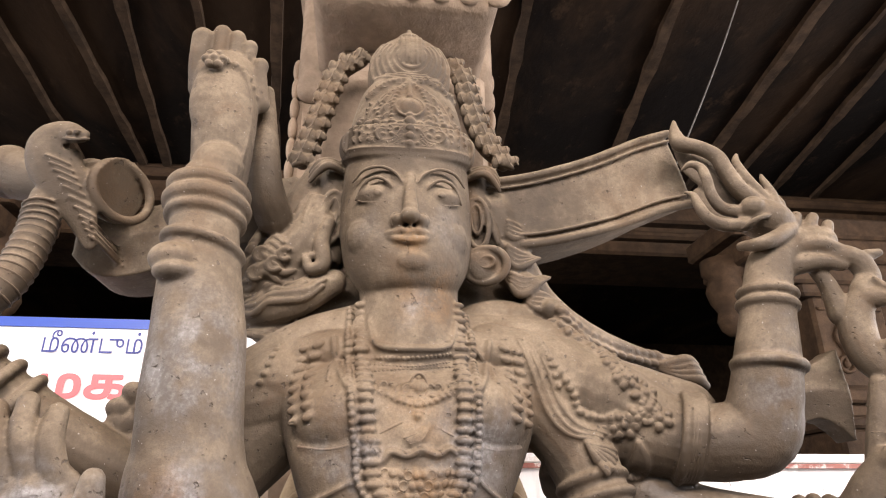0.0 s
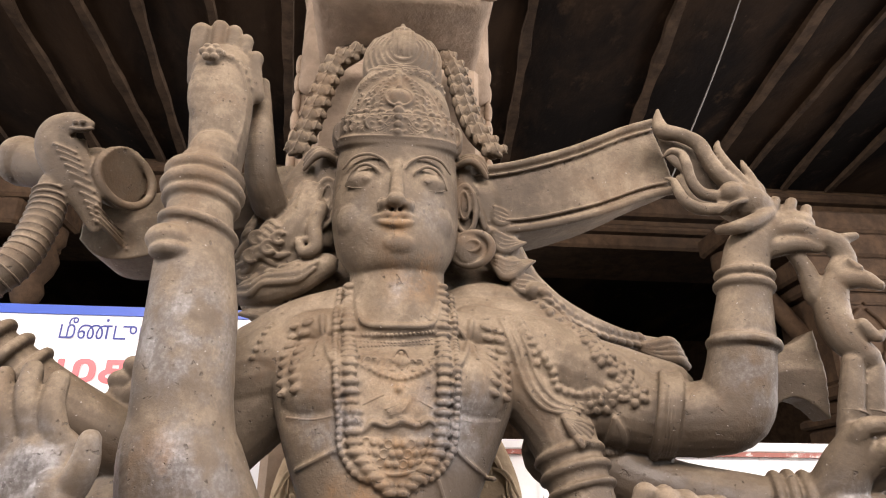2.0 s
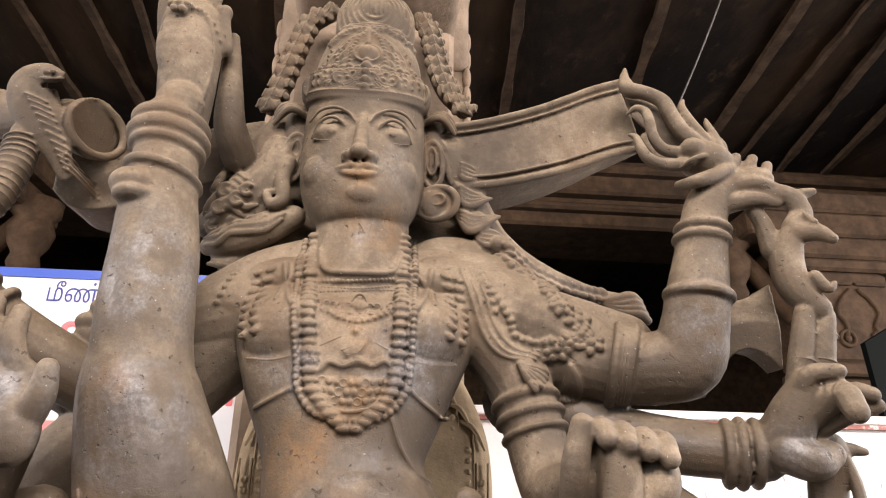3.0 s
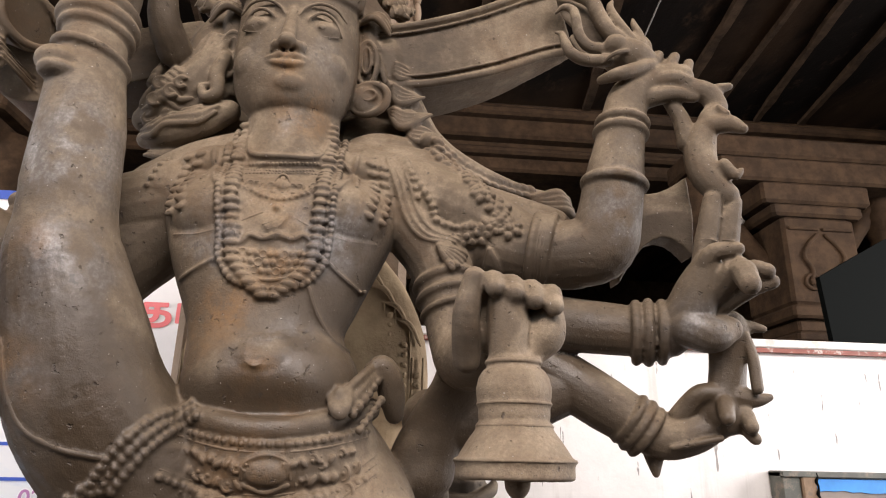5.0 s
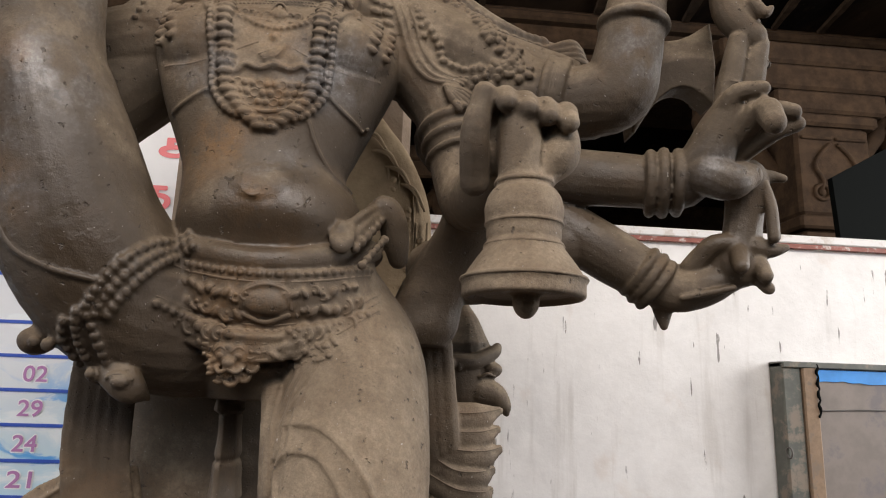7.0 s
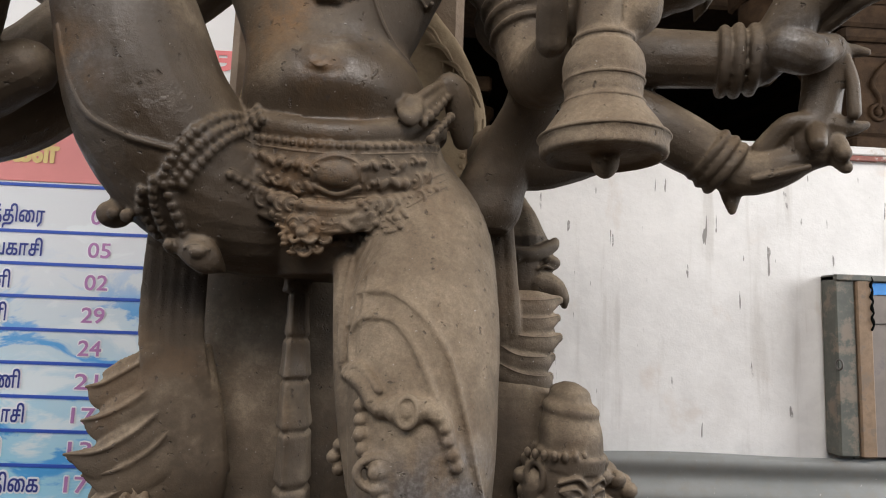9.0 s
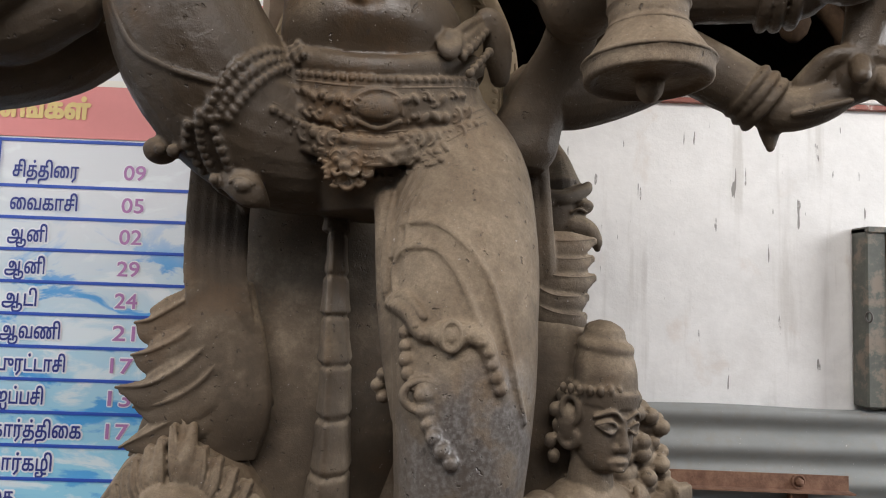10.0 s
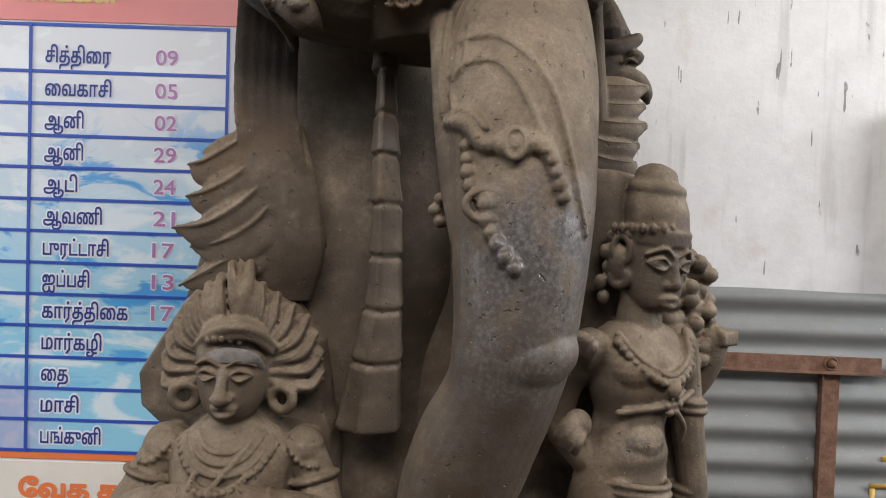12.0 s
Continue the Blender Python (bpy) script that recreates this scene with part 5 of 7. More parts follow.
    g.tube([(0.898, 1.03, 1.60), (0.925, 1.02, 1.594), (0.946, 1.015, 1.598)], [0.022, 0.014, 0.007], 10)
    d.tube([(0.908, 1.005, 1.70), (0.916, 1.0, 1.66), (0.918, 1.0, 1.61)], 0.010, 8)

    # arm with the bell
    g.tube([(0.33, 1.10, 1.92), (0.385, 1.09, 1.84), (0.407, 1.065, 1.76), (0.42, 1.04, 1.685), (0.43, 1.0, 1.64), (0.445, 0.92, 1.64), (0.457, 0.85, 1.657)], [0.066, 0.06, 0.052, 0.049, 0.049, 0.045, 0.042], 20, 34)
    for z, x, y in ((1.785, 0.402, 1.072), (1.758, 0.408, 1.064), (1.730, 0.413, 1.053)):
        g.torus((x, y, z), (-0.22, 0.25, 1), 0.0525, 0.0085 if z > 1.74 else 0.006, 30, 8)
    g.ball((0.462, 0.825, 1.665), (0.055, 0.032, 0.05), segs=20, rows=12)
    finger(g, (0.408, 0.825, 1.615), (0.402, 0.79, 1.665), (0.412, 0.785, 1.718), 0.019)
    for k in range(4):
        x = 0.435 + 0.026 * k
        finger(g, (x, 0.83, 1.68), (x + 0.002, 0.79, 1.715 - 0.005 * k), (x + 0.002, 0.768, 1.70 - 0.007 * k), 0.0165)
    g.tube([(0.458, 0.792, 1.70), (0.459, 0.793, 1.65), (0.46, 0.797, 1.605)], [0.026, 0.028, 0.026], 18)
    g.tube([(0.515, 0.81, 1.70), (0.512, 0.80, 1.65), (0.495, 0.80, 1.625)], [0.02, 0.026, 0.02], 12)
    g.lathe((0.467, 0.802), [(0.027, 1.625), (0.03, 1.612), (0.034, 1.608), (0.034, 1.602), (0.040, 1.598), (0.046, 1.588), (0.049, 1.574), (0.048, 1.562), (0.0445, 1.553), (0.046, 1.549), (0.046, 1.538), (0.0435, 1.532), (0.047, 1.526), (0.053, 1.519), (0.061, 1.508), (0.068, 1.497), (0.073, 1.488), (0.0745, 1.484), (0.0745, 1.464), (0.066, 1.463), (0.06, 1.470)], 44)
    g.ball((0.470, 0.802, 1.462), (0.017, 0.017, 0.022))
    for z, r in ((1.555, 0.0465), (1.5275, 0.0475), (1.486, 0.0755)):
        d.torus((0.467, 0.802, z), (0, 0, 1), r, 0.0026, 40, 6)
    d.torus((0.467, 0.802, 1.608), (0, 0, 1), 0.034, 0.004, 30, 8)

    # hip sash, its hanging end with scalloped hem, and a small beaked mask behind it
    g.loft([(1.425, 0.37, 1.165, 0.04, 0.045), (1.45, 0.372, 1.16, 0.056, 0.055), (1.50, 0.378, 1.15, 0.06, 0.052), (1.56, 0.40, 1.12, 0.052, 0.045), (1.61, 0.425, 1.07, 0.045, 0.045), (1.64, 0.43, 1.04, 0.04, 0.04)], 24, 2.6)
    for k in range(5):
        x = 0.345 + 0.016 * k
        g.tube([(x, 1.19, 1.46), (x + 0.012, 1.21, 1.36), (x + 0.022, 1.23, 1.27), (x + 0.03, 1.25, 1.19 + 0.012 * k)], [0.014, 0.016, 0.018, 0.014], 10, 16)
    for k, (a, b, c, e) in enumerate((((0.374, 1.240, 1.343), (0.424, 1.235, 1.310), (0.481, 1.240, 1.308), (0.524, 1.260, 1.319)), ((0.379, 1.240, 1.308), (0.425, 1.235, 1.278), (0.481, 1.240, 1.275), (0.521, 1.260, 1.286)), ((0.383, 1.240, 1.276), (0.431, 1.235, 1.247), (0.487, 1.240, 1.242), (0.525, 1.260, 1.251)), ((0.388, 1.240, 1.241), (0.437, 1.235, 1.211), (0.483, 1.240, 1.207), (0.513, 1.260, 1.215)), ((0.393, 1.240, 1.203), (0.443, 1.235, 1.179), (0.489, 1.240, 1.173), (0.510, 1.260, 1.180)))):
        g.tube([a, b, c, e], [0.02, 0.027, 0.026, 0.009], 12, 22, 0.42)
        d.tube([(a[0], a[1] - 0.008, a[2] + 0.008), (b[0], b[1] - 0.011, b[2] + 0.008), (c[0], c[1] - 0.010, c[2] + 0.008), (e[0], e[1] - 0.004, e[2] + 0.004)], 0.0022, 6, 20)
    g.loft([(1.14, 0.42, 1.29, 0.07, 0.04), (1.24, 0.44, 1.29, 0.085, 0.035), (1.31, 0.43, 1.30, 0.08, 0.03)], 18, 2.2)
    g.tube([(0.464, 1.370, 1.520), (0.474, 1.370, 1.486), (0.477, 1.370, 1.446)], [0.016, 0.028, 0.045], 16, 16)
    g.ball((0.470, 1.375, 1.380), (0.06, 0.055, 0.075), segs=22, rows=14)
    g.tube([(0.416, 1.350, 1.422), (0.442, 1.330, 1.409), (0.486, 1.325, 1.410), (0.525, 1.345, 1.429), (0.538, 1.370, 1.442)], [0.012, 0.015, 0.015, 0.014, 0.01], 12, 22)
    g.tube([(0.502, 1.350, 1.356), (0.531, 1.345, 1.346), (0.548, 1.340, 1.327), (0.554, 1.345, 1.312)], [0.03, 0.024, 0.015, 0.007], 14, 18)
    g.ball((0.524, 1.350, 1.396), (0.022, 0.03, 0.016))
    d.torus((0.440, 1.335, 1.393), (0.3, 1, 0), (0.012, 0.022), 0.006, 18, 6)
    d.tube([(0.497, 1.322, 1.380), (0.510, 1.318, 1.387), (0.526, 1.328, 1.383)], 0.003, 6)
    for k in range(6):
        d.ball((0.395 + 0.015 * k, 1.315 + 0.003 * abs(k - 3), 1.402 + 0.002 * (k % 2)), (0.0075, 0.008, 0.011), segs=8, rows=6)
    # sash over the shoulder: a leafy roll that ends in a fan of folds
    g.tube([(0.371, 1.120, 2.086), (0.441, 1.140, 2.047), (0.517, 1.160, 2.021), (0.591, 1.180, 2.008), (0.658, 1.190, 2.005)], [0.022, 0.022, 0.02, 0.018, 0.016], 12, 26)
    for i, p in enumerate(smooth_line([(0.383, 1.100, 2.077), (0.425, 1.120, 2.049), (0.479, 1.140, 2.031), (0.533, 1.155, 2.020), (0.581, 1.165, 2.015)], 13)):
        d.ball(p, (0.015, 0.012, 0.0105), (0, 25 + 20 * math.sin(2.3 * i), 0), segs=9, rows=6)
        d.ball((p[0] + 0.004, p[1] - 0.004, p[2] - 0.016), (0.013, 0.010, 0.007), (0, 20 - 15 * math.sin(1.7 * i), 0), segs=9, rows=6)
    for k in range(4):
        d.tube([(0.574, 1.165, 1.999), (0.600 + 0.004 * k, 1.155, 2.000 - 0.008 * k), (0.632 + 0.005 * k, 1.152, 2.006 - 0.0115 * k), (0.652 + 0.005 * k, 1.158, 1.998 - 0.0125 * k)], [0.005, 0.0085, 0.0115, 0.008], 9, 20)
    # ornament laid on the skin of chest and leg
    skin = Skin(g)
    # shawl hem with its bead row, a leafy tassel at each end, and a flower garland along the top of the shoulder
    hem = [(0.308, 2.018), (0.329, 1.958), (0.347, 1.904), (0.377, 1.868), (0.423, 1.857)]
    for o in (0.0, -0.012, -0.021):
        d.tube(skin.line([(x + o, z + 0.5 * o) for x, z in hem], -0.0005, 26), 0.0052, 8, 34)
    d.beads(skin.line([(0.318, 2.010), (0.333, 1.976), (0.356, 1.942), (0.371, 1.917), (0.380, 1.890), (0.409, 1.883), (0.446, 1.883)], 0.001, 30), 0.0082, 1.55)
    sprig = lambda x, z, r, n, a0=0.0, off=0.002: [d.ball(skin.at(x + r * math.cos(a0 + 6.283 * k / n), z + r * 0.8 * math.sin(a0 + 6.283 * k / n), off), (0.0105, 0.008, 0.0075), (0, -math.degrees(a0 + 6.283 * k / n), 0), segs=9, rows=6) for k in range(n)]
    for (x, z), r, n in (((0.453, 1.872), 0.018, 6), ((0.435, 1.867), 0.014, 5), ((0.474, 1.882), 0.014, 5), ((0.463, 1.947), 0.016, 6), ((0.448, 1.972), 0.012, 5), ((0.492, 1.922), 0.017, 6), ((0.510, 1.883), 0.017, 6), ((0.493, 1.897), 0.012, 5)):
        sprig(x, z, r, n, 7 * x)
        d.ball(skin.at(x, z, 0.004), (0.0085, 0.009, 0.0085), segs=9, rows=6)
    for (x, z), n, fan, L in (((0.385, 1.840), 5, 0.9, 0.048), ((0.477, 1.844), 5, 0.55, 0.05)):
        for k in range(n):
            a = (k / (n - 1) - 0.5) * fan + (0.9 if L < 0.05 else 0.25)
            d.tube(skin.line([(x, z), (x + 0.5 * L * math.sin(a), z - 0.5 * L * math.cos(a)), (x + L * math.sin(a), z - L * math.cos(a))], 0.003, 8), [0.006, 0.0095, 0.006], 8, 12)
    gar = smooth_line([(0.375, 2.057), (0.406, 2.025), (0.439, 2.001), (0.450, 1.972), (0.461, 1.949)], 9)
    for i, (x, z) in enumerate(gar):
        sprig(x, z, 0.011, 4, i)
        d.ball(skin.at(x, z, 0.004, 1.09), (0.008, 0.009, 0.008), segs=9, rows=6)
    d.tube(skin.line([(0.482, 1.834), (0.469, 1.792)], 0.0, 8), 0.0035, 6, 10)
    for s in (-1, 1):
        xt, xb = (0.016, 0.036) if s < 0 else (0.197, 0.193)
        for off, r, flat in ((0.009, 0.0062, (1, 0.9, 0.95)), (-0.012, 0.0115, (1.25, 0.75, 0.62))):
            o = s * off
            line = skin.line([(xt + o, 2.066), (xt + o, 2.03), (xt + o, 2.0), (xt * 0.8 + xb * 0.2 + o, 1.95), (xt * 0.4 + xb * 0.6 + o, 1.88), (xb + o, 1.82), (xb - s * 0.006 + o, 1.78), (xb - s * 0.033 + o, 1.745), (X + 0.004 + s * 0.008, 1.728 + 0.5 * off)], 0.005, 30)
            d.beads(line, r, 1.25 if off < 0 else 1.7, flat)
        # shoulder fringe of leaf beads, and a tooled strap
        d.tube(skin.line([(X + s * 0.125, 2.0), (X + s * 0.118, 1.96), (X + s * 0.105, 1.925), (X + s * 0.09, 1.90)], 0.002), 0.0055, 8, 26)
        for k in range(8):
            x, z = X + s * (0.148 + 0.01 * math.sin(k * 0.4)), 1.99 - 0.017 * k
            for j in range(2):
                d.ball(skin.at(x + s * 0.021 * j, z - 0.004 * j, 0.001), (0.012, 0.006, 0.0066), (0, s * 24, 0), segs=8, rows=6)
        for k in range(4):
            d.tube(skin.line([(X + s * (0.10 + 0.008 * k), 1.985 - 0.008 * k), (X + s * (0.128), 1.955 - 0.01 * k)], 0.002, 8), 0.004, 6, 8)
        d.beads(skin.line([(X + s * 0.215, 1.995), (X + s * 0.225, 1.96), (X + s * 0.235, 1.93)], 0.002), 0.006, 2.0)
    d.tube(skin.line([(X - 0.07, 2.03), (X - 0.055, 1.985), (X, 1.975), (X + 0.055, 1.985), (X + 0.07, 2.03)], 0.002), 0.0055, 8, 34)
    # breast ornament: bead rows, a scrolled band with an oval boss, then a leaf and a waved bar above small pendants
    for pts, rr_ in (([(0.043, 1.966), (0.086, 1.962), (0.114, 1.963), (0.141, 1.967), (0.187, 1.978)], 0.0042), ([(0.047, 1.954), (0.115, 1.950), (0.186, 1.965)], 0.0034), ([(0.061, 1.907), (0.090, 1.893), (0.113, 1.888), (0.140, 1.894), (0.174, 1.915)], 0.0055), ([(0.052, 1.942), (0.115, 1.947), (0.184, 1.953)], 0.0036)):
        d.beads(skin.line(pts, 0.0005, 30), rr_, 1.6)
    for k in range(12):
        u = -1 + k / 5.5
        if abs(u) > 0.22:
            x, z = 0.116 + 0.064 * u, 1.916 - 0.006 * (1 - u * u)
            d.torus(skin.at(x, z, 0.0), (0.3 * u, 1, 0), (0.0065, 0.0085), 0.003, 12, 6, arc=4.5, start=2.0 * k)
            d.ball(skin.at(x + 0.004, z - 0.010, 0.0), (0.007, 0.005, 0.0045), (0, 40 * u, 0), segs=8, rows=5)
    d.ball(skin.at(0.116, 1.915, 0.0), (0.017, 0.008, 0.011), segs=14, rows=8)
    d.torus(skin.at(0.116, 1.915, 0.002), (0, 1, 0), (0.012, 0.02), 0.0026, 20, 6)
    d.ball(skin.at(0.114, 1.872, 0.0), (0.006, 0.006, 0.007), segs=9, rows=6)
    for o in (-0.004, 0.0, 0.004):
        d.tube(skin.line([(0.100 + o, 1.836 - o), (0.116 + o, 1.842 - o), (0.130, 1.855)], 0.001, 8), [0.003, 0.0045, 0.002], 8, 10)
    d.tube(skin.line([(0.063, 1.808), (0.077, 1.821), (0.099, 1.815), (0.120, 1.823), (0.143, 1.817), (0.160, 1.825), (0.176, 1.815)], 0.001, 30), [0.0055, 0.006, 0.005, 0.0065, 0.005, 0.006, 0.0055], 8, 36)
    for row, (z, w, n, q) in enumerate(((1.793, 0.044, 9, 0.0058), (1.779, 0.040, 8, 0.0062), (1.765, 0.034, 7, 0.0056))):
        for k in range(n):
            u = -1 + 2 * k / (n - 1)
            c = skin.at(X + 0.002 + w * u, z - 0.004 * (1 - u * u), 0.0)
            if (k + row) % 3:
                d.ball(c, (q, 0.0055, q * 1.2), (0, 35 * u, 0), segs=9, rows=6)
            else:
                d.torus(c, (0.2 * u, 1, 0), q * 1.05, 0.0026, 12, 6)
    d.tube(skin.line([(X - 0.034, 1.753), (X, 1.747), (X + 0.036, 1.753)], 0.0, 12), 0.004, 8, 16)
    # sacred threads
    d.tube(skin.line([(0.195, 1.79), (0.225, 1.765), (0.262, 1.745)], 0.001, 12), 0.004, 6, 16)
    d.tube(skin.line([(0.175, 1.74), (0.19, 1.70), (0.215, 1.665), (0.24, 1.65)], 0.001, 16), 0.004, 6, 20)
    d.tube(skin.line([(0.022, 1.78), (-0.01, 1.765), (-0.035, 1.755)], 0.001, 12), 0.004, 6, 16)
    for s in (-1, 1):
        d.tube(skin.line([(X + s * 0.02, 1.862), (X + s * 0.07, 1.838), (X + s * 0.12, 1.826), (X + s * 0.165, 1.832)], -0.002, 14), 0.0035, 6, 18)
    # twisted bead strings round the raised thigh, knotted into two tassels
    for k in range(3):
        o = 0.0145 * k
        d.beads(skin.line([(0.02 + o * 0.4, 1.560 - o * 0.7), (-0.02 + o * 0.7, 1.535 - o * 0.6), (-0.062 + o, 1.483 - o * 0.3), (-0.088 + o, 1.437)], 0.001), 0.0074, 1.5)
    d.beads([(-0.166, 0.975, 1.400), (-0.145, 0.970, 1.397), (-0.126, 0.965, 1.405)], 0.009, 1.5)
    for pts in ([(-0.095, 0.950, 1.439), (-0.100, 0.955, 1.405), (-0.092, 0.965, 1.369), (-0.083, 0.980, 1.339)], [(-0.082, 0.945, 1.435), (-0.075, 0.950, 1.406), (-0.068, 0.965, 1.377)], [(-0.114, 0.955, 1.427), (-0.122, 0.960, 1.405), (-0.111, 0.970, 1.375)]):
        d.beads([skin.at(p[0], p[2], 0.002, p[1]) for p in smooth_line(pts, 12)], 0.0078, 1.5)
    # raised seam of the cloth on the lifted thigh
    d.tube(skin.line([(-0.222, 1.63), (-0.212, 1.59), (-0.195, 1.545), (-0.173, 1.514), (-0.124, 1.49), (-0.073, 1.479)], -0.0008, 30), 0.0048, 8, 34)
    # fine relief of the belt, laid on its band: bead rows, a central jewel, rosettes and foliage
    sag = lambda z, dr: [(x, z - dr * max(0.0, 1 - ((x - 0.135) / 0.17) ** 2)) for x in np.linspace(-0.005, 0.278, 9)]
    for z, dr, r, gap in ((1.538, 0.036, 0.0062, 2.0), (1.470, 0.046, 0.0062, 1.9)):
        d.beads(skin.line(sag(z, dr), 0.001, 40), r, gap)
    d.tube(skin.line(sag(1.528, 0.037), -0.001, 40), 0.0028, 6, 44)
    d.tube(skin.line(sag(1.480, 0.046), -0.001, 40), 0.0028, 6, 44)
    for k in range(3):
        d.tube(skin.line([(0.06, 1.412 - 0.011 * k), (0.144, 1.408 - 0.011 * k), (0.2, 1.425 - 0.011 * k), (0.25, 1.458 - 0.012 * k), (0.292, 1.492 - 0.014 * k)], -0.001, 30), 0.0042, 6, 34)
    d.ball(skin.at(0.14, 1.465, -0.005), (0.033, 0.013, 0.019), segs=18, rows=10)
    d.tube(skin.line([(0.106, 1.456), (0.112, 1.478), (0.14, 1.488), (0.168, 1.479), (0.174, 1.457)], 0.0, 18), 0.0034, 6, 22)
    d.tube(skin.line([(0.11, 1.447), (0.14, 1.438), (0.17, 1.448)], 0.001, 12), 0.0045, 6, 16)
    rng = random.Random(5)
    for row, (z, dr, n, r) in enumerate(((1.512, 0.040, 19, 0.0085), (1.492, 0.044, 17, 0.0105), (1.462, 0.046, 17, 0.010), (1.446, 0.052, 19, 0.0095), (1.432, 0.054, 19, 0.008))):
        for k in range(n):                                                    # scrolling leaves, rosettes and buds
            lo, hi = (0.022, 0.262) if row < 3 else (0.05, 0.235)
            x = lo + (hi - lo) * (k + 0.5 * (row % 2)) / (n - 0.5)
            if row in (1, 2) and abs(x - 0.14) < 0.036:
                continue
            zz = z - dr * max(0.0, 1 - ((x - 0.135) / 0.17) ** 2) + rng.uniform(-0.003, 0.003)
            c = skin.at(x, zz, -0.001)
            kind = rng.random()
            if kind < 0.45:
                d.torus(c, (2.2 * (x - 0.135), 1, 0), (r * 0.8, r), 0.0032, 12, 6, arc=4.3, start=rng.uniform(0, 6.2))
                d.ball(c, (r * 0.45, 0.006, r * 0.45), segs=8, rows=5)
            elif kind < 0.8:
                d.ball(c, (r * 1.15, 0.0075, r * 0.62), (0, rng.uniform(-60, 60), 0), segs=9, rows=6)
            else:
                d.ball(c, (r * 0.8, 0.0085, r * 0.8), segs=9, rows=6)
    for pts in ([(0.215, 1.40), (0.188, 1.345), (0.178, 1.28), (0.174, 1.20)], [(0.205, 1.40), (0.178, 1.345), (0.166, 1.28), (0.163, 1.21)], [(0.225, 1.395), (0.20, 1.34), (0.19, 1.30), (0.186, 1.26)]):
        d.tube(skin.line(pts, -0.0015, 24), [0.003, 0.005, 0.005, 0.003], 8, 30)
    # fan-shaped tuck where the skirt folds start
    for k in range(7):
        u = -1 + k / 3
        d.tube(skin.line([(0.193 + 0.004 * u, 1.388), (0.193 + 0.02 * u, 1.408), (0.193 + 0.031 * u, 1.412 - 0.012 * abs(u))], -0.001, 8), [0.004, 0.0055, 0.0045], 6, 10)
    # cloth folds and garland on the standing thigh
    G = lambda px, pz: (0.261 + px, 1.150 + pz)
    for pts, r in (([(-0.085, 0.05), (-0.088, 0.095), (-0.07, 0.12), (-0.03, 0.115), (0.0, 0.075), (0.025, 0.015)], 0.0055), ([(-0.1, 0.055), (-0.105, 0.12), (-0.085, 0.15), (-0.03, 0.15), (0.03, 0.09), (0.06, 0.0), (0.075, -0.06), (0.085, -0.10)], 0.005), ([(-0.095, 0.2), (-0.1, 0.15), (-0.1, 0.06)], 0.006), ([(-0.06, 0.2), (-0.085, 0.155), (-0.09, 0.11)], 0.005)):
        d.tube(skin.line([G(*p) for p in pts], 0.0), r, 8, 34)
    gl = [(-0.093, 0.045), (-0.067, 0.035), (-0.046, 0.008), (-0.015, 0.014), (0.026, 0.004), (0.042, -0.03), (0.052, -0.055)]
    d.tube(skin.line([G(*p) for p in gl], 0.002), [0.008, 0.014, 0.011, 0.015, 0.013, 0.009, 0.008], 10, 30)
    d.beads(skin.line([G(*p) for p in gl], 0.008), 0.009, 1.6)
    d.tube(skin.line([G(-0.09, 0.05), G(-0.07, 0.055), G(-0.048, 0.03)], 0.003, 10), 0.008, 8, 14)
    d.ball(skin.at(*G(-0.012, 0.008), 0.004), (0.028, 0.014, 0.018))
    d.torus(skin.at(*G(-0.012, 0.008), 0.014), (0, 1, 0), (0.012, 0.018), 0.0045, 18, 6)
    hang = [(-0.07, 0.008), (-0.064, -0.043), (-0.047, -0.065), (-0.04, -0.095), (-0.026, -0.122), (-0.008, -0.144)]
    d.beads(skin.line([G(*p) for p in hang], 0.004), 0.011, 1.4)
    d.torus(skin.at(*G(-0.043, -0.068), 0.003), (0, 1, 0), (0.026, 0.019), 0.006, 20, 8)
    d.ball(skin.at(*G(-0.043, -0.066), 0.004), (0.013, 0.012, 0.014))
    for k in range(6):
        d.ball((0.168 + 0.016 * math.cos(k * 1.05), 1.0, 1.078 + 0.018 * math.sin(k * 1.05)), (0.011, 0.014, 0.010), segs=9, rows=6)

    me = join(fused("statue", g.merge(d), 0.0031, 1), block.merge(d))
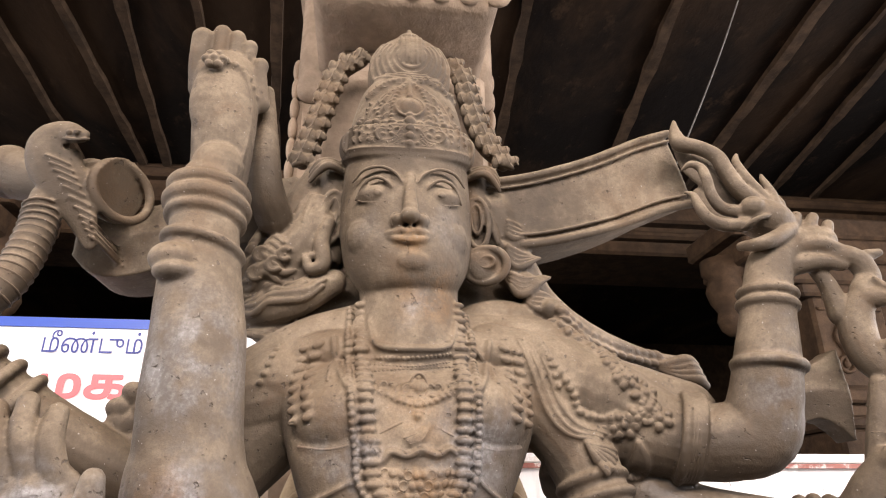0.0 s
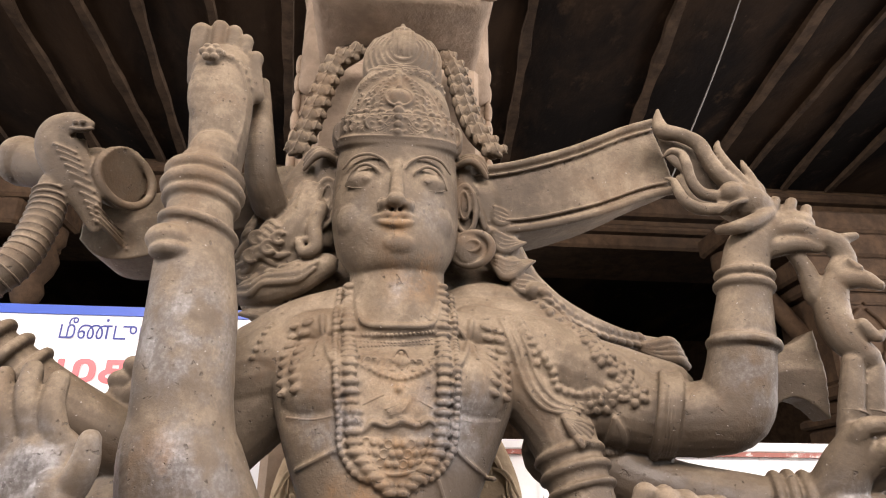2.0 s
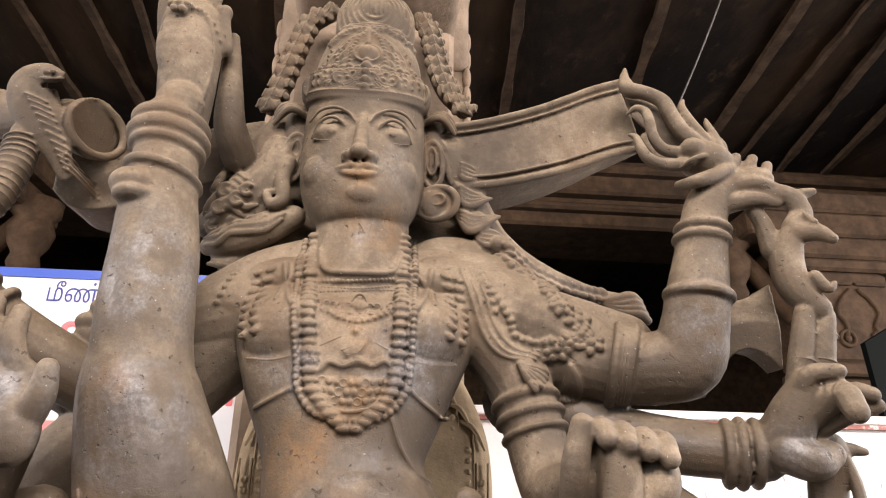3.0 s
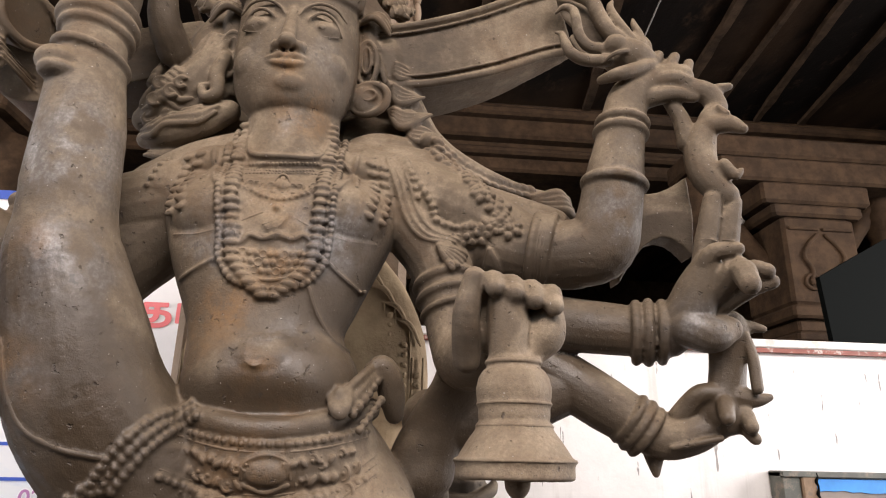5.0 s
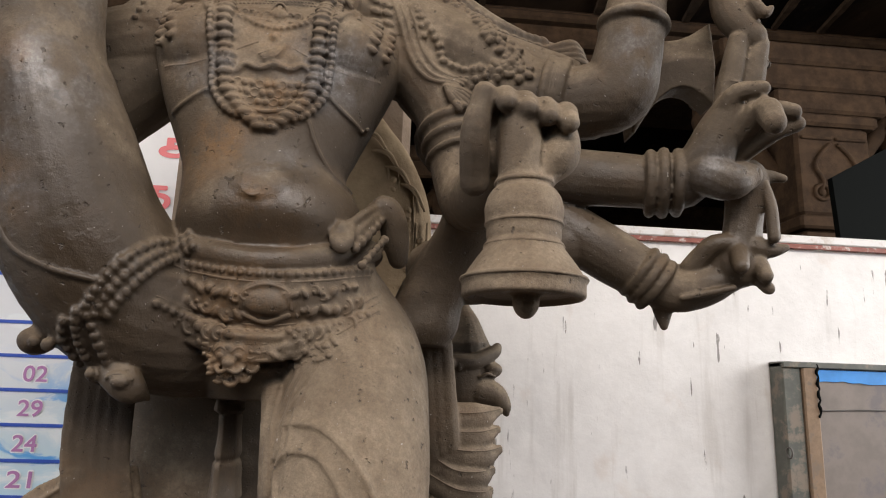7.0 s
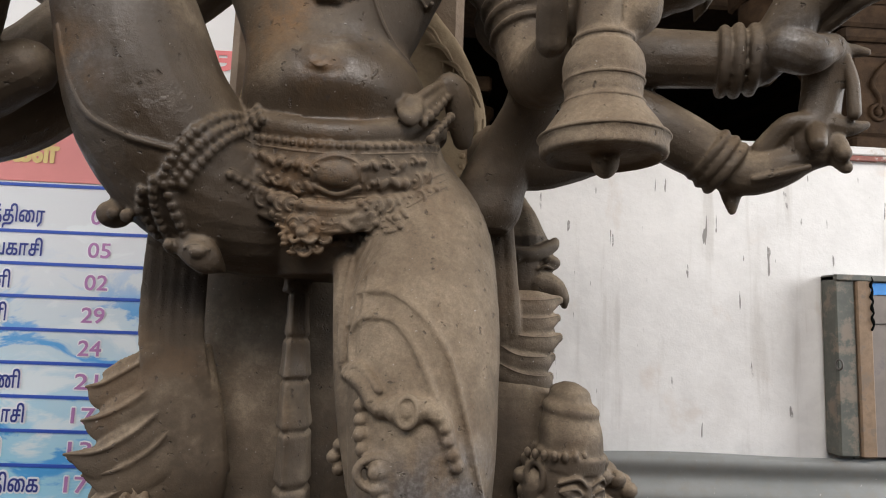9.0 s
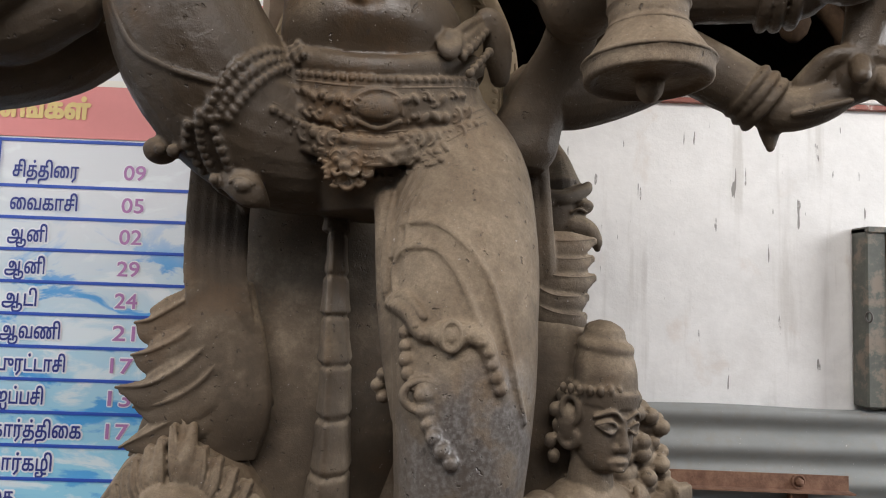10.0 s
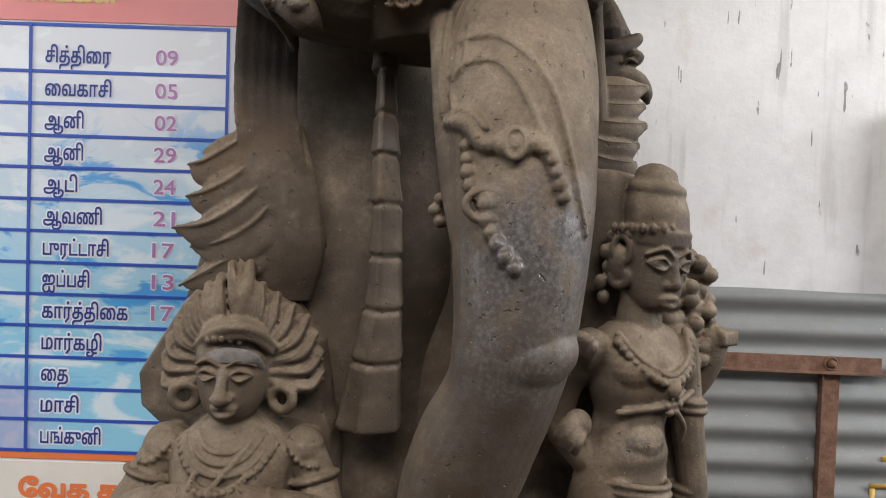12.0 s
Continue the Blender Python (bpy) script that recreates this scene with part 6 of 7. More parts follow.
    weather(me,
            polish=[(-0.19, 0.87, 1.92, 0.16, 0.6), (-0.185, 0.86, 1.72, 0.14, 0.75), (-0.15, 0.9, 1.58, 0.07, 0.6), (0.16, 0.935, 1.66, 0.06, 0.8), (0.035, 0.99, 2.19, 0.07, 0.34), (0.165, 0.99, 2.19, 0.075, 0.4), (0.13, 0.935, 1.61, 0.10, 0.6), (0.2, 0.97, 1.83, 0.09, 0.7), (0.02, 0.97, 1.82, 0.09, 0.6), (0.30, 0.87, 1.0, 0.14, 1.0), (0.25, 0.87, 0.88, 0.12, 0.8), (-0.13, 0.93, 1.6, 0.13, 0.4), (-0.34, 0.85, 1.74, 0.08, 0.8), (0.70, 0.96, 1.90, 0.12, 0.5), (0.72, 0.95, 2.02, 0.06, 0.35), (0.11, 1.0, 2.05, 0.06, 0.5), (0.82, 0.98, 1.70, 0.07, 0.75), (0.65, 1.1, 1.68, 0.1, 0.4), (0.21, 0.92, 0.72, 0.12, 0.45), (0.1, 1.0, 2.45, 0.03, 0.15)],
            ochre=[(0.11, 0.94, 1.60, 0.04, 1.0), (0.05, 0.95, 1.70, 0.05, 1.0), (0.03, 0.99, 1.66, 0.05, 0.7), (0.12, 0.94, 1.77, 0.06, 0.5), (0.12, 0.96, 1.88, 0.05, 0.35), (0.13, 0.94, 1.56, 0.06, 0.6), (0.1, 0.97, 1.39, 0.06, 0.5), (0.11, 0.95, 1.48, 0.08, 0.5), (-0.19, 0.87, 1.75, 0.05, 0.4), (0.1, 0.97, 2.155, 0.03, 0.75), (0.1, 0.98, 2.10, 0.05, 0.2), (-0.2, 0.9, 1.58, 0.06, 0.35), (0.14, 1.0, 2.07, 0.06, 0.45)],
            dust=[(0.27, 0.88, 1.28, 0.17, 1.0), (0.26, 0.9, 1.15, 0.12, 0.7), (0.467, 0.74, 1.55, 0.14, 0.8), (0.11, 0.95, 1.88, 0.11, 0.7), (0.3, 1.05, 1.98, 0.12, 0.7), (0.0, 1.05, 2.0, 0.12, 0.6), (0.5, 1.05, 1.9, 0.14, 0.6), (0.55, 1.1, 2.3, 0.2, 0.4), (0.0, 1.23, 1.1, 0.14, 0.5), (-0.23, 0.92, 2.35, 0.14, 0.5)],
            # oily patches; those at the lower arms put underside shade into the colour
            oil_and_shade=[(-0.02, 1.0, 1.40, 0.13, 1.0), (0.06, 0.95, 1.66, 0.1, 0.7), (-0.13, 0.95, 1.5, 0.22, 1.0), (0.12, 0.97, 1.46, 0.14, 0.7), (0.25, 1.0, 1.65, 0.11, 0.7), (0.09, 1.1, 1.22, 0.12, 0.8), (-0.4, 0.95, 1.58, 0.22, 0.9), (0.40, 1.1, 1.50, 0.14, 0.8), (0.12, 0.95, 1.6, 0.16, 1.0), (0.27, 0.9, 0.85, 0.25, 0.55), (0.22, 1.0, 0.7, 0.2, 0.7), (0.1, 1.2, 0.95, 0.22, 0.6), (0.42, 0.85, 1.52, 0.12, 0.35), (0.82, 1.02, 1.6, 0.2, 0.75), (0.1, 1.0, 2.1, 0.05, 0.5), (-0.17, 0.9, 1.68, 0.16, 0.75), (0.58, 1.1, 1.68, 0.25, 0.9), (-0.19, 0.87, 1.85, 0.2, 0.25), (-0.15, 0.9, 1.6, 0.14, 0.8), (-0.25, 1.05, 1.8, 0.16, 0.6)])
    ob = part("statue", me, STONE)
    tagged(ob, "life-size dusty granite temple carving with raised leg and many arms", "statue")


def dwarf_statue():
    g, d = Geo(), Geo()
    cx, cz = -0.163, 0.80
    g.loft([(0.735, cx, 1.105, 0.018, 0.02), (0.75, cx, 1.105, 0.036, 0.04), (0.775, cx, 1.105, 0.05, 0.05), (0.81, cx, 1.108, 0.057, 0.056), (0.85, cx, 1.11, 0.058, 0.056), (0.885, cx, 1.115, 0.05, 0.05), (0.90, cx, 1.12, 0.03, 0.03)], 26, 2.2)
    g.tube([(cx, 1.053, 0.825), (cx, 1.043, 0.80), (cx, 1.036, 0.785)], [0.007, 0.009, 0.012], 10)
    for s in (-1, 1):
        g.ball((cx + s * 0.009, 1.045, 0.783), (0.009, 0.009, 0.007))
        g.ball((cx + s * 0.026, 1.058, 0.818), (0.015, 0.008, 0.009))
        d.tube([(cx + s * 0.012, 1.052, 0.818), (cx + s * 0.026, 1.046, 0.827), (cx + s * 0.042, 1.06, 0.818)], 0.0025, 6, 10)
        d.tube([(cx + s * 0.012, 1.052, 0.818), (cx + s * 0.026, 1.046, 0.811), (cx + s * 0.042, 1.06, 0.818)], 0.0022, 6, 10)
        d.tube([(cx + s * 0.006, 1.052, 0.832), (cx + s * 0.024, 1.05, 0.842), (cx + s * 0.045, 1.066, 0.832)], 0.003, 6, 10)
        d.torus((cx + s * 0.078, 1.105, 0.772), (s * 0.3, 1, 0), 0.0185, 0.0085, 20, 8)
        d.ball((cx + s * 0.06, 1.125, 0.80), (0.014, 0.02, 0.03))
    g.tube([(cx - 0.018, 1.058, 0.766), (cx, 1.05, 0.769), (cx + 0.018, 1.058, 0.766)], [0.004, 0.0055, 0.004], 8)
    g.tube([(cx - 0.016, 1.058, 0.759), (cx, 1.05, 0.756), (cx + 0.016, 1.058, 0.759)], [0.004, 0.006, 0.004], 8)
    g.tube([(-0.220, 1.095, 0.855), (-0.184, 1.058, 0.881), (-0.147, 1.044, 0.893), (-0.117, 1.058, 0.886), (-0.098, 1.095, 0.857)], [0.006, 0.0085, 0.009, 0.0085, 0.006], 12, 30)
    g.tube([(cx + 0.006, 1.112, 0.88), (cx + 0.012, 1.118, 0.94), (cx + 0.014, 1.135, 0.985)], [0.013, 0.015, 0.008], 10, 14)
    g.tube([(-0.214, 1.090, 0.849), (-0.181, 1.058, 0.870), (-0.147, 1.046, 0.880), (-0.118, 1.058, 0.874), (-0.100, 1.090, 0.849)], 0.006, 10, 30)
    for k in range(5):
        d.ball((cx + 0.012 * (k - 2), 1.044 + 0.002 * (k - 2) ** 2, 0.876 - 0.0012 * (k - 2) ** 2), (0.005, 0.004, 0.006), segs=8, rows=6)
    # flaming hair: a pointed halo of locks with hooked tips
    tips = ((-0.177, 0.985), (-0.150, 0.966), (-0.127, 0.951), (-0.102, 0.936), (-0.077, 0.919), (-0.053, 0.900), (-0.039, 0.873), (-0.029, 0.843), (-0.027, 0.811), (-0.195, 0.964), (-0.214, 0.950), (-0.233, 0.934), (-0.247, 0.914), (-0.264, 0.892), (-0.276, 0.864), (-0.282, 0.835), (-0.281, 0.803))
    for i, (x, z) in enumerate(tips):
        s = 1 if i < 9 else -1
        u = (i if i < 9 else i - 8) / 8
        base = (cx + s * (0.01 + 0.052 * math.sin(1.5 * u)), 1.112, 0.868 - 0.07 * u * u)
        mid = (0.45 * base[0] + 0.55 * x + s * 0.012 * u, 1.118, 0.45 * base[2] + 0.55 * z - 0.016 * u)
        g.tube([base, mid, (x, 1.132, z)], [0.011, 0.0115, 0.007], 10, 16)
        for o in (-0.005, 0.005):
            d.tube([(base[0] + o, base[1] - 0.006, base[2]), (mid[0] + o, mid[1] - 0.010, mid[2]), (x + o * 0.5, 1.122, z)], [0.004, 0.005, 0.003], 7, 16)
        if i:
            d.torus((x - s * 0.004, 1.124, z - 0.005), (0, 1, 0), 0.0072, 0.0042, 12, 6, arc=4.4, start=0.3 if s > 0 else 1.9)
    tips = tips[:9] + tuple(((a[0] + b[0]) / 2, (a[1] + b[1]) / 2 - 0.008) for a, b in zip(tips[1:8] + tips[9:16], tips[2:9] + tips[10:17]))
    for i, (x, z) in enumerate(tips[9:]):
        s = 1 if x > cx else -1
        b = (cx + 0.45 * (x - cx), 1.114, 0.84 + 0.35 * (z - 0.84))
        g.tube([b, (cx + 0.8 * (x - cx), 1.126, 0.84 + 0.72 * (z - 0.84)), (x, 1.136, z)], [0.011, 0.011, 0.006], 8, 14)
    rr = []
    for (xl, z), (xr, _) in (((-0.189, 0.996), (-0.181, 0.996)), ((-0.231, 0.964), (-0.144, 0.966)), ((-0.278, 0.913), (-0.079, 0.919)), ((-0.314, 0.853), (-0.035, 0.862)), ((-0.350, 0.794), (-0.024, 0.804)), ((-0.345, 0.740), (-0.017, 0.750)), ((-0.305, 0.704), (-0.004, 0.714)), ((-0.303, 0.574), (-0.000, 0.584))):
        rr.append([(xl, 1.19, z), (xl + 0.012, 1.155, z), (cx, 1.13, z), (xr - 0.012, 1.155, z), (xr, 1.19, z), (xr, 1.26, z), (xl, 1.26, z)])
    g.rings(np.array(rr))
    # trunk, arms crossed over the belly
    g.loft([(0.745, cx, 1.12, 0.035, 0.035), (0.72, cx, 1.12, 0.07, 0.045), (0.69, cx, 1.115, 0.098, 0.058), (0.64, cx, 1.11, 0.098, 0.064), (0.56, cx, 1.11, 0.09, 0.07), (0.45, cx, 1.12, 0.11, 0.08), (0.28, cx, 1.12, 0.13, 0.1)], 30, 2.2)
    for s in (-1, 1):
        g.ball((cx + s * 0.112, 1.12, 0.688), (0.036, 0.038, 0.036))
        g.tube([(cx + s * 0.115, 1.12, 0.68), (cx + s * 0.14, 1.105, 0.63), (cx + s * 0.15, 1.07, 0.60), (cx + s * 0.10, 1.035, 0.625), (cx + s * 0.03, 1.02, 0.645)], [0.034, 0.033, 0.032, 0.027, 0.02], 14, 26)
        for k in range(4):
            finger(g, (cx + s * 0.03, 1.02, 0.655 - 0.009 * k), (cx - s * 0.0, 1.008, 0.656 - 0.009 * k), (cx - s * 0.03, 1.012, 0.652 - 0.009 * k), 0.0062)
        g.torus((cx + s * 0.135, 1.108, 0.645), (s * 0.3, -0.2, -1), 0.035, 0.006, 22, 6)
        g.torus((cx + s * 0.085, 1.032, 0.628), (1, 0.1 * s, 0.1), 0.026, 0.006, 20, 6)
    skin = Skin(g)
    for w, z, dr, r in ((0.046, 0.722, 0.026, 0.005), (0.056, 0.718, 0.038, 0.005), (0.068, 0.712, 0.048, 0.0055)):
        d.tube(skin.line([(cx - w, z), (cx - w * 0.6, z - dr * 0.75), (cx, z - dr), (cx + w * 0.6, z - dr * 0.75), (cx + w, z)], 0.0), r, 8, 30)
    d.beads(skin.line([(cx - 0.076, 0.705), (cx - 0.05, 0.67), (cx, 0.655), (cx + 0.05, 0.67), (cx + 0.076, 0.705)], 0.002), 0.0055, 2.0)
    d.tube(skin.line([(cx + 0.045, 0.715), (cx + 0.025, 0.69), (cx, 0.66)], 0.002), 0.005, 6, 16)
    for s in (-1, 1):
        d.beads(skin.line([(cx + s * 0.09, 0.705), (cx + s * 0.115, 0.675), (cx + s * 0.14, 0.67)], 0.001), 0.005, 1.9)
    me = join(fused("dwarf_statue", g.merge(d), 0.0031, 1), d)
    weather(me, dust=[(cx, 1.05, 0.6, 0.16, 0.6)], polish=[(cx, 1.04, 0.80, 0.04, 0.4)], ochre=[], oil_and_shade=[])
    me2 = part("dwarf_statue", me, STONE)
    tagged(me2, "small dusty granite dwarf carving with flaming hair and folded arms", "statue")


def forehead_ash():
    """A smear of pale ash across the small forehead."""
    arc = [(-0.208, 1.078, 0.828), (-0.181, 1.057, 0.844), (-0.148, 1.050, 0.849), (-0.122, 1.057, 0.844), (-0.111, 1.078, 0.826)]
    g = Geo().tube(arc, [0.006, 0.011, 0.012, 0.011, 0.006], 14, 30, 0.25)
    tagged(part("ash_mark", g, paint("ash", (0.25, 0.228, 0.212), 0.9, 0.4, 90, (0.17, 0.14, 0.11))), "pale grey ash smeared on the dwarf's forehead", "ash mark")


def attendant_statue():
    g, d = Geo(), Geo()
    # built facing the front about its own axis, then turned
    g.loft([(0.0, 0, -0.02, 0.025, 0.02), (0.012, 0, -0.02, 0.04, 0.04), (0.04, 0, -0.01, 0.052, 0.052), (0.08, 0, 0, 0.058, 0.058), (0.115, 0, 0, 0.058, 0.058), (0.14, 0, 0, 0.055, 0.055)], 26, 2.2)
    g.loft([(0.118, 0, 0, 0.063, 0.063), (0.142, 0, 0, 0.063, 0.063), (0.148, 0, 0, 0.058, 0.058), (0.18, 0, 0.006, 0.056, 0.056), (0.205, 0, 0.012, 0.050, 0.050), (0.212, 0, 0.014, 0.052, 0.052), (0.222, 0, 0.016, 0.050, 0.050), (0.23, 0, 0.02, 0.040, 0.040), (0.25, 0, 0.024, 0.034, 0.034), (0.262, 0, 0.026, 0.012, 0.012)], 28, 2)
    g.tube([(0, -0.056, 0.10), (0, -0.064, 0.07), (0, -0.070, 0.053)], [0.006, 0.008, 0.010], 10)
    for s in (-1, 1):
        g.ball((s * 0.010, -0.062, 0.050), (0.009, 0.009, 0.007))
        g.ball((s * 0.028, -0.05, 0.085), (0.016, 0.01, 0.010))
        d.tube([(s * 0.012, -0.058, 0.084), (s * 0.028, -0.062, 0.096), (s * 0.047, -0.045, 0.086)], 0.003, 6, 10)
        d.tube([(s * 0.012, -0.058, 0.084), (s * 0.028, -0.062, 0.076), (s * 0.047, -0.045, 0.086)], 0.0025, 6, 10)
        d.tube([(s * 0.006, -0.06, 0.10), (s * 0.026, -0.06, 0.113), (s * 0.05, -0.042, 0.10)], 0.0035, 6, 10)
        g.ball((s * 0.066, 0.01, 0.075), (0.016, 0.022, 0.035))
        d.torus((s * 0.066, 0.0, 0.05), (1, -0.5 * s, 0), 0.014, 0.008, 18, 7)
        d.torus((s * 0.07, 0.0, 0.10), (1, -0.5 * s, 0), (0.016, 0.024), 0.007, 18, 7)
        for k in range(5):
            w = 0.026 if s > 0 else 0.011
            g.ball((s * (0.059 + w + 0.012 * (k % 2)), 0.03, 0.12 - 0.028 * k), (w, 0.03 if s > 0 else 0.012, 0.02 if s > 0 else 0.014))
    g.tube([(-0.02, -0.06, 0.025), (0, -0.068, 0.029), (0.02, -0.06, 0.025)], [0.004, 0.006, 0.004], 8)
    g.tube([(-0.018, -0.06, 0.018), (0, -0.067, 0.015), (0.018, -0.06, 0.018)], [0.004, 0.0065, 0.004], 8)
    nod = 0.94 * np.array(Euler((radians(6), radians(4), radians(-2))).to_matrix())
    for q in (g, d):
        q.v = [v @ nod.T + np.array((0.006, 0.0, 0.004)) for v in q.v]
    g.tube([(0, 0, 0.02), (0, 0.005, -0.05)], [0.036, 0.042], 14)
    g.loft([(-0.025, 0, 0.01, 0.05, 0.04), (-0.05, 0, 0.008, 0.092, 0.055), (-0.085, 0, 0.0, 0.097, 0.066), (-0.13, -0.005, 0.0, 0.088, 0.066), (-0.17, -0.012, 0.0, 0.066, 0.056), (-0.20, -0.02, 0.0, 0.062, 0.056), (-0.235, -0.025, -0.004, 0.07, 0.062), (-0.265, -0.028, 0, 0.08, 0.06), (-0.32, -0.035, 0.0, 0.092, 0.064), (-0.42, -0.03, 0.01, 0.095, 0.066), (-0.62, -0.01, 0.03, 0.10, 0.07)], 32, 2.2)
    for s in (-1, 1):
        g.ball((s * 0.042, -0.035, -0.095), (0.045, 0.036, 0.034))
        g.ball((s * 0.098, 0.01, -0.065), (0.034, 0.036, 0.036))
    g.ball((-0.024, -0.035, -0.215), (0.045, 0.035, 0.035))
    # arms: one hangs, one rests on the hip, two small fists raised
    g.tube([(0.105, 0.01, -0.07), (0.122, 0.012, -0.14), (0.128, 0.005, -0.21), (0.14, 0.0, -0.30), (0.14, -0.01, -0.38)], [0.034, 0.032, 0.03, 0.027, 0.026], 14, 24)
    g.tube([(0.10, 0.03, -0.075), (0.15, 0.05, -0.14), (0.175, 0.04, -0.15), (0.185, 0.01, -0.10), (0.188, 0.0, -0.06)], [0.03, 0.03, 0.03, 0.026, 0.024], 14, 22)
    g.tube([(-0.10, 0.01, -0.07), (-0.108, 0.06, -0.13), (-0.112, 0.07, -0.2), (-0.10, 0.02, -0.25)], [0.034, 0.032, 0.03, 0.024], 14, 22)
    for k in range(4):
        finger(g, (0.178 + 0.01 * k, -0.005, -0.06), (0.18 + 0.01 * k, -0.02, -0.045), (0.18 + 0.01 * k, -0.025, -0.065), 0.0075)
    for z, x, r in ((-0.17, 0.126, 0.032), (-0.185, 0.127, 0.032), (-0.335, 0.141, 0.029), (-0.35, 0.141, 0.029)):
        g.torus((x, 0.006, z), (0.1, 0, 1), r, 0.006, 22, 6)
    # halo of flowers behind the turned side
    for k in range(9):
        a = -0.9 + 0.33 * k
        g.ball((0.125 + 0.03 * math.sin(k * 2.2), 0.03, 0.085 - 0.022 * k), (0.034, 0.03, 0.026))
        d.ball((0.135 + 0.03 * math.sin(k * 1.9), 0.0, 0.08 - 0.022 * k), (0.018, 0.016, 0.016), segs=9, rows=6)
        d.ball((0.165 + 0.02 * math.sin(k * 2.9), 0.015, 0.07 - 0.02 * k), (0.016, 0.016, 0.015), segs=9, rows=6)
    skin_line = [(-0.075, -0.03, -0.035), (-0.05, -0.062, -0.075), (0.0, -0.075, -0.10), (0.05, -0.062, -0.075), (0.075, -0.03, -0.035)]
    d.tube(skin_line, 0.006, 8, 24)
    d.beads([(x * 1.05, y - 0.004, z - 0.014) for x, y, z in skin_line], 0.0075, 1.7)
    d.ball((0.0, -0.082, -0.12), (0.014, 0.01, 0.014))
    for k in range(6):
        a = k * math.pi / 3
        d.ball((0.012 + 0.014 * math.cos(a), -0.068, -0.15 + 0.014 * math.sin(a)), (0.008, 0.008, 0.007), segs=8, rows=5)
    d.tube([(-0.08, -0.045, -0.16), (0.01, -0.068, -0.15), (0.08, -0.045, -0.14)], 0.006, 8, 16)
    d.tube([(0.012, -0.068, -0.15), (0.05, -0.058, -0.19), (0.06, -0.045, -0.22)], 0.005, 8, 12)
    for k in range(4):
        d.torus((-0.03, 0.0, -0.285 - 0.014 * k), (0.1, 0.1, 1), (0.088 + 0.002 * k, 0.066), 0.006, 36, 6)
    for k in range(13):
        a = math.pi * (1 + k / 12)
        d.ball((0.064 * math.cos(a), 0.064 * math.sin(a), 0.138), (0.006, 0.006, 0.009), segs=8, rows=5)
    d.torus((0.012, -0.044, 0.172), (-0.25, 1, -0.2), (0.013, 0.016), 0.0042, 18, 6)
    d.ball((0.012, -0.046, 0.172), (0.009, 0.008, 0.009))
    turn = np.array(Euler((0, 0, radians(27))).to_matrix())
    for q in (g, d):
        q.v = [v @ turn.T + np.array((0.508, 1.185, 0.925)) for v in q.v]
    g.tube([(0.435, 1.200, 0.809), (0.413, 1.150, 0.838), (0.396, 1.120, 0.867)], [0.026, 0.024, 0.022], 14, 14)      # fist raised beside the knee
    for a, b, c in (((0.378, 1.110, 0.865), (0.375, 1.100, 0.885), (0.383, 1.105, 0.892)), ((0.386, 1.105, 0.863), (0.385, 1.095, 0.885), (0.393, 1.100, 0.891)), ((0.397, 1.105, 0.860), (0.397, 1.095, 0.880), (0.404, 1.100, 0.884)), ((0.405, 1.110, 0.852), (0.410, 1.100, 0.870), (0.413, 1.110, 0.876))):
        finger(g, a, b, c, 0.0085)
    g.ball((0.395, 1.125, 0.739), (0.024, 0.018, 0.026))                             # hand set on the hip
    for a, b, c in (((0.383, 1.115, 0.754), (0.367, 1.100, 0.745), (0.356, 1.100, 0.727)), ((0.386, 1.110, 0.745), (0.371, 1.095, 0.733), (0.363, 1.100, 0.712)), ((0.392, 1.110, 0.734), (0.380, 1.095, 0.722), (0.374, 1.100, 0.706)), ((0.400, 1.112, 0.726), (0.392, 1.100, 0.715), (0.388, 1.105, 0.699))):
        finger(g, a, b, c, 0.0075)
    g.loft([(1.20, 0.44, 1.31, 0.05, 0.05), (1.14, 0.445, 1.28, 0.085, 0.07), (1.0, 0.455, 1.29, 0.125, 0.085), (0.7, 0.5, 1.34, 0.15, 0.08), (0.3, 0.48, 1.33, 0.2, 0.12)], 26, 2.4)
    me = join(fused("attendant_statue", g.merge(d), 0.0031, 1), d)
    weather(me, dust=[(0.5, 1.1, 0.85, 0.12, 0.4)], polish=[(0.47, 1.08, 0.72, 0.05, 0.6), (0.52, 1.1, 1.0, 0.05, 0.35)], ochre=[], oil_and_shade=[(0.49, 1.12, 0.98, 0.06, 0.4)])
    tagged(part("attendant_statue", me, STONE), "small dusty granite attendant carving with tall crown", "statue")


great_statue()
dwarf_statue()
forehead_ash()
attendant_statue()


def plinth():
    g = Geo().box((-0.55, 0.75, 0.0), (0.85, 2.0, 0.2), bevel=0.02).box((-0.48, 0.80, 0.2), (0.78, 1.95, 0.28), bevel=0.015)
    tagged(part("plinth", g, PILLAR, flat=True), "stepped granite plinth under the carvings", "plinth")


plinth()


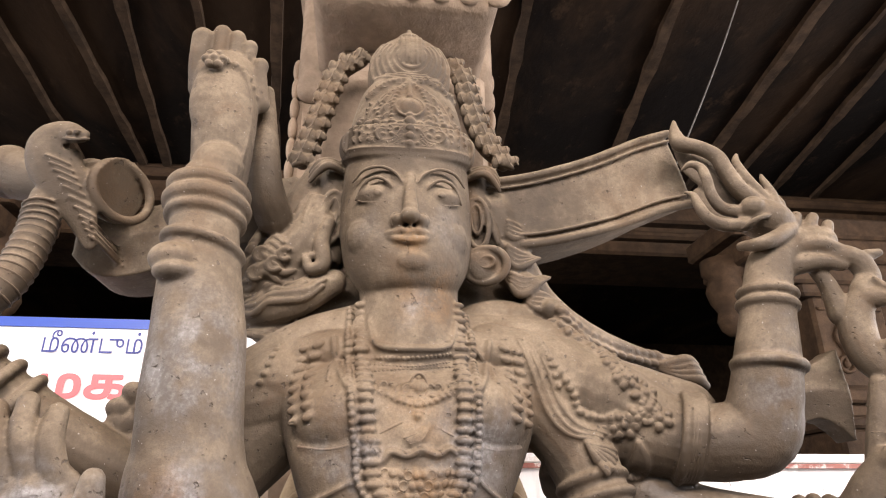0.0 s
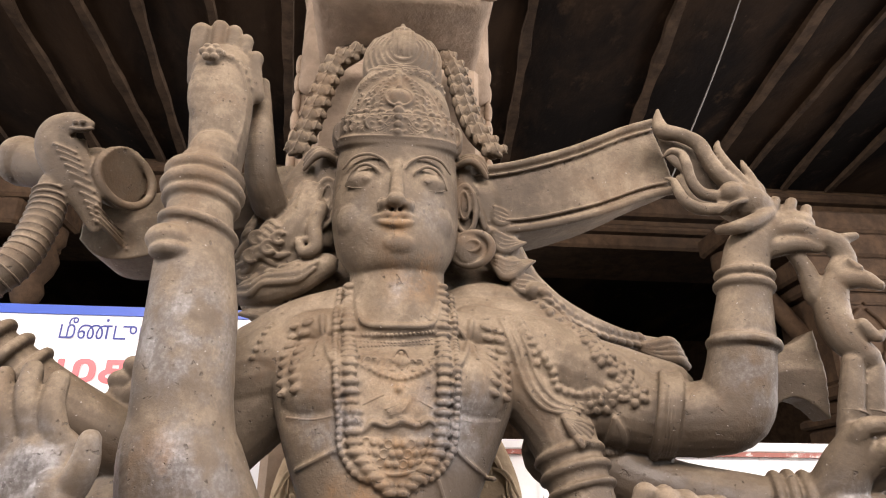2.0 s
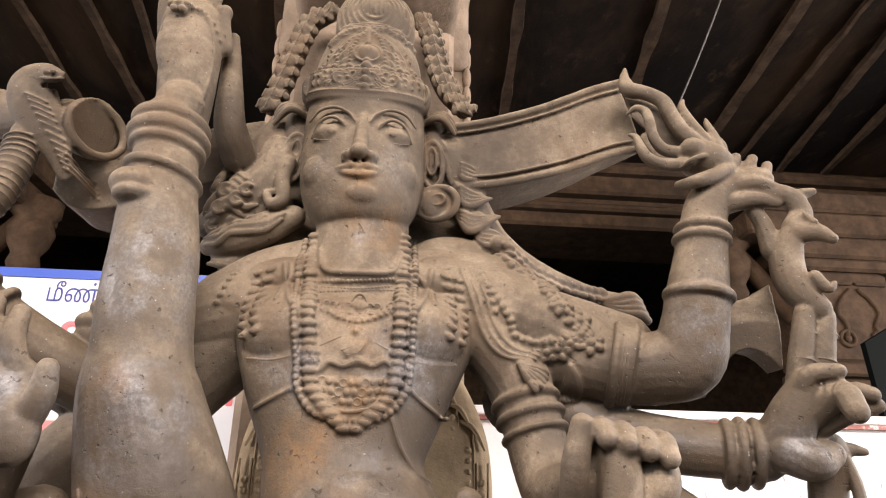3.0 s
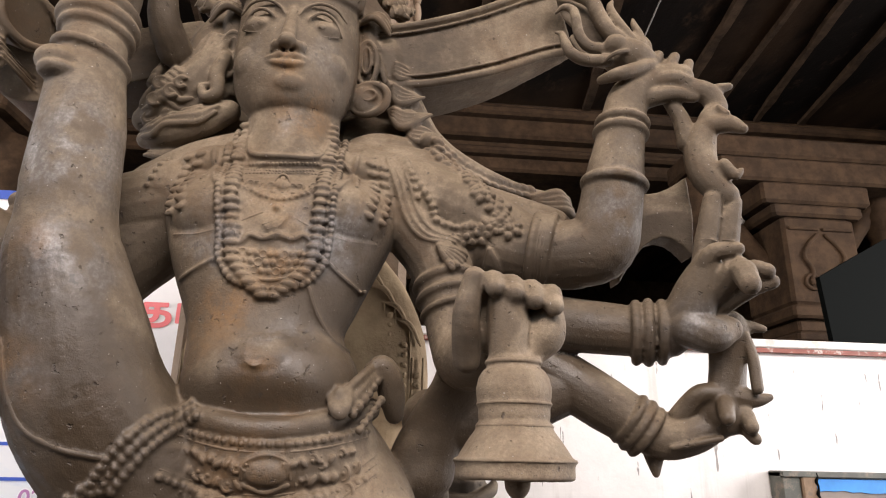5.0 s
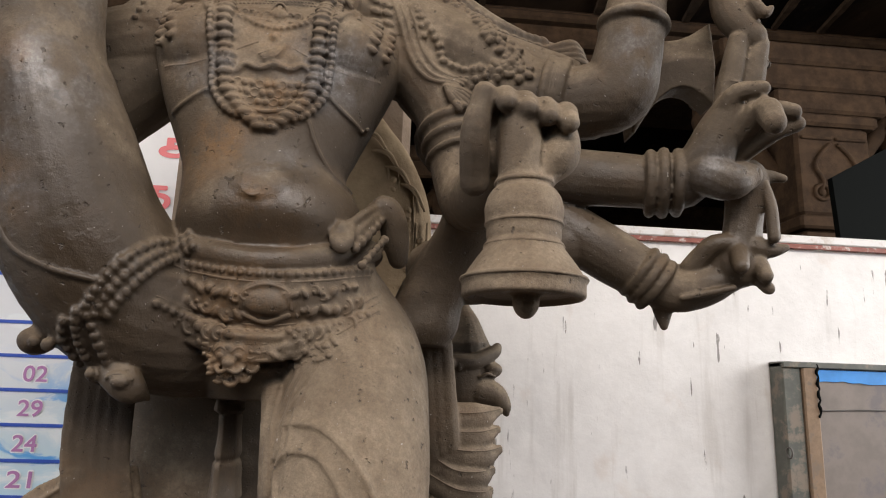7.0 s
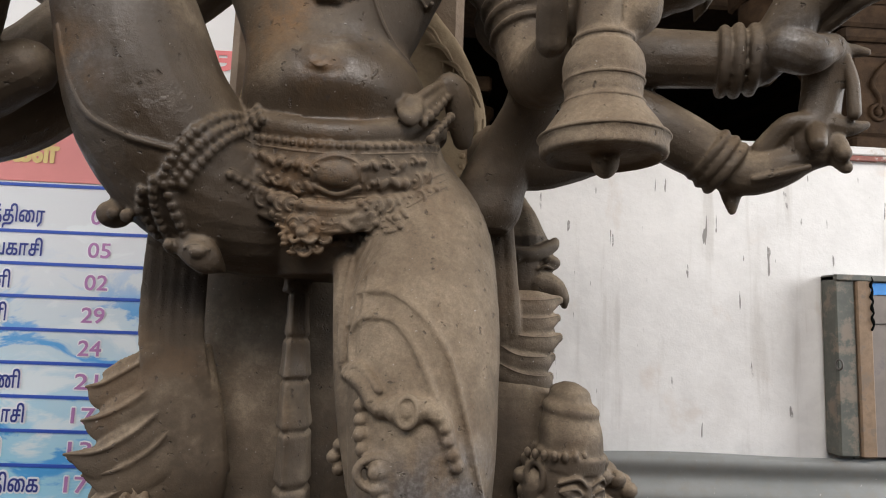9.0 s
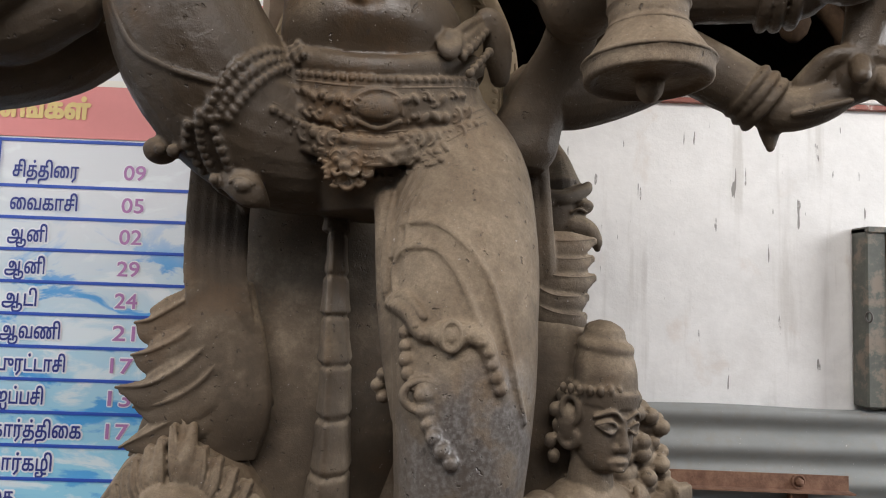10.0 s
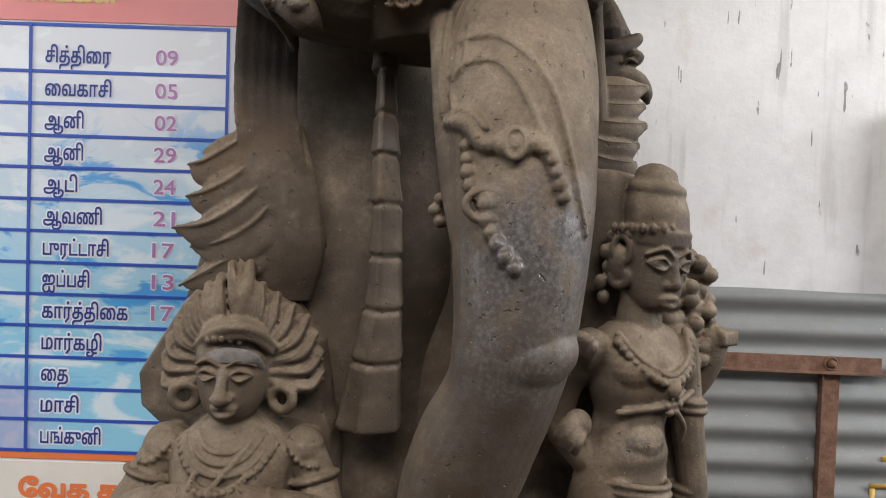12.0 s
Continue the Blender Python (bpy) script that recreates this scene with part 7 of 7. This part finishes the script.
# ---------------------------------------------------------------- things along the banner wall
def tamil_text(body, x, z, size, y, width, grow=0.0):
    """Flat printed lettering from the built-in font: starts at x, baseline at z, stretched to width; grow thickens the strokes."""
    cu = bpy.data.curves.new("lettering", 'FONT')
    cu.body, cu.size = body, size
    ob = new("lettering", cu)
    outline = ob.to_curve(bpy.context.evaluated_depsgraph_get())
    segs = []
    for sp in outline.splines:
        p = sp.bezier_points
        loop = []
        for i in range(len(p)):
            a, b = p[i], p[(i + 1) % len(p)]
            q0, q1, q2, q3 = (np.array(v[:2]) for v in (a.co, a.handle_right, b.handle_left, b.co))
            for u in np.linspace(0, 1, 6)[:-1]:
                loop.append(q0 * (1 - u) ** 3 + 3 * q1 * u * (1 - u) ** 2 + 3 * q2 * u * u * (1 - u) + q3 * u ** 3)
        loop = np.array(loop)
        segs.append(np.hstack([loop, np.roll(loop, -1, axis=0)]))
    ob.to_curve_clear()
    bpy.data.objects.remove(ob)
    e = np.vstack(segs)
    k = width / (e[:, 0].max() - e[:, 0].min())
    e[:, [0, 2]] = (e[:, [0, 2]] - e[:, 0].min()) * k
    cell = 0.0008
    pad = int(grow / cell) + 2
    z0, rows = e[:, 1].min() - pad * cell, int((e[:, 1].max() - e[:, 1].min()) / cell) + 2 * pad + 1
    cols = int(width / cell) + 2 * pad + 1
    ink = np.zeros((rows, cols), bool)
    xs = (np.arange(cols) - pad + 0.5) * cell
    for r in range(rows):                       # non-zero winding along each line of cells
        h = z0 + (r + 0.5) * cell
        up, dn = (e[:, 1] <= h) & (e[:, 3] > h), (e[:, 3] <= h) & (e[:, 1] > h)
        w = np.zeros(cols, int)
        for sel, s in ((up, 1), (dn, -1)):
            for q in e[sel]:
                w += s * (xs > q[0] + (h - q[1]) / (q[3] - q[1]) * (q[2] - q[0]))
        ink[r] = w != 0
    n = int(round(grow / cell))
    if n:
        fat = ink.copy()
        for i in range(-n, n + 1):
            for j in range(-n, n + 1):
                if i * i + j * j <= n * n + 1:
                    fat |= np.roll(np.roll(ink, i, 0), j, 1)
        ink = fat
    g = Geo()
    v, f = [], []
    for r in range(rows):
        d = np.diff(np.concatenate([[0], ink[r].astype(int), [0]]))
        for a, b in zip(np.where(d == 1)[0], np.where(d == -1)[0]):
            xa, xb, za = x + (a - pad) * cell, x + (b - pad) * cell, z + z0 + r * cell
            f.append(tuple(len(v) + i for i in range(4)))
            v += [(xa, y, za), (xb, y, za), (xb, y, za + cell), (xa, y, za + cell)]
    return g.add(v, f)


def calendar_board():
    y = 2.15
    t = thing("calendar_board", "printed flex calendar board with blue ruled table of months", "notice board")
    part("backing", Geo().box((-1.95, y, 0.02), (-0.22, y + 0.03, 2.335), bevel=0.004), CLOTHSIGN, t, "white flex sheet on a frame", flat=True)
    part("top_edge", Geo().box((-1.95, y - 0.006, 2.305), (-0.22, y - 0.001, 2.336)), LINE, t, "blue top edge", flat=True)
    part("header_band", Geo().box((-1.95, y - 0.006, 1.672), (-0.5, y - 0.001, 1.842)), SALMON, t, "salmon red header band", flat=True)
    part("header_edge", Geo().box((-1.95, y - 0.007, 1.842), (-0.5, y - 0.001, 1.862)), CREAM, t, flat=True)
    part("table_print", Geo().box((-1.95, y - 0.006, 0.305), (-0.525, y - 0.001, 1.668)), FLEX, t, "cloudy blue printed table", flat=True)
    part("footer", Geo().box((-1.95, y - 0.006, 0.02), (-0.22, y - 0.001, 0.268)), CREAM, t, flat=True)
    part("footer_band", Geo().box((-1.95, y - 0.007, 0.278), (-0.5, y - 0.001, 0.302)), ORANGE, t, flat=True)
    for i in range(14):
        z = 1.6635 - 0.004 if i == 0 else 1.513 - 0.1007 * (i - 1)
        part("rule", Geo().box((-1.95, y - 0.009, z - 0.005), (-0.53, y - 0.0065, z + 0.005)), LINE, t, flat=True)
    for x in (-1.152, -0.53, -1.75):
        part("rule", Geo().box((x - 0.005, y - 0.0105, 0.30), (x + 0.005, y - 0.0092, 1.664)), LINE, t, flat=True)
    months = ("\u0b9a\u0bbf\u0ba4\u0bcd\u0ba4\u0bbf\u0bc8\u0bb0", "\u0bc8\u0bb5\u0b95\u0bbe\u0b9a\u0bbf", "\u0b86\u0ba9\u0bbf", "\u0b86\u0ba9\u0bbf", "\u0b86\u0b9f\u0bbf", "\u0b86\u0bb5\u0ba3\u0bbf", "\u0baa\u0bc1\u0bb0\u0b9f\u0bcd\u0b9f\u0bbe\u0b9a\u0bbf", "\u0b90\u0baa\u0bcd\u0baa\u0b9a\u0bbf", "\u0b95\u0bbe\u0bb0\u0bcd\u0ba4\u0bcd\u0ba4\u0bbf\u0bc8\u0b95", "\u0bae\u0bbe\u0bb0\u0bcd\u0b95\u0bb4\u0bbf", "\u0bc8\u0ba4", "\u0bae\u0bbe\u0b9a\u0bbf", "\u0baa\u0b99\u0bcd\u0b95\u0bc1\u0ba9\u0bbf")
    widths = (0.205, 0.208, 0.122, 0.122, 0.105, 0.185, 0.208, 0.148, 0.272, 0.19, 0.085, 0.12, 0.192)
    days = ("09", "05", "02", "29", "24", "21", "17", "13", "17")
    for i, (m, w) in enumerate(zip(months, widths)):
        z = 1.538 - 0.1007 * i if i else 1.542
        if i >= 2:
            part("month_halo", tamil_text(m, -1.105, z, 0.066, y - 0.0068, w, 0.006), HALO, t)
        part("month_name", tamil_text(m, -1.105, z, 0.066, y - 0.0085, w, 0.0012), NAVY, t)
        if i < len(days):
            part("day_halo", tamil_text(days[i], -0.757, z + 0.001, 0.066, y - 0.0068, 0.068, 0.005), HALO, t)
            part("day_number", tamil_text(days[i], -0.757, z + 0.001, 0.066, y - 0.0085, 0.068, 0.0008), MAUVE, t)
    part("title_line", tamil_text("\u0bae\u0bc0\u0ba3\u0bcd\u0b9f\u0bc1\u0bae\u0bcd", -0.97, 2.225, 0.085, y - 0.003, 0.30), NAVY, t)
    part("slogan", tamil_text("\u0bae\u0b95", -0.95, 2.085, 0.125, y - 0.003, 0.25, 0.004), RED, t, "large red slogan letters")
    part("slogan", tamil_text("\u0ba4\u0bbe", -0.505, 1.905, 0.11, y - 0.003, 0.2, 0.004), RED, t, "large red slogan letters")
    part("slogan", tamil_text("\u0b9a", -0.45, 2.07, 0.11, y - 0.003, 0.13, 0.004), RED, t, "large red slogan letters")
    part("slogan", tamil_text("\u0b9a\u0bc1", -0.94, 1.885, 0.11, y - 0.003, 0.22, 0.004), RED, t, "large red slogan letters")
    part("header_text", tamil_text("\u0ba9\u0b99\u0bcd\u0b95\u0bb3\u0bcd", -1.19, 1.735, 0.085, y - 0.0085, 0.31, 0.004), GOLD, t, "gold header letters")
    part("footer_text", tamil_text("\u0bc7\u0bb5\u0ba4 \u0ba4\u0bb0\u0bcd\u0bae", -1.17, 0.155, 0.075, y - 0.0085, 0.45, 0.004), ORANGE, t, "orange footer letters")


calendar_board()


def sheet_fence():
    t = thing("corrugated_fence", "grey corrugated iron sheets on rusty angle iron", "fence")
    n = 260
    z = np.linspace(0.0, 0.893, n)
    wave = 0.011 * np.sin((z - 0.893) / 0.106 * 2 * np.pi)
    g = Geo()
    xs = np.linspace(0.35, 3.4, 40)
    front = np.array([[(x, 2.165 + w + 0.004 * math.sin(x * 3.1), zz + (0.004 * math.sin(x * 7) if zz > 0.88 else 0)) for zz, w in zip(z, wave)] for x in xs])
    v = np.vstack([front.reshape(-1, 3), front.reshape(-1, 3) + (0, 0.0025, 0)])
    m = len(xs) * n
    f = [(i * n + j, (i + 1) * n + j, (i + 1) * n + j + 1, i * n + j + 1) for i in range(len(xs) - 1) for j in range(n - 1)]
    f += [tuple(m + k for k in q[::-1]) for q in f]
    f += [(i * n + n - 1, (i + 1) * n + n - 1, m + (i + 1) * n + n - 1, m + i * n + n - 1) for i in range(len(xs) - 1)]
    part("sheet", g.add(v, f), GALV, t)
    rail = Geo().box((0.5, 2.142, 0.640), (1.578, 2.147, 0.688)).box((0.5, 2.112, 0.636), (1.582, 2.147, 0.641))
    a = rail.v
    for q in a:
        q[:, 2] -= (q[:, 0] - 1.3) * 0.012
    part("rail", rail, RUST, t, "rusty angle iron rail", flat=True)
    post = Geo().box((1.384, 2.128, 0.0), (1.389, 2.15, 0.637)).box((1.384, 2.148, 0.0), (1.45, 2.153, 0.637))
    part("post", post, RUST, t, "rusty angle iron post", flat=True)
    part("bolt", Geo().tube([(1.415, 2.142, 0.664), (1.415, 2.134, 0.664)], 0.014, 6).torus((1.415, 2.141, 0.664), (0, 1, 0), 0.02, 0.004, 20, 6), RUST, t, "rusty bolt with washer")
    part("painted_mark", Geo().box((1.565, 2.150, 0.262), (1.70, 2.1535, 0.277)).box((1.565, 2.150, 0.1), (1.582, 2.1535, 0.262)), YELLOW, t, "yellow painted mark")
    part("painted_stroke", Geo().box((1.60, 2.150, 0.35), (1.68, 2.1535, 0.368), bevel=0.001), YELLOW, t, "yellow painted stroke")


def wooden_panel():
    t = thing("framed_panel", "weathered wooden panel in grey-green frame, blue paint on top", "panel")
    part("outer_frame", Geo().box((1.632, 2.125, 0.90), (1.70, 2.199, 1.482), bevel=0.006), GREYGREEN, t, "grey-green frame post", flat=True)
    part("inner_frame", Geo().box((1.70, 2.118, 0.90), (1.752, 2.199, 1.480), bevel=0.005), TAN, t, "bare tan wooden strip", flat=True)
    part("panel", Geo().box((1.752, 2.132, 0.90), (2.7, 2.199, 1.46), bevel=0.004), PANEL, t, flat=True)
    rr = []
    for k in range(31):
        x = 1.756 + 0.031 * k
        lo, hi = 1.418 + 0.003 * math.sin(0.7 * k) + 0.002 * math.sin(2.7 * k), 1.459
        rr.append([(x, 2.1275, hi), (x, 2.1275, lo), (x, 2.1335, lo), (x, 2.1335, hi)])
    part("blue_patch", Geo().rings(np.array(rr)), BLUE, t, "bright blue paint along the top", flat=True)
    part("top_rail", Geo().box((1.632, 2.115, 1.462), (2.7, 2.199, 1.482), bevel=0.003), GREYGREEN, t, flat=True)
    cr = [(1.751 + 0.004 * math.sin(2.3 * i), 2.117, 1.475 - 0.013 * i) for i in range(14)]
    part("crack", Geo().tube(cr, [0.003 + 0.0015 * (i % 3) for i in range(14)], 6, 30), DARKGREEN, t, "open crack in the wood")
    part("hook", Geo().torus((1.632, 2.115, 1.19), (1, 0, 0), 0.016, 0.003, 20, 6), WIRE, t, "small wire hook")
    part("string", Geo().tube([(1.76, 2.128, 1.325), (1.95, 2.126, 1.332), (2.3, 2.128, 1.334)], 0.002, 6), WIRE, t, "thin pale string")


def dark_board():
    g = Geo()
    rr = []
    for y in (2.5, 2.53):
        rr.append([(2.18, y, 1.9), (2.16, y, 2.28), (2.5, y, 2.47), (3.6, y, 2.9), (3.6, y, 1.9)])
    g.rings(np.array(rr))
    tagged(part("dark_awning", g, DARKGREEN, flat=True), "dark green-black sheet leaning above the wall", "sheet")


sheet_fence()
wooden_panel()
dark_board()
